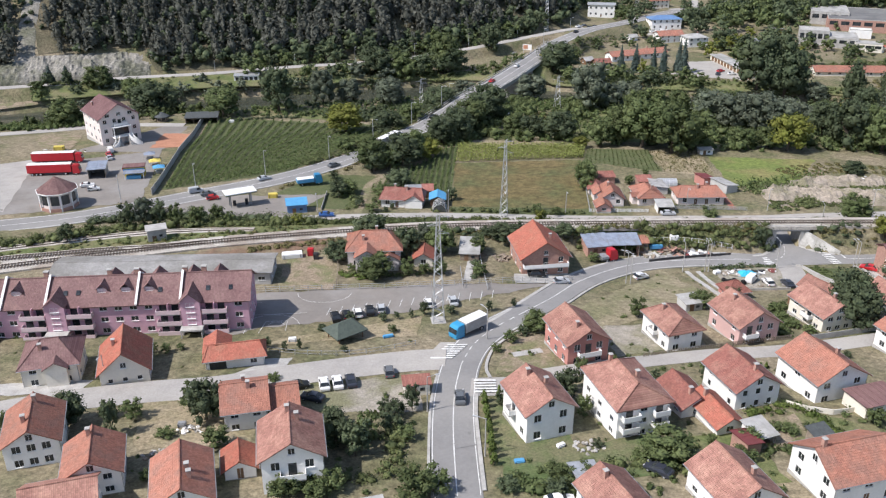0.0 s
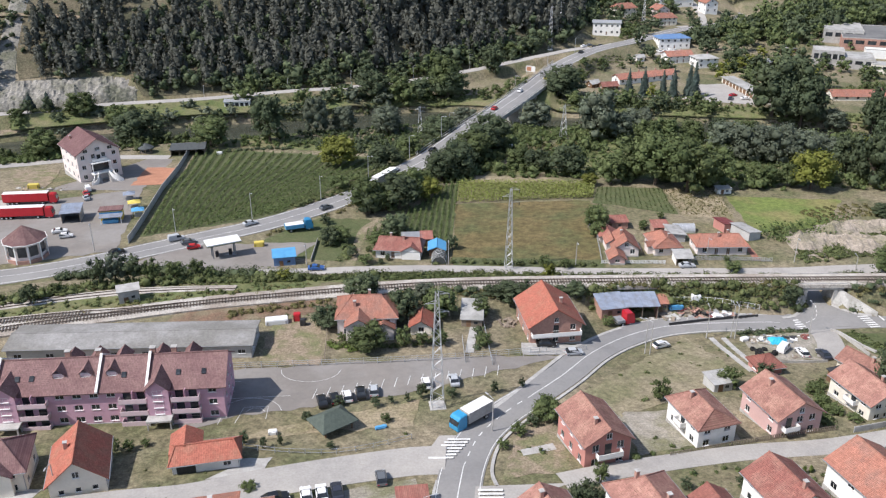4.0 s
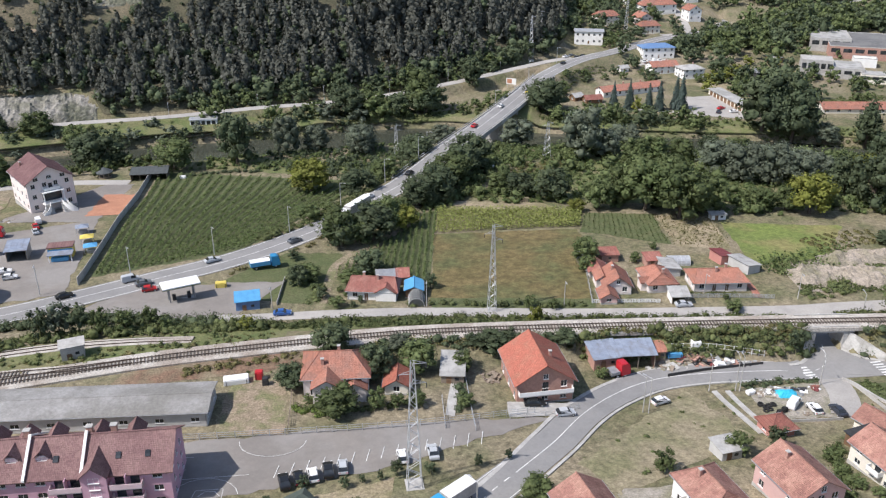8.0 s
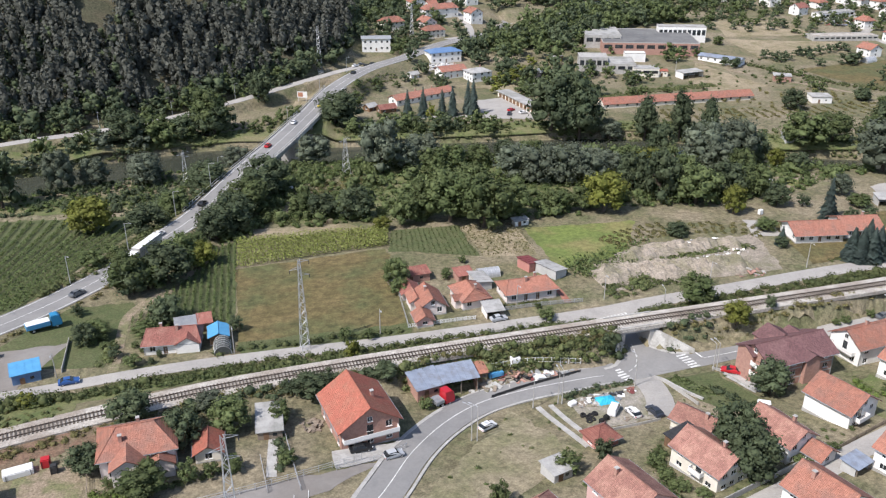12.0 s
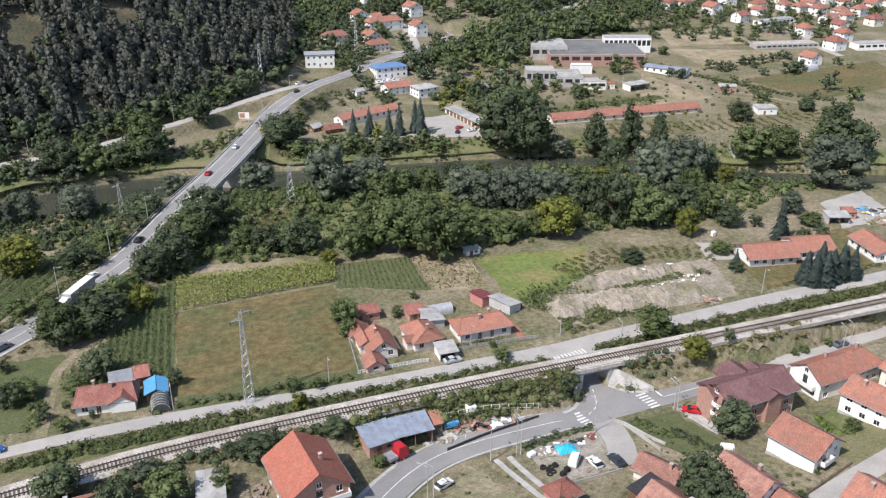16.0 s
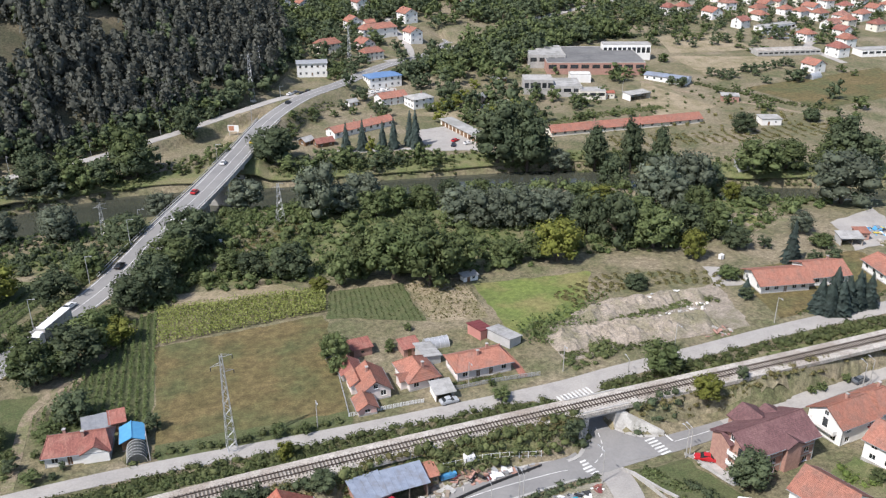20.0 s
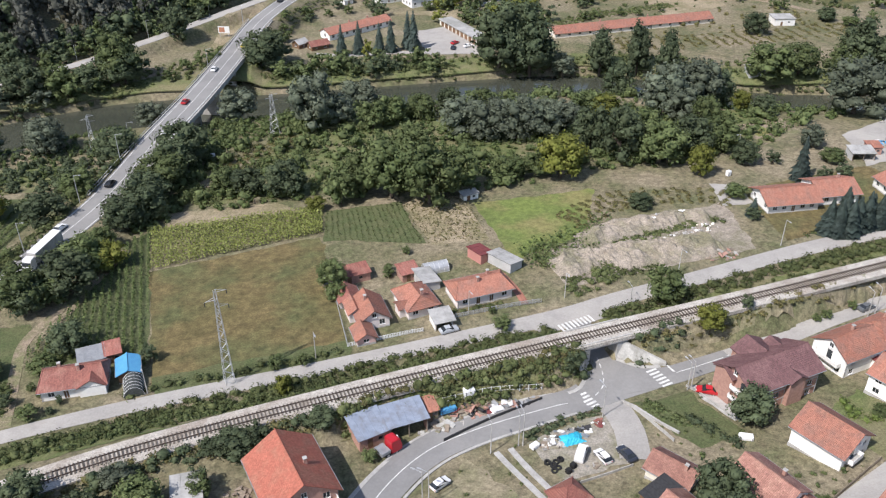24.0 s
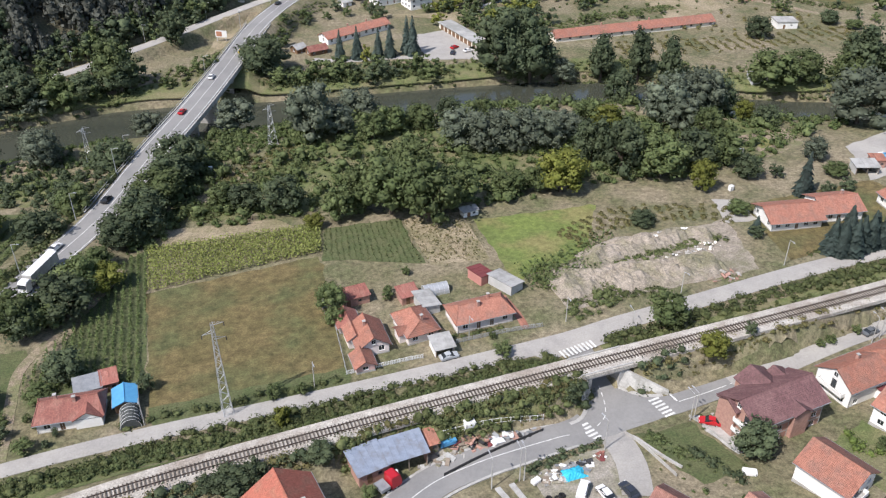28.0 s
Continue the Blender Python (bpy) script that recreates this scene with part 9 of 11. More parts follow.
forest("hill_shrubs", scatter([(-300, 400), (-190, 402), (-110, 420), (-60, 490), (-60, 560), (-300, 560)], 6.6, 25, lambda x, y: uphill(x, y) > 34 and noise.noise((x * 0.05, y * 0.05, 5.0)) > -0.35), [bush(150 + i, "leaf_dark") for i in range(3)], 3.4, "scattered shrubs on the grassy slope", 26)

# rock faces and a cart track on the slope
def crag(name, pts, profile, label, seed, fade=6.0):
    """A broken rock face along a line: rows of (distance uphill, height over the land), with ribs and hollows."""
    line = dense(pts, 0.9)
    nr = normals(line)
    fine = []
    for (o0, h0), (o1, h1) in zip(profile[:-1], profile[1:]):
        fine += [(o0 + (o1 - o0) * f, h0 + (h1 - h0) * f) for f in (0, 0.25, 0.5, 0.75)]
    fine.append(profile[-1])
    rows, n = len(fine), len(line)
    pos = np.empty((n, rows, 3))
    for i, (p, q) in enumerate(zip(line, nr)):
        f = min(1.0, i * 0.9 / fade, (n - 1 - i) * 0.9 / fade)
        sink = 1.6 * (1 - max(0.0, f))
        f *= 0.8 + 0.5 * noise.noise((i * 0.16, seed, 0.0))
        for k, (off, up) in enumerate(fine):
            rib = noise.noise((i * 0.45, k * 0.25, seed)) + 0.6 * noise.noise((i * 1.3, k * 0.7, seed + 5.0))
            pos[i, k] = (*(p[:2] + q * off), up * f + (0.9 * rib * min(1, up) if up > 0 else 0.35 * rib - 0.1) - sink)
    pos[..., 2] += land(pos[..., 0], pos[..., 1])
    faces = [(i * rows + k, (i + 1) * rows + k, (i + 1) * rows + k + 1, i * rows + k + 1) for i in range(n - 1) for k in range(rows - 1)]
    return structure(name, mesh_from(name, pos.reshape(-1, 3).tolist(), faces, "rock"), label, "rock face")


CLIFF = ((-0.5, -0.6), (0.8, 2.6), (2.6, 4.6), (5.0, 5.2), (9.0, 4.0), (13.0, 2.4), (17.0, 1.0), (19.5, -0.8))
SCREE = ((-5.0, -0.7), (-3.6, 0.35), (0.0, 0.7), (3.6, 0.45), (5.4, -0.6))
crag("rock_face", [(-235, 381), (-208, 388.5), (-187, 394), (-165, 402), (-150, 407.5), (-138, 412)], CLIFF, "pale broken rock face above the road", 1, 16.0)
crag("rock_gully", [(-196, 398), (-201, 412), (-205, 430), (-208, 450), (-210, 475)], SCREE, "white scree gully down the slope", 2, 4.0)
crag("rock_outcrop", [(-122, 466), (-104, 474), (-86, 484), (-70, 490)], ((-3, -0.5), (-1, 0.8), (2, 1.2), (5, -0.5)), "pale rock outcrop in the wood", 3)
crag("rock_outcrop_high", [(-180, 470), (-150, 482), (-128, 490)], ((-3, -0.5), (-1, 0.8), (2, 1.2), (5, -0.5)), "pale rock ledge on the slope", 4)
structure("track_hill", ribbon("track_hill", [(-260, 430), (-209, 446), (-178, 455), (-142, 459), (-120, 466)], 1.6, "soil", 0.25, None, 3.0), "pale cart track across the slope", "track")

SOUTH_BANK = [(18, 306), (46, 301), (90, 287), (130, 287), (178, 280), (215, 296), (252, 300), (228, 328), (195, 352), (160, 368), (120, 376), (60, 382), (36, 374), (30, 345)]
forest("scrub_south_bank", scatter(SOUTH_BANK, 4.1, 41, lambda x, y: clear(x, y, 6) and noise.noise((x * 0.05, y * 0.05, 2.0)) > -0.3), [bush(200 + i, "vine") for i in range(3)], 2.4, "dense green scrub under the riverside trees", 42)
forest("scrub_south_bank_dark", scatter(SOUTH_BANK, 8.5, 43, lambda x, y: clear(x, y, 6)), [bush(210 + i, "leaf") for i in range(3)], 5.0, "taller scrub under the riverside trees", 44)
forest("scrub_north_bank", scatter([(-210, 374), (-120, 396), (-40, 412), (20, 424), (62, 412), (130, 402), (180, 386), (232, 350), (262, 338), (262, 350), (200, 396), (130, 418), (66, 430), (20, 446), (-60, 424), (-200, 388)], 3.6, 45, lambda x, y: clear(x, y, 5)), [bush(220 + i, "shrub") for i in range(3)], 2.2, "green scrub on the far river bank", 46)
forest("scrub_west_bank", scatter([(-190, 340), (-120, 352), (-96, 352), (-30, 348), (-14, 340), (6, 372), (-6, 394), (-100, 376), (-190, 358)], 3.4, 47, lambda x, y: clear(x, y, 6) and noise.noise((x * 0.05, y * 0.05, 9.0)) > -0.35), [bush(230 + i, "vine") for i in range(3)], 2.2, "green scrub between field and river", 48)
forest("scrub_flat_west", scatter([(-60, 352), (-24, 338), (-10, 320), (-2, 332), (6, 352), (-8, 378), (-60, 376)], 3.6, 57, lambda x, y: clear(x, y, 6)), [bush(400 + i, "leaf_dark") for i in range(3)], 2.8, "dark green scrub beside the highway bank", 58)
forest("scrub_highway", scatter([(0, 299), (8, 298), (30, 342), (40, 372), (30, 376), (15, 350)], 2.8, 49, lambda x, y: clear(x, y, 6)), [bush(240 + i, "leaf") for i in range(3)], 3.4, "dark thicket on the highway bank", 50)
forest("scrub_plain_east", scatter([(186, 396), (330, 372), (340, 412), (290, 440), (200, 420)], 5.6, 51, lambda x, y: noise.noise((x * 0.06, y * 0.06, 6.0)) > 0.0), [bush(250 + i, "weed") for i in range(3)], 2.0, "scattered dry shrubs on the plain", 52)
forest("scrub_plain_works", scatter([(150, 445), (200, 432), (330, 440), (330, 500), (250, 470), (180, 500)], 9.0, 53, lambda x, y: True), [bush(260 + i, "leaf") for i in range(3)], 1.8, "scattered shrubs round the works", 54)
forest("weeds_near", scatter([(-130, 90), (130, 90), (150, 200), (-130, 200)], 4.6, 55, lambda x, y: clear(x, y, 6) and noise.noise((x * 0.06, y * 0.06, 4.0)) > 0.12 and line_distance(np.array([x]), np.array([y]), SOUTH_ROAD)[0][0] > 6 and not inside(x, y, [(-52, 142), (26, 150), (30, 184), (-54, 172)]) and line_distance(np.array([x]), np.array([y]), [(0, 137), (-31, 129), (-120, 98)])[0][0] > 5 and line_distance(np.array([x]), np.array([y]), [(19, 130), (68, 142), (200, 178)])[0][0] > 4), [bush(270 + i, "shrub") for i in range(3)], 0.8, "low weeds and garden plants", 56)


def off_tracks(x, y):
    a = np.array([x]), np.array([y])
    return min(line_distance(*a, RAIL)[0][0], line_distance(*a, SECOND)[0][0]) > 3.2 and line_distance(*a, SIDING)[0][0] > 2.2 and line_distance(*a, UNDERPASS)[0][0] > 4.2 and line_distance(*a, [(84, 198.2), (118, 199), (135, 201), (160, 203.2)])[0][0] > 4.2 and line_distance(*a, HIGHWAY)[0][0] > 6


WEST_SCRUB = [(-130, 178), (-95, 189), (-60, 199), (-30, 204), (-34, 213), (-60, 212), (-90, 205), (-130, 190)]
forest("scrub_tracks", scatter(WEST_SCRUB, 2.3, 71, lambda x, y: off_tracks(x, y) and noise.noise((x * 0.12, y * 0.12, 1.0)) > -0.15), [bush(300 + i, "shrub") for i in range(3)], 1.3, "green scrub between the tracks", 72)
forest("weeds_tracks", scatter(WEST_SCRUB, 2.6, 73, off_tracks), [bush(310 + i, "weed") for i in range(3)], 0.9, "dry weeds between the tracks", 74)
forest("bank_cover", scatter([(34, 201.6), (78, 202.0), (84, 203.4), (87.6, 205.4), (87.6, 206.6), (34, 205.2)], 1.5, 75, off_tracks), [bush(320 + i, "shrub") for i in range(3)], 1.5, "dense green weeds covering the railway bank", 76)
forest("bank_carpet", scatter([(34, 200.8), (78, 201.8), (87.6, 205.0), (87.6, 206.6), (34, 205.4)], 0.95, 175, off_tracks), [bush(420 + i, "weed") for i in range(3)], 0.8, "low olive weeds carpeting the railway bank", 176)
forest("hedge_carpet", scatter([(-30, 212.5), (86, 213.4), (86, 219.0), (-30, 218.6)], 1.5, 177, off_tracks), [bush(430 + i, "leaf") for i in range(3)], 1.6, "green undergrowth of the hedgerow", 178)
forest("bank_cover_east", scatter([(97, 205.6), (103, 203.2), (118, 203.8), (160, 206), (160, 207), (97, 206.6)], 1.2, 77, off_tracks), [bush(330 + i, "weed") for i in range(3)], 0.9, "dry weeds covering the bank east of the bridge", 78)
forest("bank_cover_north", scatter([(-30, 211.5), (86, 212.4), (86, 217.2), (-30, 215)], 2.0, 79, off_tracks), [bush(340 + i, "shrub") for i in range(3)], 1.2, "green weeds on the railway's far bank", 80)
forest("bank_cover_north_east", scatter([(98, 213), (280, 216.5), (280, 224), (98, 218.4)], 2.4, 81, off_tracks), [bush(350 + i, "shrub") for i in range(3)], 1.3, "green weeds along the line east of the bridge", 82)
forest("bank_cover_gardens", scatter([(-40, 194), (-5, 201.6), (34, 203), (34, 204.6), (-5, 203), (-40, 197)], 2.0, 83, off_tracks), [bush(360 + i, "weed") for i in range(3)], 0.9, "rusty dry weeds behind the gardens", 84)
forest("scrub_far_west", scatter([(-270, 318), (-150, 342), (-126, 356), (-128, 376), (-190, 372), (-270, 350)], 4.6, 91, lambda x, y: clear(x, y, 6)), [bush(370 + i, "shrub") for i in range(3)], 2.6, "green bushes on the river flat", 92)
forest("scrub_hotel", scatter([(-200, 322), (-150, 338), (-112, 346), (-104, 352), (-104, 372), (-190, 356)], 5.0, 93, lambda x, y: clear(x, y, 6) and noise.noise((x * 0.07, y * 0.07, 3.0)) > -0.2), [small_crown(380 + i, "leaf") for i in range(3)], 4.6, "small trees behind the hotel", 94)
forest("weeds_gardens", scatter([(-60, 84), (90, 84), (120, 178), (30, 178), (10, 130), (-60, 118)], 3.0, 95, lambda x, y: noise.noise((x * 0.11, y * 0.11, 7.0)) > 0.22 and all(math.hypot(x - a, y - b) > d - 1.0 for a, b, d in HOUSE_SPOTS) and line_distance(np.array([x]), np.array([y]), SOUTH_ROAD)[0][0] > 5.5 and line_distance(np.array([x]), np.array([y]), [(19, 130.6), (50.5, 139.7), (90, 148.3), (200, 178)])[0][0] > 3.6 and line_distance(np.array([x]), np.array([y]), [(0, 137), (-31, 129), (-120, 98)])[0][0] > 5), [bush(390 + i, "leaf") for i in range(3)], 1.1, "garden shrubs and vegetable plants", 96)

# ---- vehicles ----
car_cache = {}


def paint(colour):
    key = "car_%g_%g_%g" % colour
    if key not in M:
        M[key] = material(key, colour, None, 1.0, 0.28, spec=0.5)
    return key


def profile_mesh(name, pts, half, mat, inset=0.0, top_from=None):
    """A body drawn from its side outline, narrowed towards the roof."""
    bm = bmesh.new()
    rows = []
    for sy in (-1, 1):
        rows.append([bm.verts.new((x, sy * (half - (inset if top_from is not None and z > top_from else 0.0)), z)) for x, z in pts])
    n = len(pts)
    for i in range(n):
        j = (i + 1) % n
        bm.faces.new((rows[0][i], rows[0][j], rows[1][j], rows[1][i]))
    bm.faces.new(rows[0][::-1])
    bm.faces.new(rows[1])
    bmesh.ops.recalc_face_normals(bm, faces=bm.faces[:])
    if name in ("body", "cab"):
        bmesh.ops.bevel(bm, geom=bm.edges[:], offset=0.09, segments=2, affect="EDGES", clamp_overlap=True)
    me = bpy.data.meshes.new(name)
    bm.to_mesh(me)
    bm.free()
    me.materials.append(M[mat])
    return me


def wheel_mesh(r, w):
    bm = bmesh.new()
    tube(bm, (0, -w / 2, 0), (0, w / 2, 0), r, n=14)
    me = bpy.data.meshes.new("wheel")
    bm.to_mesh(me)
    bm.free()
    me.materials.append(M["black"])
    hub = bmesh.new()
    tube(hub, (0, -w / 2 - 0.01, 0), (0, w / 2 + 0.01, 0), r * 0.58, n=10)
    mh = bpy.data.meshes.new("rim")
    hub.to_mesh(mh)
    hub.free()
    mh.materials.append(M["galvanised"])
    return me, mh


WHEEL, TRUCK_WHEEL = wheel_mesh(0.31, 0.2), wheel_mesh(0.5, 0.3)


def wheels(parent, spots, kind):
    for x, y, z in spots:
        w = new("wheel", kind[0])
        w.parent, w.location = parent, (x, y, z)
        r = new("rim", kind[1])
        r.parent = w


def car(x, y, rot, colour=(0.6, 0.6, 0.6), label="car", kind="car", z=None):
    key = (colour, kind)
    if key not in car_cache:
        p = paint(colour)
        if kind == "van":
            body = profile_mesh("body", [(-2.2, 0.35), (2.2, 0.35), (2.25, 0.9), (1.5, 1.05), (0.95, 1.75), (-2.1, 1.85), (-2.25, 0.9)], 0.88, p, 0.08, 1.2)
            glass = profile_mesh("glazing", [(0.15, 1.08), (1.53, 1.08), (1.0, 1.73), (0.1, 1.76)], 0.885, "glass", 0.06, 1.2)
        elif kind == "hatch":
            body = profile_mesh("body", [(-1.85, 0.30), (1.85, 0.30), (1.94, 0.55), (1.84, 0.74), (1.08, 0.94), (0.42, 1.44), (-1.30, 1.46), (-1.76, 1.02), (-1.92, 0.62)], 0.84, p, 0.18, 1.1)
            glass = profile_mesh("glazing", [(-1.82, 1.0), (1.03, 0.965), (0.49, 1.40), (-1.39, 1.41)], 0.845, "glass", 0.17, 1.1)
        else:
            body = profile_mesh("body", [(-2.12, 0.30), (2.08, 0.30), (2.18, 0.55), (2.08, 0.74), (1.08, 0.94), (0.35, 1.42), (-1.0, 1.44), (-1.72, 1.02), (-2.12, 0.98), (-2.2, 0.62)], 0.88, p, 0.20, 1.1)
            glass = profile_mesh("glazing", [(-1.77, 1.0), (1.04, 0.965), (0.40, 1.395), (-1.10, 1.395)], 0.885, "glass", 0.19, 1.1)
        roof = box(-0.98, 0.30, -0.64, 0.64, 1.42, 1.465, bevel=0.02) if kind == "car" else (box(-1.26, 0.38, -0.62, 0.62, 1.435, 1.485, bevel=0.02) if kind == "hatch" else box(-2.0, 0.85, -0.76, 0.76, 1.84, 1.89, bevel=0.01))
        rm = bpy.data.meshes.new("roof_panel")
        roof.to_mesh(rm)
        roof.free()
        rm.materials.append(M[p])
        car_cache[key] = (body, glass, rm)
    body, glass, rm = car_cache[key]
    gz = zed(x, y) + 0.12 if z is None else z
    c = empty("van" if kind == "van" else "car", pose(x, y, gz, 0, 0, rot), label, "van" if kind == "van" else "car", "vehicles")
    for nm, me in (("body", body), ("glazing", glass), ("roof_panel", rm)):
        o = new(nm, me)
        o.parent = c
    wheels(c, [(sx * 1.3, sy * 0.76, 0.31) for sx in (-1, 1) for sy in (-1, 1)], WHEEL)
    for nm, xx, mt in (("headlight", 2.05, "frame"), ("tail_light", -2.1, "red")):
        for sy in (-1, 1):
            k2 = (nm, kind)
            if k2 not in car_cache:
                lb = box(-0.06, 0.06, -0.16, 0.16, -0.07, 0.07)
                lm = bpy.data.meshes.new(nm)
                lb.to_mesh(lm)
                lb.free()
                lm.materials.append(M[mt])
                car_cache[k2] = lm
            o = new(nm, car_cache[k2])
            o.parent, o.location = c, (xx * (0.87 if kind == "hatch" else 1.0), sy * 0.62, 0.68)
    return c


WHITE, SILVER, BLACK, DARK, RED, BLUE, GREY, YELLOW = (0.72, 0.72, 0.71), (0.42, 0.44, 0.46), (0.015, 0.016, 0.018), (0.035, 0.04, 0.055), (0.45, 0.02, 0.025), (0.03, 0.10, 0.30), (0.12, 0.13, 0.14), (0.62, 0.48, 0.05)
for x, y, r, c, k, lab in (
    (-22.6, 155.9, 106, BLACK, "car", "black parked car in a bay"), (-20.3, 156.9, 106, BLACK, "hatch", "black hatchback in a marked bay"), (-18.0, 157.6, 104, WHITE, "hatch", "white hatchback in a marked bay"), (-15.6, 158.9, 100, BLACK, "car", "black saloon in a marked bay"), (-13.2, 159.7, 98, SILVER, "hatch", "silver blue hatchback in a marked bay"), (-3.2, 162.5, 98, WHITE, "hatch", "white hatchback near the pylon"), (2.2, 163.8, 98, SILVER, "car", "silver car in a marked bay"),
    (-21.0, 126.2, 103, WHITE, "car", "white car on dusty grass"), (-18.7, 126.8, 103, WHITE, "car", "white estate car on dusty grass"), (-16.4, 127.4, 104, DARK, "car", "dark blue car on dusty grass"), (-9.8, 131.0, 100, GREY, "hatch", "dark grey hatchback on dusty grass"), (-25.6, 125.6, 20, BLACK, "car", "black car beside the house"), (-22.4, 121.5, 160, DARK, "car", "dark car behind the house"),
    (2.9, 121.3, 92, GREY, "car", "grey car driving on the road"), (48.0, 184.2, 24, WHITE, "hatch", "white hatchback on the roadside"), (27.9, 178.3, 10, SILVER, "hatch", "silver hatchback by the fence"), (22.4, 181.6, 4, BLACK, "car", "black car on the forecourt"), (31.4, 98.8, 140, DARK, "car", "dark blue car on the lawn"), (16.2, 92.0, 8, WHITE, "car", "white car beside the hedge"),
    (74.1, 182.2, 50, WHITE, "van", "white van in the car yard"), (77.3, 180.0, 98, WHITE, "hatch", "small white car in the car yard"), (81.5, 179.0, 98, DARK, "car", "dark car in the car yard"), (106.0, 190.0, 145, RED, "car", "red car on the driveway"), (64.8, 226.4, 4, SILVER, "car", "silver car before the garage"), (118.5, 153.3, 20, BLUE, "hatch", "blue hatchback on the lane"), (140.0, 168.5, 110, BLACK, "car", "black car beside the lane"), (157.5, 203.0, 8, GREY, "car", "dark grey car on the road"),
    (-33.0, 222.6, 6, BLUE, "car", "blue car on the side road"), (-75.5, 243.2, 30, SILVER, "van", "silver van at the roadside"), (-71.4, 241.0, 30, GREY, "car", "grey car at the roadside"), (-69.0, 237.6, 20, RED, "hatch", "red hatchback on the forecourt"), (-111.6, 250.4, 20, WHITE, "car", "white car in the truck yard"), (-108.2, 246.6, 20, WHITE, "hatch", "white hatchback in the truck yard"), (-117.4, 285.0, 120, RED, "car", "red car near the hotel"), (-115.6, 280.6, 120, SILVER, "car", "silver car near the hotel"), (-104.6, 268.0, 10, RED, "hatch", "dark red car beside the booth"), (-118.5, 289.5, 120, WHITE, "van", "white van near the hotel"),
    (126.0, 521.4, 100, WHITE, "car", "white car in a parking row"), (129.0, 522.0, 100, WHITE, "car", "white car in a parking row"), (132.0, 522.6, 100, WHITE, "van", "white van in a parking row"), (135.4, 523.2, 100, WHITE, "car", "white car in a parking row"), (92.5, 526.0, 40, BLACK, "car", "black car at the roadside"), (88.6, 522.0, 40, BLACK, "car", "black car at the roadside"), (84.6, 518.2, 40, GREY, "car", "grey car at the roadside"), (80.8, 514.8, 40, WHITE, "car", "white car at the roadside"),
    (145.0, 424.0, 10, WHITE, "car", "white car in the garage yard"), (141.0, 430.0, 30, RED, "car", "red car in the garage yard"), (138.0, 424.0, 60, DARK, "car", "dark car in the garage yard")):
    car(x, y, r, c, lab, k)
hl = dense(HIGHWAY, 1.0)
hn = normals(hl)
for t, side, c, k, lab in ((0.32, -2.0, WHITE, "car", "white car on the highway"), (0.365, 2.0, BLACK, "car", "black car on the highway"), (0.405, 2.0, SILVER, "car", "silver car on the highway"), (0.43, -2.0, GREY, "car", "grey car on the highway"), (0.472, 2.0, WHITE, "car", "white car on the bridge approach"), (0.50, 2.0, BLACK, "car", "black car on the bridge"), (0.535, -2.0, WHITE, "van", "white van on the bridge"), (0.565, 2.0, RED, "car", "red car on the bridge"), (0.60, 2.0, WHITE, "car", "white car beyond the bridge"), (0.63, -2.0, YELLOW, "car", "yellow car beyond the bridge"), (0.70, 2.0, BLACK, "car", "black car on the far highway"), (0.25, 2.0, WHITE, "car", "white car on the highway")):
    i = int(t * len(hl))
    p = hl[i][:2] + hn[i] * side
    a = math.degrees(math.atan2(-hn[i][0], hn[i][1]))
    car(p[0], p[1], a, c, lab, k, z=HIGHWAY_Z + 0.13)


def lorry(x, y, rot, cab, box_mat, length, label, high=2.7, z=None, roof_mat=None):
    gz = zed(x, y) + 0.12 if z is None else z
    t = empty("lorry", pose(x, y, gz, 0, 0, rot), label, "lorry", "lorries")
    p = paint(cab)
    cb = new("cab", profile_mesh("cab", [(0, 0.5), (2.3, 0.5), (2.35, 1.4), (2.05, 2.9), (1.6, 3.25), (0, 3.3)], 1.22, p, 0.06, 2.0))
    cb.parent, cb.location = t, (length / 2 - 2.3, 0, 0)
    ws = new("windscreen", profile_mesh("windscreen", [(2.0, 1.6), (2.34, 1.6), (2.1, 2.6), (1.9, 2.6)], 1.1, "glass"))
    ws.parent, ws.location = cb, (0.03, 0, 0)
    part("cargo_box", box(-length / 2, length / 2 - 2.6, -1.25, 1.25, 1.05, 1.05 + high, bevel=0.03), box_mat, t)
    part("cargo_roof", box(-length / 2 + 0.05, length / 2 - 2.65, -1.2, 1.2, 1.052 + high, 1.09 + high), roof_mat or "frame", t)
    part("chassis", box(-length / 2 + 0.2, length / 2 - 0.4, -0.5, 0.5, 0.6, 1.046), "dark", t)
    n = 3 if length > 10 else 1
    wheels(t, [(length / 2 - 1.2, sy * 1.0, 0.5) for sy in (-1, 1)] + [(-length / 2 + 1.5 + i * 1.3, sy * 1.0, 0.5) for i in range(n) for sy in (-1, 1)] + ([(length / 2 - 4.5, sy * 1.0, 0.5) for sy in (-1, 1)] if length > 10 else []), TRUCK_WHEEL)
    return t


lorry(5.1, 149.6, 222, (0.04, 0.28, 0.50), "concrete", 8.6, "blue lorry with a pale cargo box on the road", 2.2, z=zed(5.1, 149.6) + 0.15)
lorry(-127.0, 263.0, 6, (0.4, 0.02, 0.03), "red", 16.5, "red articulated lorry with pale roof", 2.7)
lorry(-131.5, 276.5, 6, (0.4, 0.02, 0.03), "red", 16.5, "red articulated lorry with pale roof", 2.7)
i = int(0.458 * len(hl))
p = hl[i][:2] - hn[i] * 2.0
lorry(p[0], p[1], math.degrees(math.atan2(-hn[i][0], hn[i][1])) + 180, (0.7, 0.7, 0.7), "concrete", 14.0, "white articulated lorry on the highway", 2.8, z=HIGHWAY_Z + 0.13)
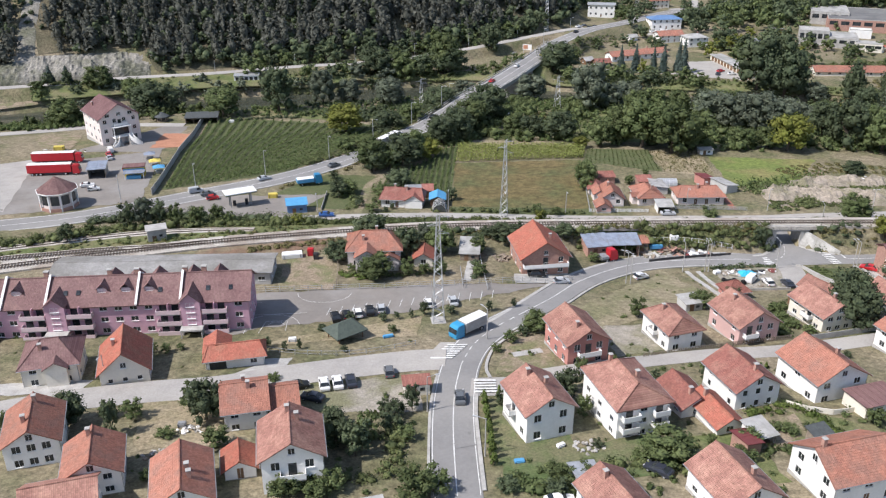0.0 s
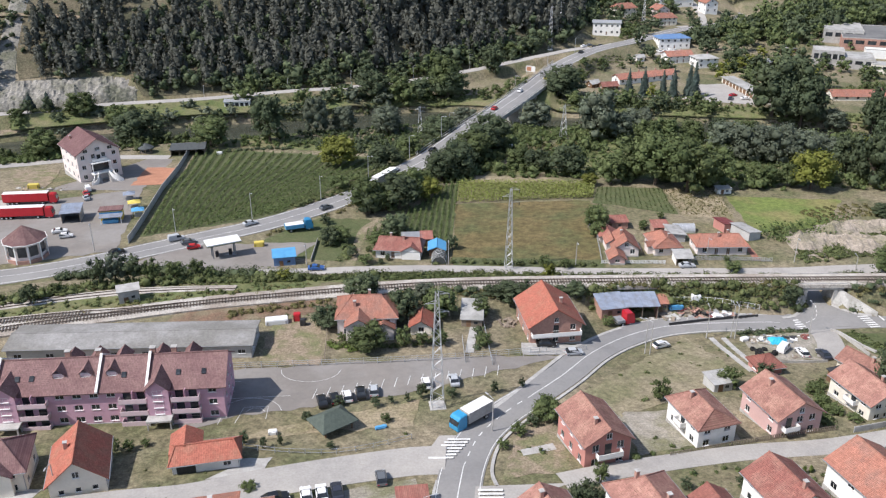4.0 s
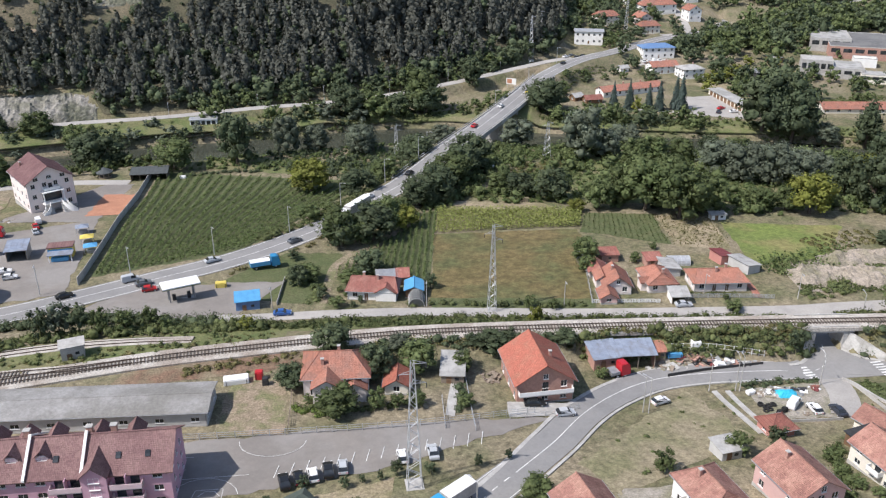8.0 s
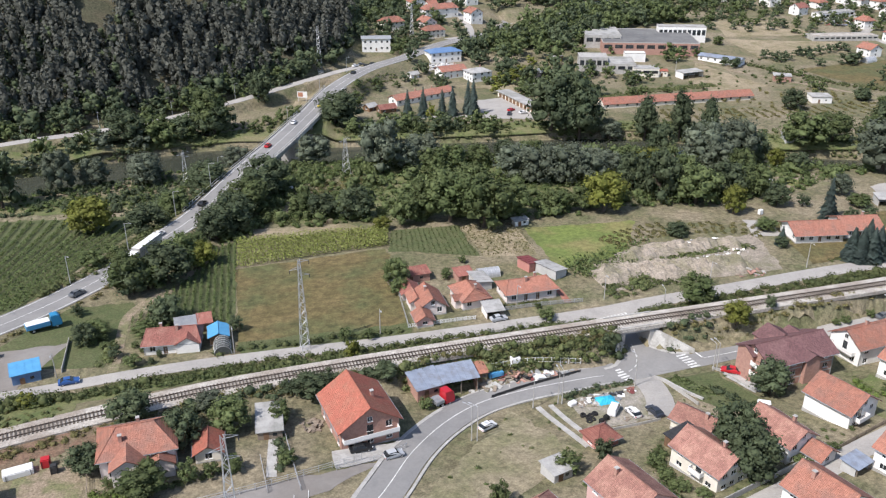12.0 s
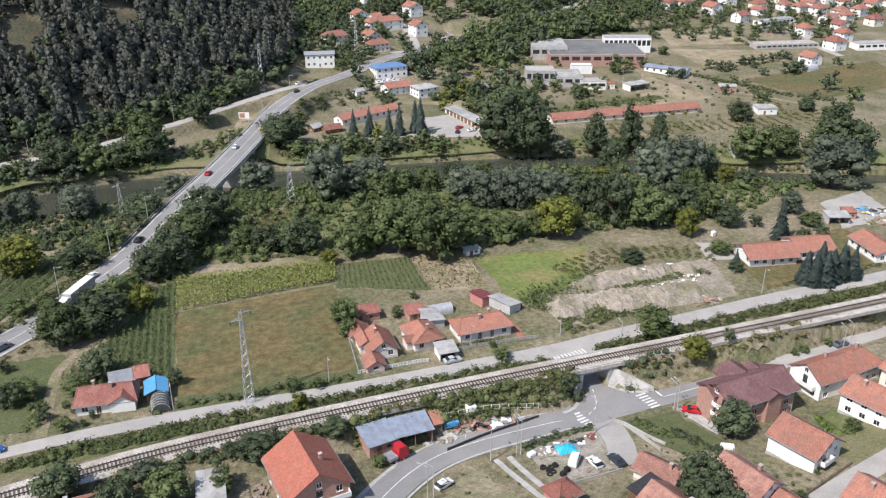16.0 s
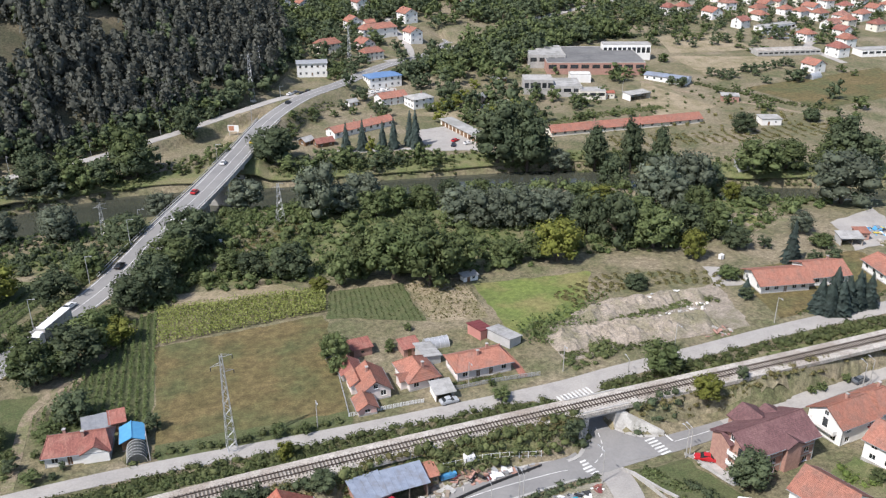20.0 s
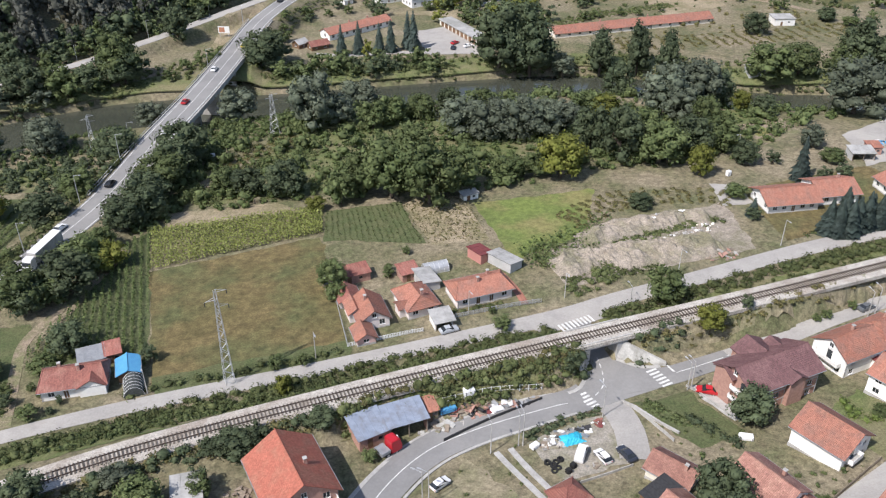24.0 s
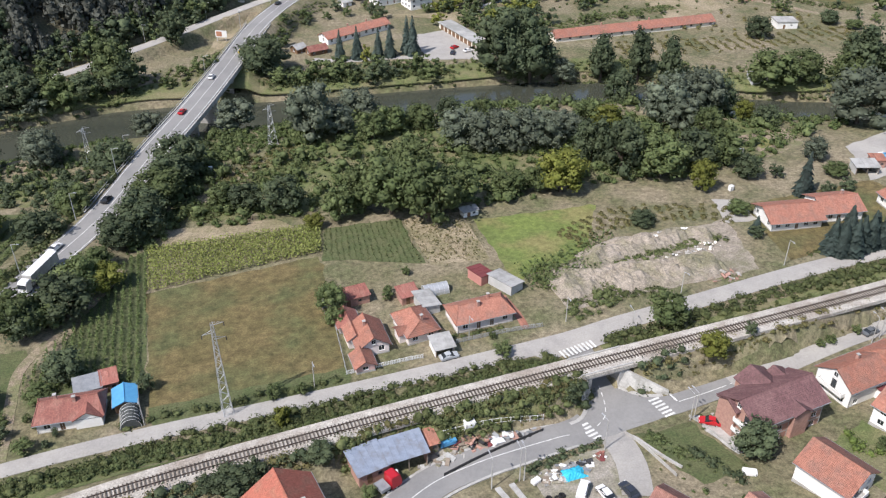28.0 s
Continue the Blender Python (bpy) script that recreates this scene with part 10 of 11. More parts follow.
lorry(-42.0, 251.5, 20, (0.03, 0.22, 0.42), "sky_blue", 8.0, "blue flat lorry parked at the forecourt", 1.2)
lorry(42.0, 195.6, 20, (0.45, 0.02, 0.03), "steel", 4.6, "small red lorry in the scrapyard", 0.7, roof_mat="steel")


# ---- masts, lamps and poles ----
def pylon(x, y, height, foot, label, arms=3, reach=2.2):
    """A slender lattice mast with crossarms."""
    z = zed(x, y)
    e = empty("pylon", pose(x, y, z, 0, 0, 8), label, "pylon", "pylons")
    bm = bmesh.new()
    lv = max(10, int(height / 1.3))
    w = lambda t: foot * (1 - 0.78 * t) / 2
    for i in range(lv):
        a, b = i / lv, (i + 1) / lv
        for k in range(4):
            q = [(-1, -1), (1, -1), (1, 1), (-1, 1)]
            (x0, y0), (x1, y1) = q[k], q[(k + 1) % 4]
            tube(bm, (x0 * w(a), y0 * w(a), a * height), (x0 * w(b), y0 * w(b), b * height), 0.075, n=4)
            s, t = ((x0, y0), (x1, y1)) if i % 2 else ((x1, y1), (x0, y0))
            tube(bm, (s[0] * w(a), s[1] * w(a), a * height), (t[0] * w(b), t[1] * w(b), b * height), 0.05, n=4)
    part("lattice", bm, "galvanised", e)
    for i in range(arms):
        h = height * (0.98 - 0.075 * i)
        sx = -1 if i % 2 else 1
        ab = bmesh.new()
        tube(ab, (0, 0, h), (sx * reach, 0, h), 0.07, 0.04, 5)
        tube(ab, (0, 0, h + 0.7), (sx * reach, 0, h), 0.05, 0.03, 5)
        arm = part("crossarm", ab, "galvanised", e)
        ib = bmesh.new()
        tube(ib, (sx * reach, 0, h - 0.04), (sx * reach, 0, h - 0.9), 0.09, n=6)
        part("insulator", ib, "dark", arm)
    part("footing", box(-foot / 2 - 0.3, foot / 2 + 0.3, -foot / 2 - 0.3, foot / 2 + 0.3, -0.8, 0.15), "concrete", e)


pylon(17.3, 224.6, 22.5, 1.9, "slender white lattice pylon in the meadow")
pylon(-1.0, 155.4, 24.0, 2.4, "slender white lattice pylon by the parking lot")
pylon(49.2, 358.6, 14.0, 2.6, "lattice pylon on the river bank")
pylon(-9.6, 368.9, 12.0, 2.0, "lattice pylon in the river scrub")
pylon(61.5, 517.0, 24.0, 2.6, "tall lattice pylon at the foot of the pine hill")
pylon(70.0, 543.0, 16.0, 2.0, "lattice pylon at the foot of the pine hill")
pylon(130.7, 590.0, 20.0, 2.0, "lattice pylon among village houses")


def lamp(x, y, rot, h=8.0, label="grey street lamp on a concrete pole", arm=1.4, z=None, mat="concrete"):
    e = empty("street_lamp", pose(x, y, zed(x, y) if z is None else z, 0, 0, rot), label, "street lamp", "street lamps")
    bm = bmesh.new()
    tube(bm, (0, 0, -0.5), (0, 0, h), 0.13, 0.075, 8)
    part("pole", bm, mat, e)
    ab = bmesh.new()
    tube(ab, (0, 0, h - 0.1), (arm, 0, h + 0.25), 0.05, 0.04, 6)
    a = part("arm", ab, "galvanised", e)
    part("lamp_head", box(arm - 0.1, arm + 0.65, -0.13, 0.13, h + 0.17, h + 0.31, bevel=0.03), "galvanised", a)


for x, y, r, h in ((59.4, 189.0, 90, 7.5), (64.9, 189.0, 90, 8), (65.7, 188.8, 90, 8), (83.3, 190.8, 100, 7.5), (43.6, 180.6, 140, 8), (44.6, 180.2, 140, 8), (103.4, 192.6, 100, 7), (104.4, 192.8, 100, 7), (94.5, 229.6, 260, 7), (157.0, 232.2, 260, 7.5), (71.2, 231.0, 270, 6.5), (35.3, 226.8, 270, 7), (1.5, 226.3, 270, 7), (-36.0, 226.0, 270, 6), (107.5, 222.2, 90, 5), (155.5, 200.3, 90, 7), (158.3, 201.0, 90, 7), (125.0, 229.6, 270, 7), (190.0, 233.2, 270, 7), (8.8, 146.6, 130, 7), (-2.6, 117.5, 10, 7), (6.4, 104.0, 170, 7), (-60.0, 127.4, 270, 6), (178.8, 280.8, 200, 8), (254.4, 475.6, 0, 9), (216.3, 357.5, 0, 9)):
    lamp(x, y, r, h)
for x, y, r in ((-57.3, 259.2, 300), (-76.5, 246.6, 300), (-38.5, 274.0, 300), (-25.0, 293.0, 330), (-12.0, 316.0, 330), (-0.6, 341.0, 335), (2.6, 356.0, 335), (17.5, 389.0, 335), (34.6, 427.0, 335), (55.0, 470.0, 335), (74.0, 503.0, 320), (-96.0, 236.0, 290), (43.0, 498.0, 330), (14.2, 472.5, 310), (-15.0, 452.5, 300), (-45.0, 436.5, 290), (-112.0, 416.0, 290), (-75.0, 430.0, 290)):
    lamp(x, y, r, 8.5, "tall grey highway lamp", 1.6, mat="galvanised")


# ---- fences and walls ----
def fence(pts, h, label, name="fence", mat="galvanised", post_gap=2.5, solid=False, rails=2, slat=0.0):
    line = dense(pts, post_gap)
    e = empty(name, pose(0, 0, 0), label, name, "fences")
    zs = land(line[:, 0], line[:, 1])
    for p, z in zip(line, zs):
        part("post", box(p[0] - 0.06, p[0] + 0.06, p[1] - 0.06, p[1] + 0.06, z - 0.3, z + h), mat, e)
    for i in range(len(line) - 1):
        (ax, ay), (bx, by) = line[i][:2], line[i + 1][:2]
        L = math.hypot(bx - ax, by - ay)
        a = math.degrees(math.atan2(by - ay, bx - ax))
        pit = -math.degrees(math.atan2(zs[i + 1] - zs[i], L))
        m = pose(ax, ay, zs[i], 0, 0, a) @ pose(0, 0, 0, 0, pit, 0)
        if solid:
            part("panel", box(0.065, L - 0.065, -0.06, 0.06, -0.3, h * 0.97), mat, e).matrix_basis = m
        else:
            rb = bmesh.new()
            for k in range(rails):
                zz = h * (0.3 + 0.62 * k / max(1, rails - 1))
                add_box(rb, 0.065, L - 0.065, -0.025, 0.025, zz - 0.03, zz + 0.03)
            part("rail", rb, mat, e).matrix_basis = m
            if slat:
                sb = bmesh.new()
                for k in range(int(L / slat)):
                    add_box(sb, k * slat + 0.1, k * slat + 0.1 + slat * 0.55, -0.045, -0.027, 0.08, h * 0.96)
                part("slats", sb, mat, e).matrix_basis = m
    return e


fence([(-52, 168.6), (-24.6, 170.4), (0, 173.0), (22, 178.6)], 1.5, "thin wire mesh fence on posts along the parking lot", rails=3)
fence([(-36, 141.6), (-28.4, 139.6), (-17.9, 139.2), (-9.4, 142.0), (-5.4, 144.0)], 1.1, "low metal fence round the playground", rails=2)
fence([(42.5, 228.6), (57, 228.6), (59.5, 228.4)], 1.1, "white picket fence before the gardens", mat="frame", post_gap=1.6, slat=0.35)
fence([(68.0, 230.6), (80, 230.4), (88.5, 229.6)], 1.2, "pale green metal garden fence", mat="galvanised", post_gap=2.2, slat=0.3)
fence([(38.3, 138.6), (52.2, 143.0), (66, 146.6), (70, 147.6)], 1.1, "low wooden garden fence along the lane", mat="old_wood", post_gap=2.2, slat=0.4)
fence([(73, 146.8), (92.2, 152.6), (104, 156)], 1.3, "concrete garden wall along the lane", name="wall", mat="concrete", solid=True)
fence([(-88.5, 241.5), (-92, 275), (-96, 310), (-100.5, 346)], 2.3, "long concrete boundary wall beside the cane field", name="wall", mat="concrete", solid=True, post_gap=3.0)
fence([(70.6, 175.7), (76, 175.9), (81.2, 176.3)], 0.6, "low pale wall along the car yard", name="wall", mat="concrete", solid=True)
fence([(89.6, 193.6), (91.0, 186.0), (91.6, 179.5)], 0.8, "low concrete wall of the yard lane", name="wall", mat="concrete", solid=True)
fence([(52.5, 194.9), (62, 197.4), (74.6, 199.6)], 1.0, "low dark retaining wall of the scrapyard", name="wall", mat="dark", solid=True)
fence([(55, 202.6), (65, 202.6), (75.5, 201.6)], 1.6, "white posts of the scrapyard fence", mat="frame", rails=2, post_gap=1.6)
fence([(-35.2, 228), (-35.4, 236), (-35.6, 244)], 1.0, "low concrete wall of the forecourt", name="wall", mat="concrete", solid=True)
fence([(57.5, 118.4), (64.0, 115.2), (75, 119)], 1.0, "low white garden wall beside the house", name="wall", mat="cream", solid=True)
fence([(104.0, 193.8), (105.2, 186), (105.8, 180.4)], 0.6, "low white driveway wall", name="wall", mat="concrete", solid=True)
fence([(104.5, 155.6), (121, 161.2)], 1.1, "weathered wooden garden fence with posts", mat="old_wood", post_gap=2.2, slat=0.4)
fence([(42.6, 229), (43.6, 240), (44.5, 250)], 1.3, "wire fence beside the meadow", rails=3)
fence([(-24.2, 171.2), (-25.5, 186), (-27.5, 192)], 1.6, "old wooden yard fence", mat="old_wood", rails=3)
fence([(10.2, 171.6), (9.6, 181), (9.2, 190)], 1.2, "thin wire garden fence on posts", rails=3)
fence([(4.6, 172.2), (4.2, 182)], 1.2, "thin wire garden fence on posts", rails=3)
fence([(17.0, 176.2), (24, 177.6), (31.0, 181.0)], 1.2, "wire fence before the red block house", rails=3)


# ---- petrol station ----
c = empty("petrol_canopy", pose(-59.5, 232.6, 0.65, 0, 0, 26), "white petrol station canopy on two pairs of posts", "canopy")
part("roof", box(-4.6, 4.6, -2.3, 2.3, 4.3, 4.75, bevel=0.04), "frame", c, "white flat canopy roof")
part("fascia", box(-4.66, 4.66, -2.36, 2.36, 4.24, 4.44), "vine", c, "green fascia band")
for sx in (-3, 3):
    for sy in (-1, 1):
        part("post", box(sx - 0.15, sx + 0.15, sy - 0.15, sy + 0.15, -0.5, 4.3), "steel", c)
for sx in (-1.8, 1.8):
    part("fuel_pump", box(sx - 0.4, sx + 0.4, -0.3, 0.3, 0.0, 1.9, bevel=0.04), "dark", c)
part("kerb", box(-3.4, 3.4, -0.7, 0.7, -0.3, 0.16), "concrete", c)
s = shed(-112.4, 262.0, 14, 5.4, 7.0, 3.4, "steel", "pale_blue", "open car wash with pale blue roof", 0.06, open_side=True, name="car_wash", group="")
b = empty("booth", pose(-100.6, 262.5, -0.75, 0, 0, 12), "yellow and blue booth with a turquoise awning", "booth")
part("wall", box(-3.2, 3.2, -1.8, 1.8, -0.6, 3.2), "yellow", b)
part("roof", box(-3.5, 3.5, -2.0, 2.0, 3.2, 3.5), "tile_mauve", b)
part("sign_band", box(-3.25, 3.25, -1.87, -1.805, 2.0, 2.9), "sky_blue", b)
part("awning", box(-3.0, 3.6, -5.2, -1.9, 2.3, 2.5), "pale_blue", b, "turquoise awning")
for sx in (-2.6, 3.2):
    part("post", box(sx - 0.1, sx + 0.1, -5.0, -4.8, -0.6, 2.3), "frame", b)
part("counter", box(-2.2, 2.2, -4.4, -3.0, -0.4, 1.3), "sky_blue", b)
for x, y, mt, lab in ((-93.5, 265.0, "sky_blue", "blue market stall beside the booth"), (-101.5, 280.5, "pale_blue", "pale blue garden umbrella stall"), (-97.0, 272.0, "yellow", "yellow market stall beside the booth")):
    st = empty("stall", pose(x, y, zed(x, y), 0, 0, 20), lab, "stall", "stalls")
    part("counter", box(-1.2, 1.2, -0.7, 0.7, -0.2, 1.0), "steel", st)
    cn = bmesh.new()
    ring = [cn.verts.new((1.9 * sx, 1.6 * sy, 2.2)) for sx, sy in ((-1, -1), (1, -1), (1, 1), (-1, 1))]
    tip = cn.verts.new((0, 0, 3.0))
    for k in range(4):
        cn.faces.new((ring[k], ring[(k + 1) % 4], tip))
    cn.faces.new(ring[::-1])
    part("canopy", cn, mt, st)
    for sx, sy in ((-1, -1), (1, -1), (1, 1), (-1, 1)):
        part("post", box(1.7 * sx - 0.05, 1.7 * sx + 0.05, 1.4 * sy - 0.05, 1.4 * sy + 0.05, -0.3, 2.25), "galvanised", st)


def ring_house(x, y, r, h, rise, sides, wall, roof, label, name):
    """A many-sided pavilion under a tent roof."""
    e = empty(name, pose(x, y, zed(x, y), 0, 0, 12), label, "pavilion", "pavilions")
    w = bmesh.new()
    tube(w, (0, 0, -1), (0, 0, h), r, n=sides)
    part("wall", w, wall, e)
    rb = bmesh.new()
    a = [rb.verts.new(((r + 0.8) * math.cos(i * 2 * math.pi / sides), (r + 0.8) * math.sin(i * 2 * math.pi / sides), h - 0.2)) for i in range(sides)]
    b2 = [rb.verts.new(((r + 0.8) * math.cos(i * 2 * math.pi / sides), (r + 0.8) * math.sin(i * 2 * math.pi / sides), h - 0.4)) for i in range(sides)]
    tip = rb.verts.new((0, 0, h + rise))
    for i in range(sides):
        j = (i + 1) % sides
        rb.faces.new((a[i], a[j], tip))
        rb.faces.new((b2[i], b2[j], a[j], a[i]))
    rb.faces.new(b2[::-1])
    part("roof", rb, roof, e)
    for i in range(sides):
        t = (i + 0.5) * 2 * math.pi / sides
        wd = r * math.sin(math.pi / sides) * 0.75
        o = part("window", box(-0.04, 0.04, -wd, wd, h * 0.3, h * 0.8), "glass", e)
        o.matrix_basis = pose(0, 0, 0, 0, 0, math.degrees(t)) @ pose(r * math.cos(math.pi / sides) + 0.045, 0, 0)
    return e


rest = ring_house(-112.8, 232.6, 4.9, 5.6, 3.6, 10, "blush", "tile_mauve", "round two-level restaurant with violet brown tent roof", "restaurant")
for i in range(10):
    t = i * 2 * math.pi / 10
    part("column", box(-0.16, 0.16, -0.16, 0.16, -0.8, 5.2), "white", rest).matrix_basis = pose(0, 0, 0, 0, 0, math.degrees(t)) @ pose(5.3, 0, 0)
    t += math.pi / 10
    part("gutter", box(-0.08, 0.08, -1.75, 1.75, 5.16, 5.36), "white", rest).matrix_basis = pose(0, 0, 0, 0, 0, math.degrees(t)) @ pose(5.5, 0, 0)
    part("low_wall", box(-0.12, 0.12, -1.5, 1.5, -0.8, 0.9), "brickwall", rest).matrix_basis = pose(0, 0, 0, 0, 0, math.degrees(t)) @ pose(5.15, 0, 0)
ring_house(-117.5, 345.5, 2.4, 2.4, 1.6, 8, "old_wood", "dark_roof", "small round pavilion with dark roof", "pavilion")
pv = empty("pavilion", pose(-19.6, 147.6, zed(-19.6, 147.6), 0, 0, 38), "open garden pavilion with dark green hipped roof", "pavilion", "pavilions")
rb, _, _ = roof_mesh(6.2, 5.0, 0.5, 1.5, 0.7, 2.3)
part("roof", rb, "green_roof", pv)
for sx in (-2.7, 2.7):
    for sy in (-2.1, 2.1):
        part("post", box(sx - 0.1, sx + 0.1, sy - 0.1, sy + 0.1, -0.6, 2.2), "wood", pv)
part("bench", box(-1.6, 1.6, -0.4, 0.4, 0.35, 0.5), "wood", pv)

# ---- arched greenhouses ----
for x, y, r, l, hh, rot, mat, lab in ((-1.0, 228.6, 2.0, 5.0, 2.4, 90, "net", "dark arched greenhouse tunnel"), (70.2, 251.2, 1.8, 6.0, 2.2, 0, "galvanised", "pale arched greenhouse behind the houses"), (384.0, 477.0, 2.6, 10, 3.0, 20, "galvanised", "pale arched greenhouse behind the houses")):
    e = empty("greenhouse", pose(x, y, zed(x, y), 0, 0, rot), lab, "greenhouse", "greenhouses")
    bm = bmesh.new()
    n = 10
    rows = [[bm.verts.new((sx * l / 2, -r * math.cos(i * math.pi / n), hh * math.sin(i * math.pi / n))) for i in range(n + 1)] for sx in (-1, 1)]
    for i in range(n):
        bm.faces.new((rows[0][i], rows[0][i + 1], rows[1][i + 1], rows[1][i]))
    bm.faces.new(rows[0])
    bm.faces.new(rows[1][::-1])
    part("cover", bm, mat, e)
    for k in range(6):
        xx = -l / 2 + l * k / 5
        rbm = bmesh.new()
        for i in range(n):
            tube(rbm, (xx, -(r + 0.03) * math.cos(i * math.pi / n), (hh + 0.03) * math.sin(i * math.pi / n)), (xx, -(r + 0.03) * math.cos((i + 1) * math.pi / n), (hh + 0.03) * math.sin((i + 1) * math.pi / n)), 0.035, n=4)
        part("hoop", rbm, "frame", e)


# ---- heaps, scrap and rubble ----
def heap(name, x, y, rx, ry, h, n, mats, label, seed, size=(0.3, 0.9), category="heap", flat=False):
    """A loose heap of lumps, beams or blocks; each large one a part."""
    rng = random.Random(seed)
    e = empty(name, pose(x, y, zed(x, y)), label, category, "heaps")
    for i in range(n):
        a, d = rng.uniform(0, 6.28), math.sqrt(rng.random())
        px_, py_ = rx * d * math.cos(a), ry * d * math.sin(a)
        zz = zed(x + px_, y + py_) - zed(x, y) + h * (1 - d) * rng.random()
        s = rng.uniform(*size)
        bm = bmesh.new()
        if flat:
            add_box(bm, -s, s, -s * rng.uniform(0.2, 0.7), s * rng.uniform(0.2, 0.7), -s * 0.15, s * rng.uniform(0.1, 0.3))
        else:
            bmesh.ops.create_icosphere(bm, subdivisions=1, radius=s)
            for v in bm.verts:
                v.co *= rng.uniform(0.65, 1.15)
                v.co.z *= 0.6
        o = part("piece", bm, rng.choice(mats), e)
        o.matrix_basis = pose(px_, py_, zz + s * 0.1, rng.uniform(-20, 20), rng.uniform(-20, 20), rng.uniform(0, 360))
    return e


def mound(name, pts, half, height, mat, label, seed):
    """A long bank of tipped earth along a line, with a broken surface."""
    line = dense(pts, 0.8)
    nr = normals(line)
    k = int(half * 2 / 0.8)
    pos = np.empty((len(line), k + 1, 3))
    for i, (p, q) in enumerate(zip(line, nr)):
        end = min(1.0, i / 4, (len(line) - 1 - i) / 4)
        for j in range(k + 1):
            v = j / k * 2 - 1
            c = p[:2] + q * v * half
            bump = noise.noise((c[0] * 0.25, c[1] * 0.25, seed)) + 0.6 * noise.noise((c[0] * 0.8, c[1] * 0.8, seed))
            pos[i, j] = (c[0], c[1], height * max(0, 1 - v * v) * end * (0.9 + 0.9 * bump) + 0.12 * bump - 0.05 - 0.25 * (abs(v) == 1))
    pos[..., 2] += land(pos[..., 0], pos[..., 1])
    n = k + 1
    return tagged(new(name, mesh_from(name, pos.reshape(-1, 3).tolist(), [(i * n + j, i * n + j + 1, (i + 1) * n + j + 1, (i + 1) * n + j)[::-1] for i in range(len(line) - 1) for j in range(k)], mat)), label, "heap", "heaps")


mound("earth_mound", [(97, 242), (106, 242.4), (114, 241.6), (124, 240), (134, 239), (143, 239.4)], 6.4, 2.2, "spoil", "long bank of tipped grey brown earth", 3.0)
mound("earth_mound", [(110, 250), (120, 253), (130, 253.5), (140, 253), (149, 251)], 5.0, 1.7, "spoil", "broad bank of tipped pale earth", 7.0)
for hx, hy, hrx, hry, hs, hm, hl in ((121, 254.6, 4, 2.0, 31, ["white", "rubble", "concrete"], "white rubble tipped on an earth bank"), (128, 252.5, 5, 2.0, 1, ["white", "rubble", "rubble"], "white rubble strewn over an earth bank"), (134, 255.0, 4, 1.6, 32, ["rubble", "white", "concrete"], "broken concrete on the earth bank"), (141, 255.0, 5, 1.8, 21, ["white", "rubble", "white"], "broken white concrete behind the waste ground"), (135, 245.0, 5, 1.4, 22, ["white", "rubble", "concrete"], "white rubble beside the tipped earth"), (143, 246.4, 5, 2.0, 23, ["cream", "rubble", "white"], "pale rubble beside the scrap bricks")):
    heap("rubble_heap", hx, hy, hrx, hry, 1.6, 30, hm, hl, hs, (0.15, 0.62))
heap("brick_heap", 139.5, 233.6, 5, 3, 1.0, 46, ["brickwall", "old_wood", "rubble"], "pile of bricks and rubbish", 3, (0.3, 0.8), flat=True)
heap("rust_heap", 60.0, 200.6, 4.5, 1.3, 1.8, 40, ["maroon", "brickwall", "dark", "old_wood", "rust"], "rusty machine parts heaped in the scrapyard", 41, (0.3, 1.0), flat=True)
heap("timber_heap", 53.8, 198.8, 4.6, 2.0, 0.9, 40, ["old_wood", "wing", "rubble", "dust"], "pale boards and rubble in the scrapyard", 42, (0.3, 1.1), flat=True)
heap("scrap_heap", 66, 200.2, 8, 1.2, 1.0, 50, ["old_wood", "steel", "brickwall", "frame", "dark", "rubble"], "heap of scrap metal and timber", 4, (0.3, 1.1), flat=True)
heap("rubble_heap", 70.8, 187.0, 2.2, 1.3, 0.7, 26, ["rubble", "old_wood", "frame", "dust"], "pale rubble beside the blue tarpaulin", 43, (0.3, 0.9), flat=True)
heap("rubble_heap", 74.9, 179.0, 1.6, 0.7, 0.3, 12, ["rubble", "dust", "old_wood"], "small pale rubble in the car yard", 44, (0.2, 0.6), flat=True)
heap("cloth_heap", 81.6, 189.4, 1.5, 0.9, 0.5, 12, ["maroon", "rubble", "frame", "tile_red"], "red and white rubbish at the yard corner", 45, (0.3, 0.8), flat=True)
def tyre(x, y, lift, tilt, turn, ro=0.62):
    """An old lorry tyre: a squared ring with a hollow middle."""
    bm = bmesh.new()
    shape = ((0.50, -0.13), (0.92, -0.17), (1.0, -0.11), (1.0, 0.11), (0.92, 0.17), (0.50, 0.13), (0.60, 0.0))
    rings = [[bm.verts.new((ro * r * math.cos(a * math.tau / 18), ro * r * math.sin(a * math.tau / 18), z)) for r, z in shape] for a in range(18)]
    for a in range(18):
        for b in range(len(shape)):
            c, d = (a + 1) % 18, (b + 1) % len(shape)
            bm.faces.new((rings[a][b], rings[c][b], rings[c][d], rings[a][d]))
    bmesh.ops.recalc_face_normals(bm, faces=bm.faces)
    ob = part("tyre", bm, "black", None)
    ob.matrix_world = pose(x, y, zed(x, y) + 0.07 + lift, tilt, 0, turn)
    tagged(ob, "worn black lorry tyre in a pile at the yard", "tyre", "old tyres")
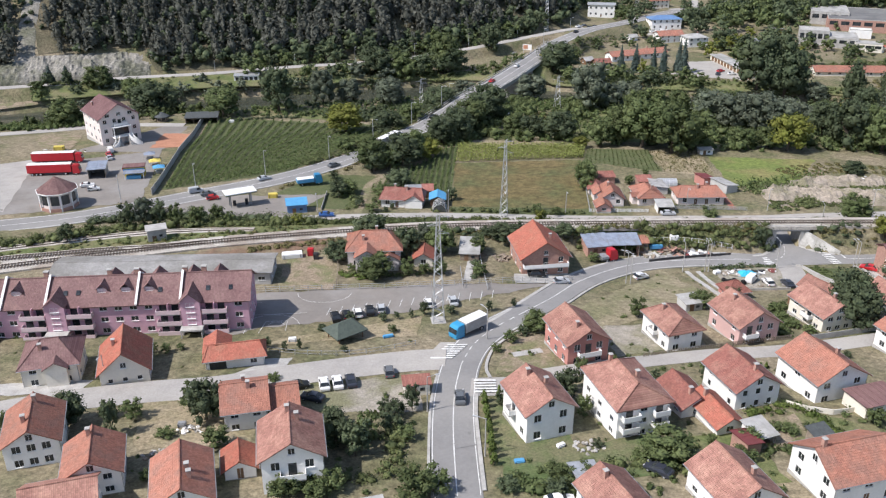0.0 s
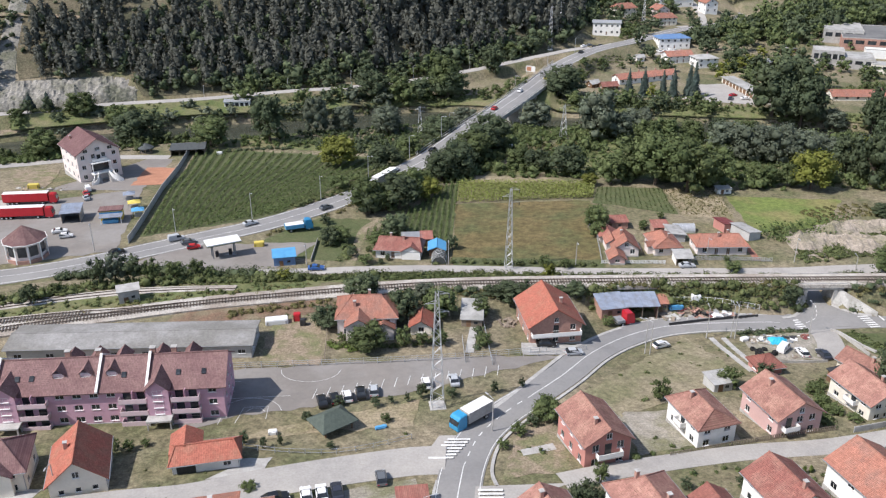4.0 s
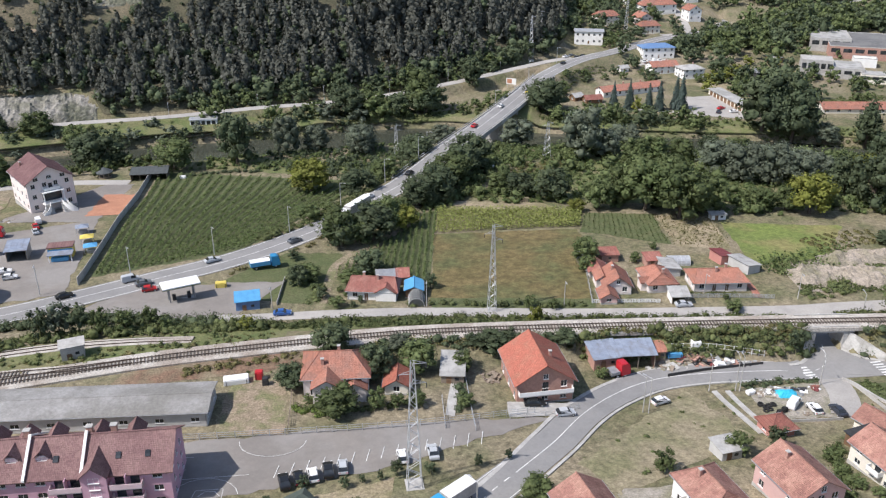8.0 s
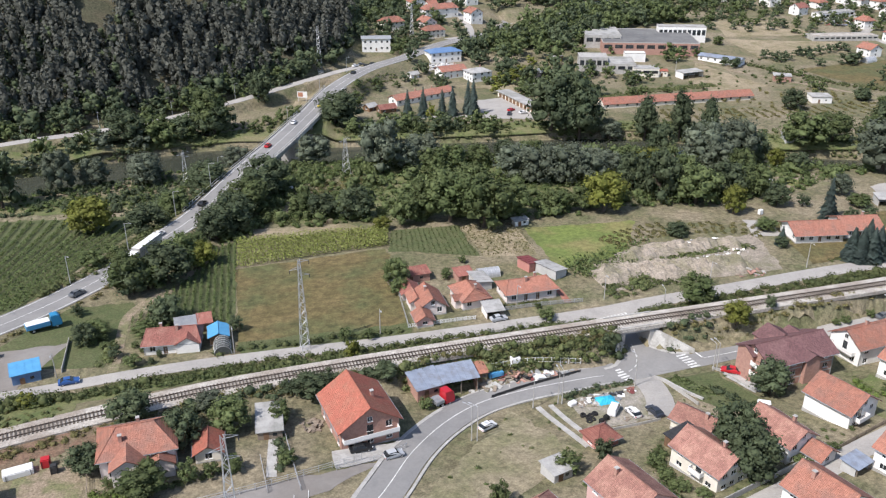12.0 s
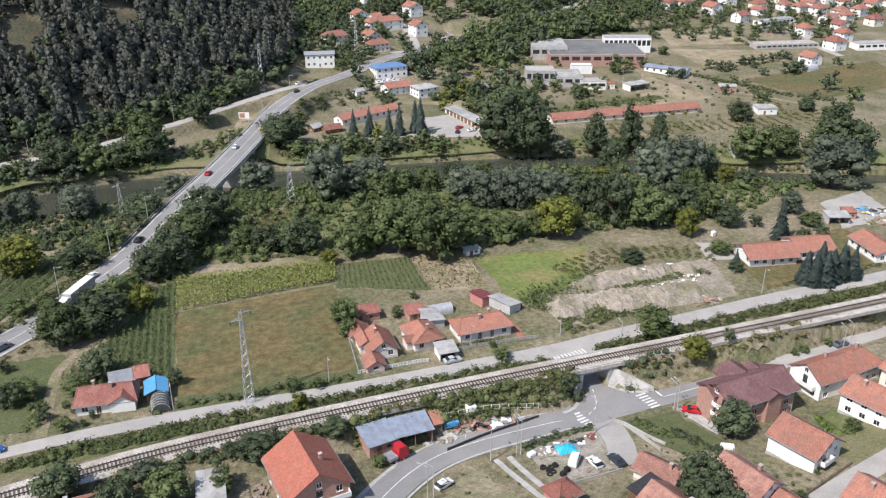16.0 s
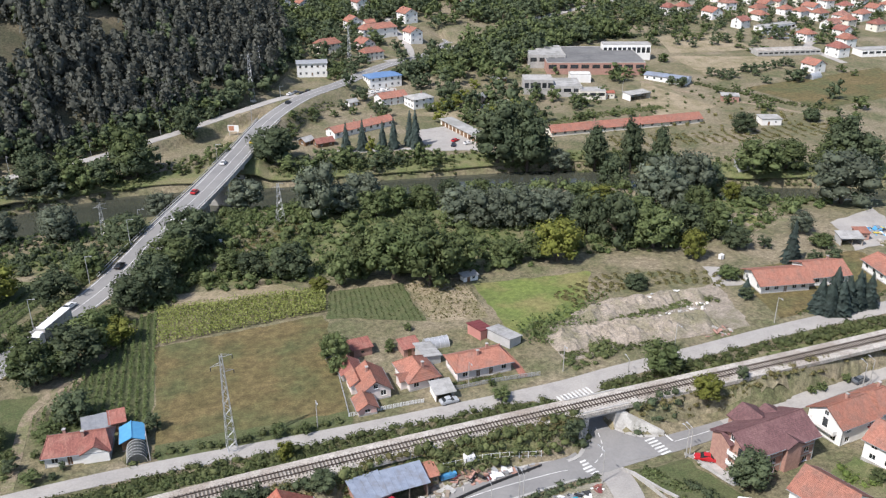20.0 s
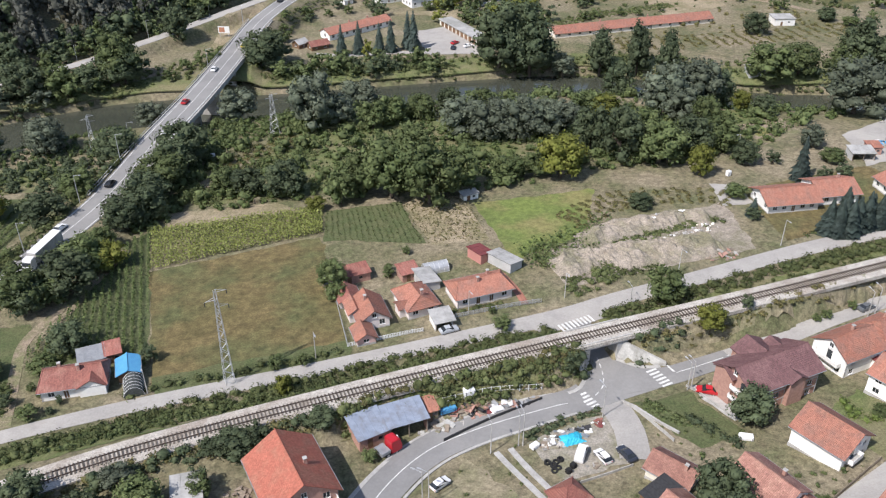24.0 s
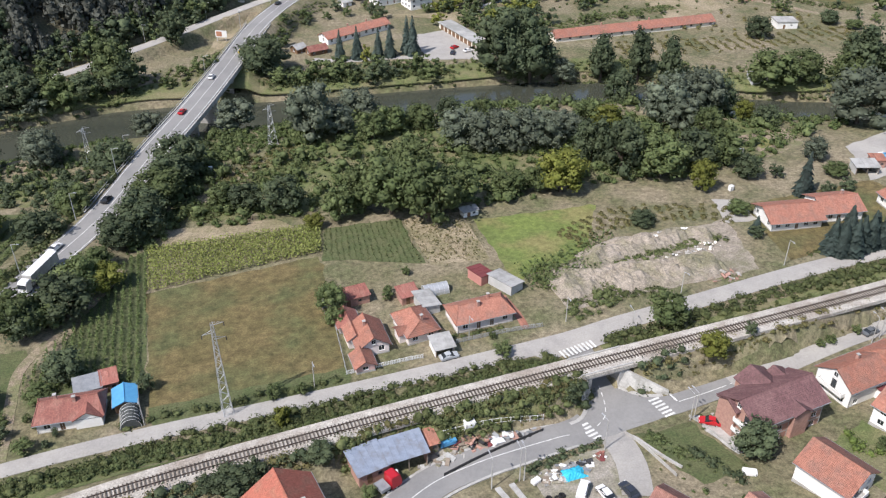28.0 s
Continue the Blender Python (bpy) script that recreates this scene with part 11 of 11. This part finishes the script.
for x, y, lift, tilt, turn in ((67.7, 182.7, 0.12, 0, 0), (67.7, 182.7, 0.34, 6, 40), (68.3, 181.5, 0.12, 0, 20), (68.4, 181.6, 0.34, -7, 70), (69.2, 182.3, 0.16, 4, 0), (70.2, 182.5, 0.12, 0, 10), (70.2, 182.6, 0.34, 8, 120), (67.9, 180.2, 0.14, 3, 0), (68.9, 180.7, 0.14, 3, 60)):
    tyre(x, y, lift, tilt, turn)
heap("scrap_heap", 74, 188.4, 7, 1.6, 0.6, 46, ["old_wood", "steel", "frame", "rubble", "dark"], "row of scrap along the yard", 5, (0.25, 0.8), flat=True)
heap("log_pile", 14.6, 191.6, 2.2, 2.2, 1.0, 40, ["old_wood"], "pile of sawn logs", 6, (0.3, 0.7), flat=True)
heap("stone_heap", -40.6, 111.6, 2.2, 1.4, 0.6, 36, ["white", "rubble"], "heap of white stones in the garden", 7, (0.2, 0.45))
heap("stone_heap", -43.5, 104.5, 2.8, 1.6, 0.6, 40, ["rubble", "old_wood"], "rubble heap in the garden", 8, (0.2, 0.5))
heap("stone_heap", -38.8, 105.6, 1.4, 1.2, 0.5, 20, ["white", "rubble"], "small heap of pale stones", 9, (0.2, 0.4))
heap("stone_heap", 22.2, 105.6, 2.6, 2.4, 0.6, 36, ["rubble", "concrete"], "stones and rubble beside the white house", 10, (0.2, 0.5))
heap("boulders", -135, 292, 9, 4, 0.5, 24, ["soil", "rubble"], "lumps of dug earth", 11, (0.3, 0.8))
heap("depot_goods", 232, 272, 7, 5, 0.8, 40, ["sky_blue", "frame", "steel", "dark", "yellow"], "stacked goods in the depot yard", 12, (0.5, 1.3), flat=True)
heap("far_stock", 440, 572, 16, 8, 0.8, 50, ["frame", "steel", "pale_blue", "tile_red"], "stacks of building material", 13, (0.8, 1.8), flat=True)
heap("spoil_heap", 228, 262, 6, 4, 1.0, 30, ["rubble", "soil"], "grey gravel spoil heap on waste ground", 14, (0.6, 1.4))

# tarpaulin, crates, small things
e = empty("tarpaulin", pose(74.6, 187.0, zed(74.6, 187)), "crumpled turquoise tarpaulin over a heap", "tarpaulin")
rng = np.random.default_rng(3)
n = 14
verts = []
for j in range(n + 1):
    for i in range(n + 1):
        uu, vv = i / n * 2 - 1, j / n * 2 - 1
        d = max(abs(uu), abs(vv))
        verts.append((uu * 2.3 * (1 + 0.1 * math.sin(5 * vv)), vv * 1.5, max(0.05, 0.9 * (1 - d * d)) + rng.uniform(0, 0.22)))
part("sheet", mesh_from("sheet", verts, [(j * (n + 1) + i, j * (n + 1) + i + 1, (j + 1) * (n + 1) + i + 1, (j + 1) * (n + 1) + i) for j in range(n) for i in range(n)], "blue_cloth"), None, e)
for x, y, rot, dims, mat, nm, lab in ((-37.0, 188.6, 12, (5.0, 2.2, 1.2), "frame", "crate", "long white crate in the dirt yard"), (-31.0, 187.6, 5, (1.2, 1.2, 1.6), "dark", "crate", "dark blue container in the dirt yard"), (-32.6, 189.8, 5, (1.6, 1.4, 1.8), "red", "crate", "small red hut in the dirt yard"), (-29.9, 145.6, 10, (1.6, 1.0, 0.8), "frame", "garden_set", "white plastic garden seats on the lawn"), (-11.0, 147.6, 20, (2.2, 0.8, 0.5), "sky_blue", "slide", "bright blue slide on the playground"), (55.6, 201.6, 5, (3.4, 1.4, 1.0), "sky_blue", "crate", "blue container among scrap"), (60.5, 203.0, 0, (2.2, 1.6, 1.5), "frame", "crate", "white caravan shell among scrap"), (40.8, 195.6, 30, (1.2, 1.2, 1.2), "frame", "water_tank", "white plastic water tank in a garden"), (44.0, 198.2, 0, (1.4, 1.2, 1.2), "frame", "water_tank", "white plastic water tank in a garden"), (-42.2, 112.8, 5, (1.4, 0.9, 0.9), "steel", "bin", "grey bin in the garden"), (11.5, 102.3, 10, (1.6, 0.9, 0.4), "sky_blue", "pool", "small blue paddling pool on the lawn"), (18.2, 106.2, 30, (1.4, 0.8, 0.6), "frame", "garden_set", "white plastic garden seats on the lawn"), (104.0, 175.2, -30, (2.6, 1.4, 0.8), "frame", "tank", "white tank on the grass"), (67.5, 187.6, 20, (1.8, 1.2, 0.8), "frame", "crate", "white crate in the car yard"), (70.0, 179.0, 20, (1.0, 1.0, 0.9), "black", "tyre_stack", "stack of black tyres"), (71.4, 180.0, 20, (1.0, 1.0, 1.0), "black", "tyre_stack", "stack of black tyres"), (26.9, 344.2, 0, (1.4, 1.0, 2.2), "frame", "cabinet", "white equipment cabinet by the river"), (168.8, 271.0, 10, (1.4, 1.2, 1.6), "frame", "cabinet", "pale equipment box on the grass"), (-88.0, 343.0, 0, (2.4, 1.0, 1.0), "frame", "bin", "pale trough at the field edge"), (35.0, 306.0, 0, (2.0, 1.6, 1.2), "soil", "hay_heap", "small brown hay heap"), (-138.0, 292.6, 10, (3.6, 1.8, 1.6), "yellow", "excavator", "yellow excavator on bare soil"), (-51.4, 240.0, 10, (2.8, 1.6, 1.4), "yellow", "crate", "yellow gas bottle cage")):
    t = empty(nm, pose(x, y, zed(x, y), 0, 0, rot), lab, nm.replace("_", " "), "loose things")
    w, d, h = dims
    part("body", box(-w / 2, w / 2, -d / 2, d / 2, 0.02, h, bevel=min(0.12, h * 0.2)), mat, t)
    part("top", box(-w / 2 + 0.1, w / 2 - 0.1, -d / 2 + 0.1, d / 2 - 0.1, h + 0.002, h + 0.06), mat, t)
    for sx in (-1, 1):
        part("side_rail", box(sx * w * 0.4 - 0.05, sx * w * 0.4 + 0.05, -d / 2 - 0.05, -d / 2 - 0.002, 0.05, h * 0.9), "dark", t)
bl = empty("billboard", pose(46.5, 473.0, zed(46.5, 473), 0, 0, -25), "roadside billboard with a pale poster", "billboard")
part("board", box(-2.6, 2.6, -0.1, 0.1, 2.0, 5.0), "frame", bl)
part("poster_bar", box(-2.2, 0.4, -0.125, -0.104, 2.4, 4.6), "redclay", bl, "faded orange poster shape")
for sx in (-2, 2):
    part("post", box(sx - 0.12, sx + 0.12, -0.1, 0.1, -0.5, 2.0), "galvanised", bl)
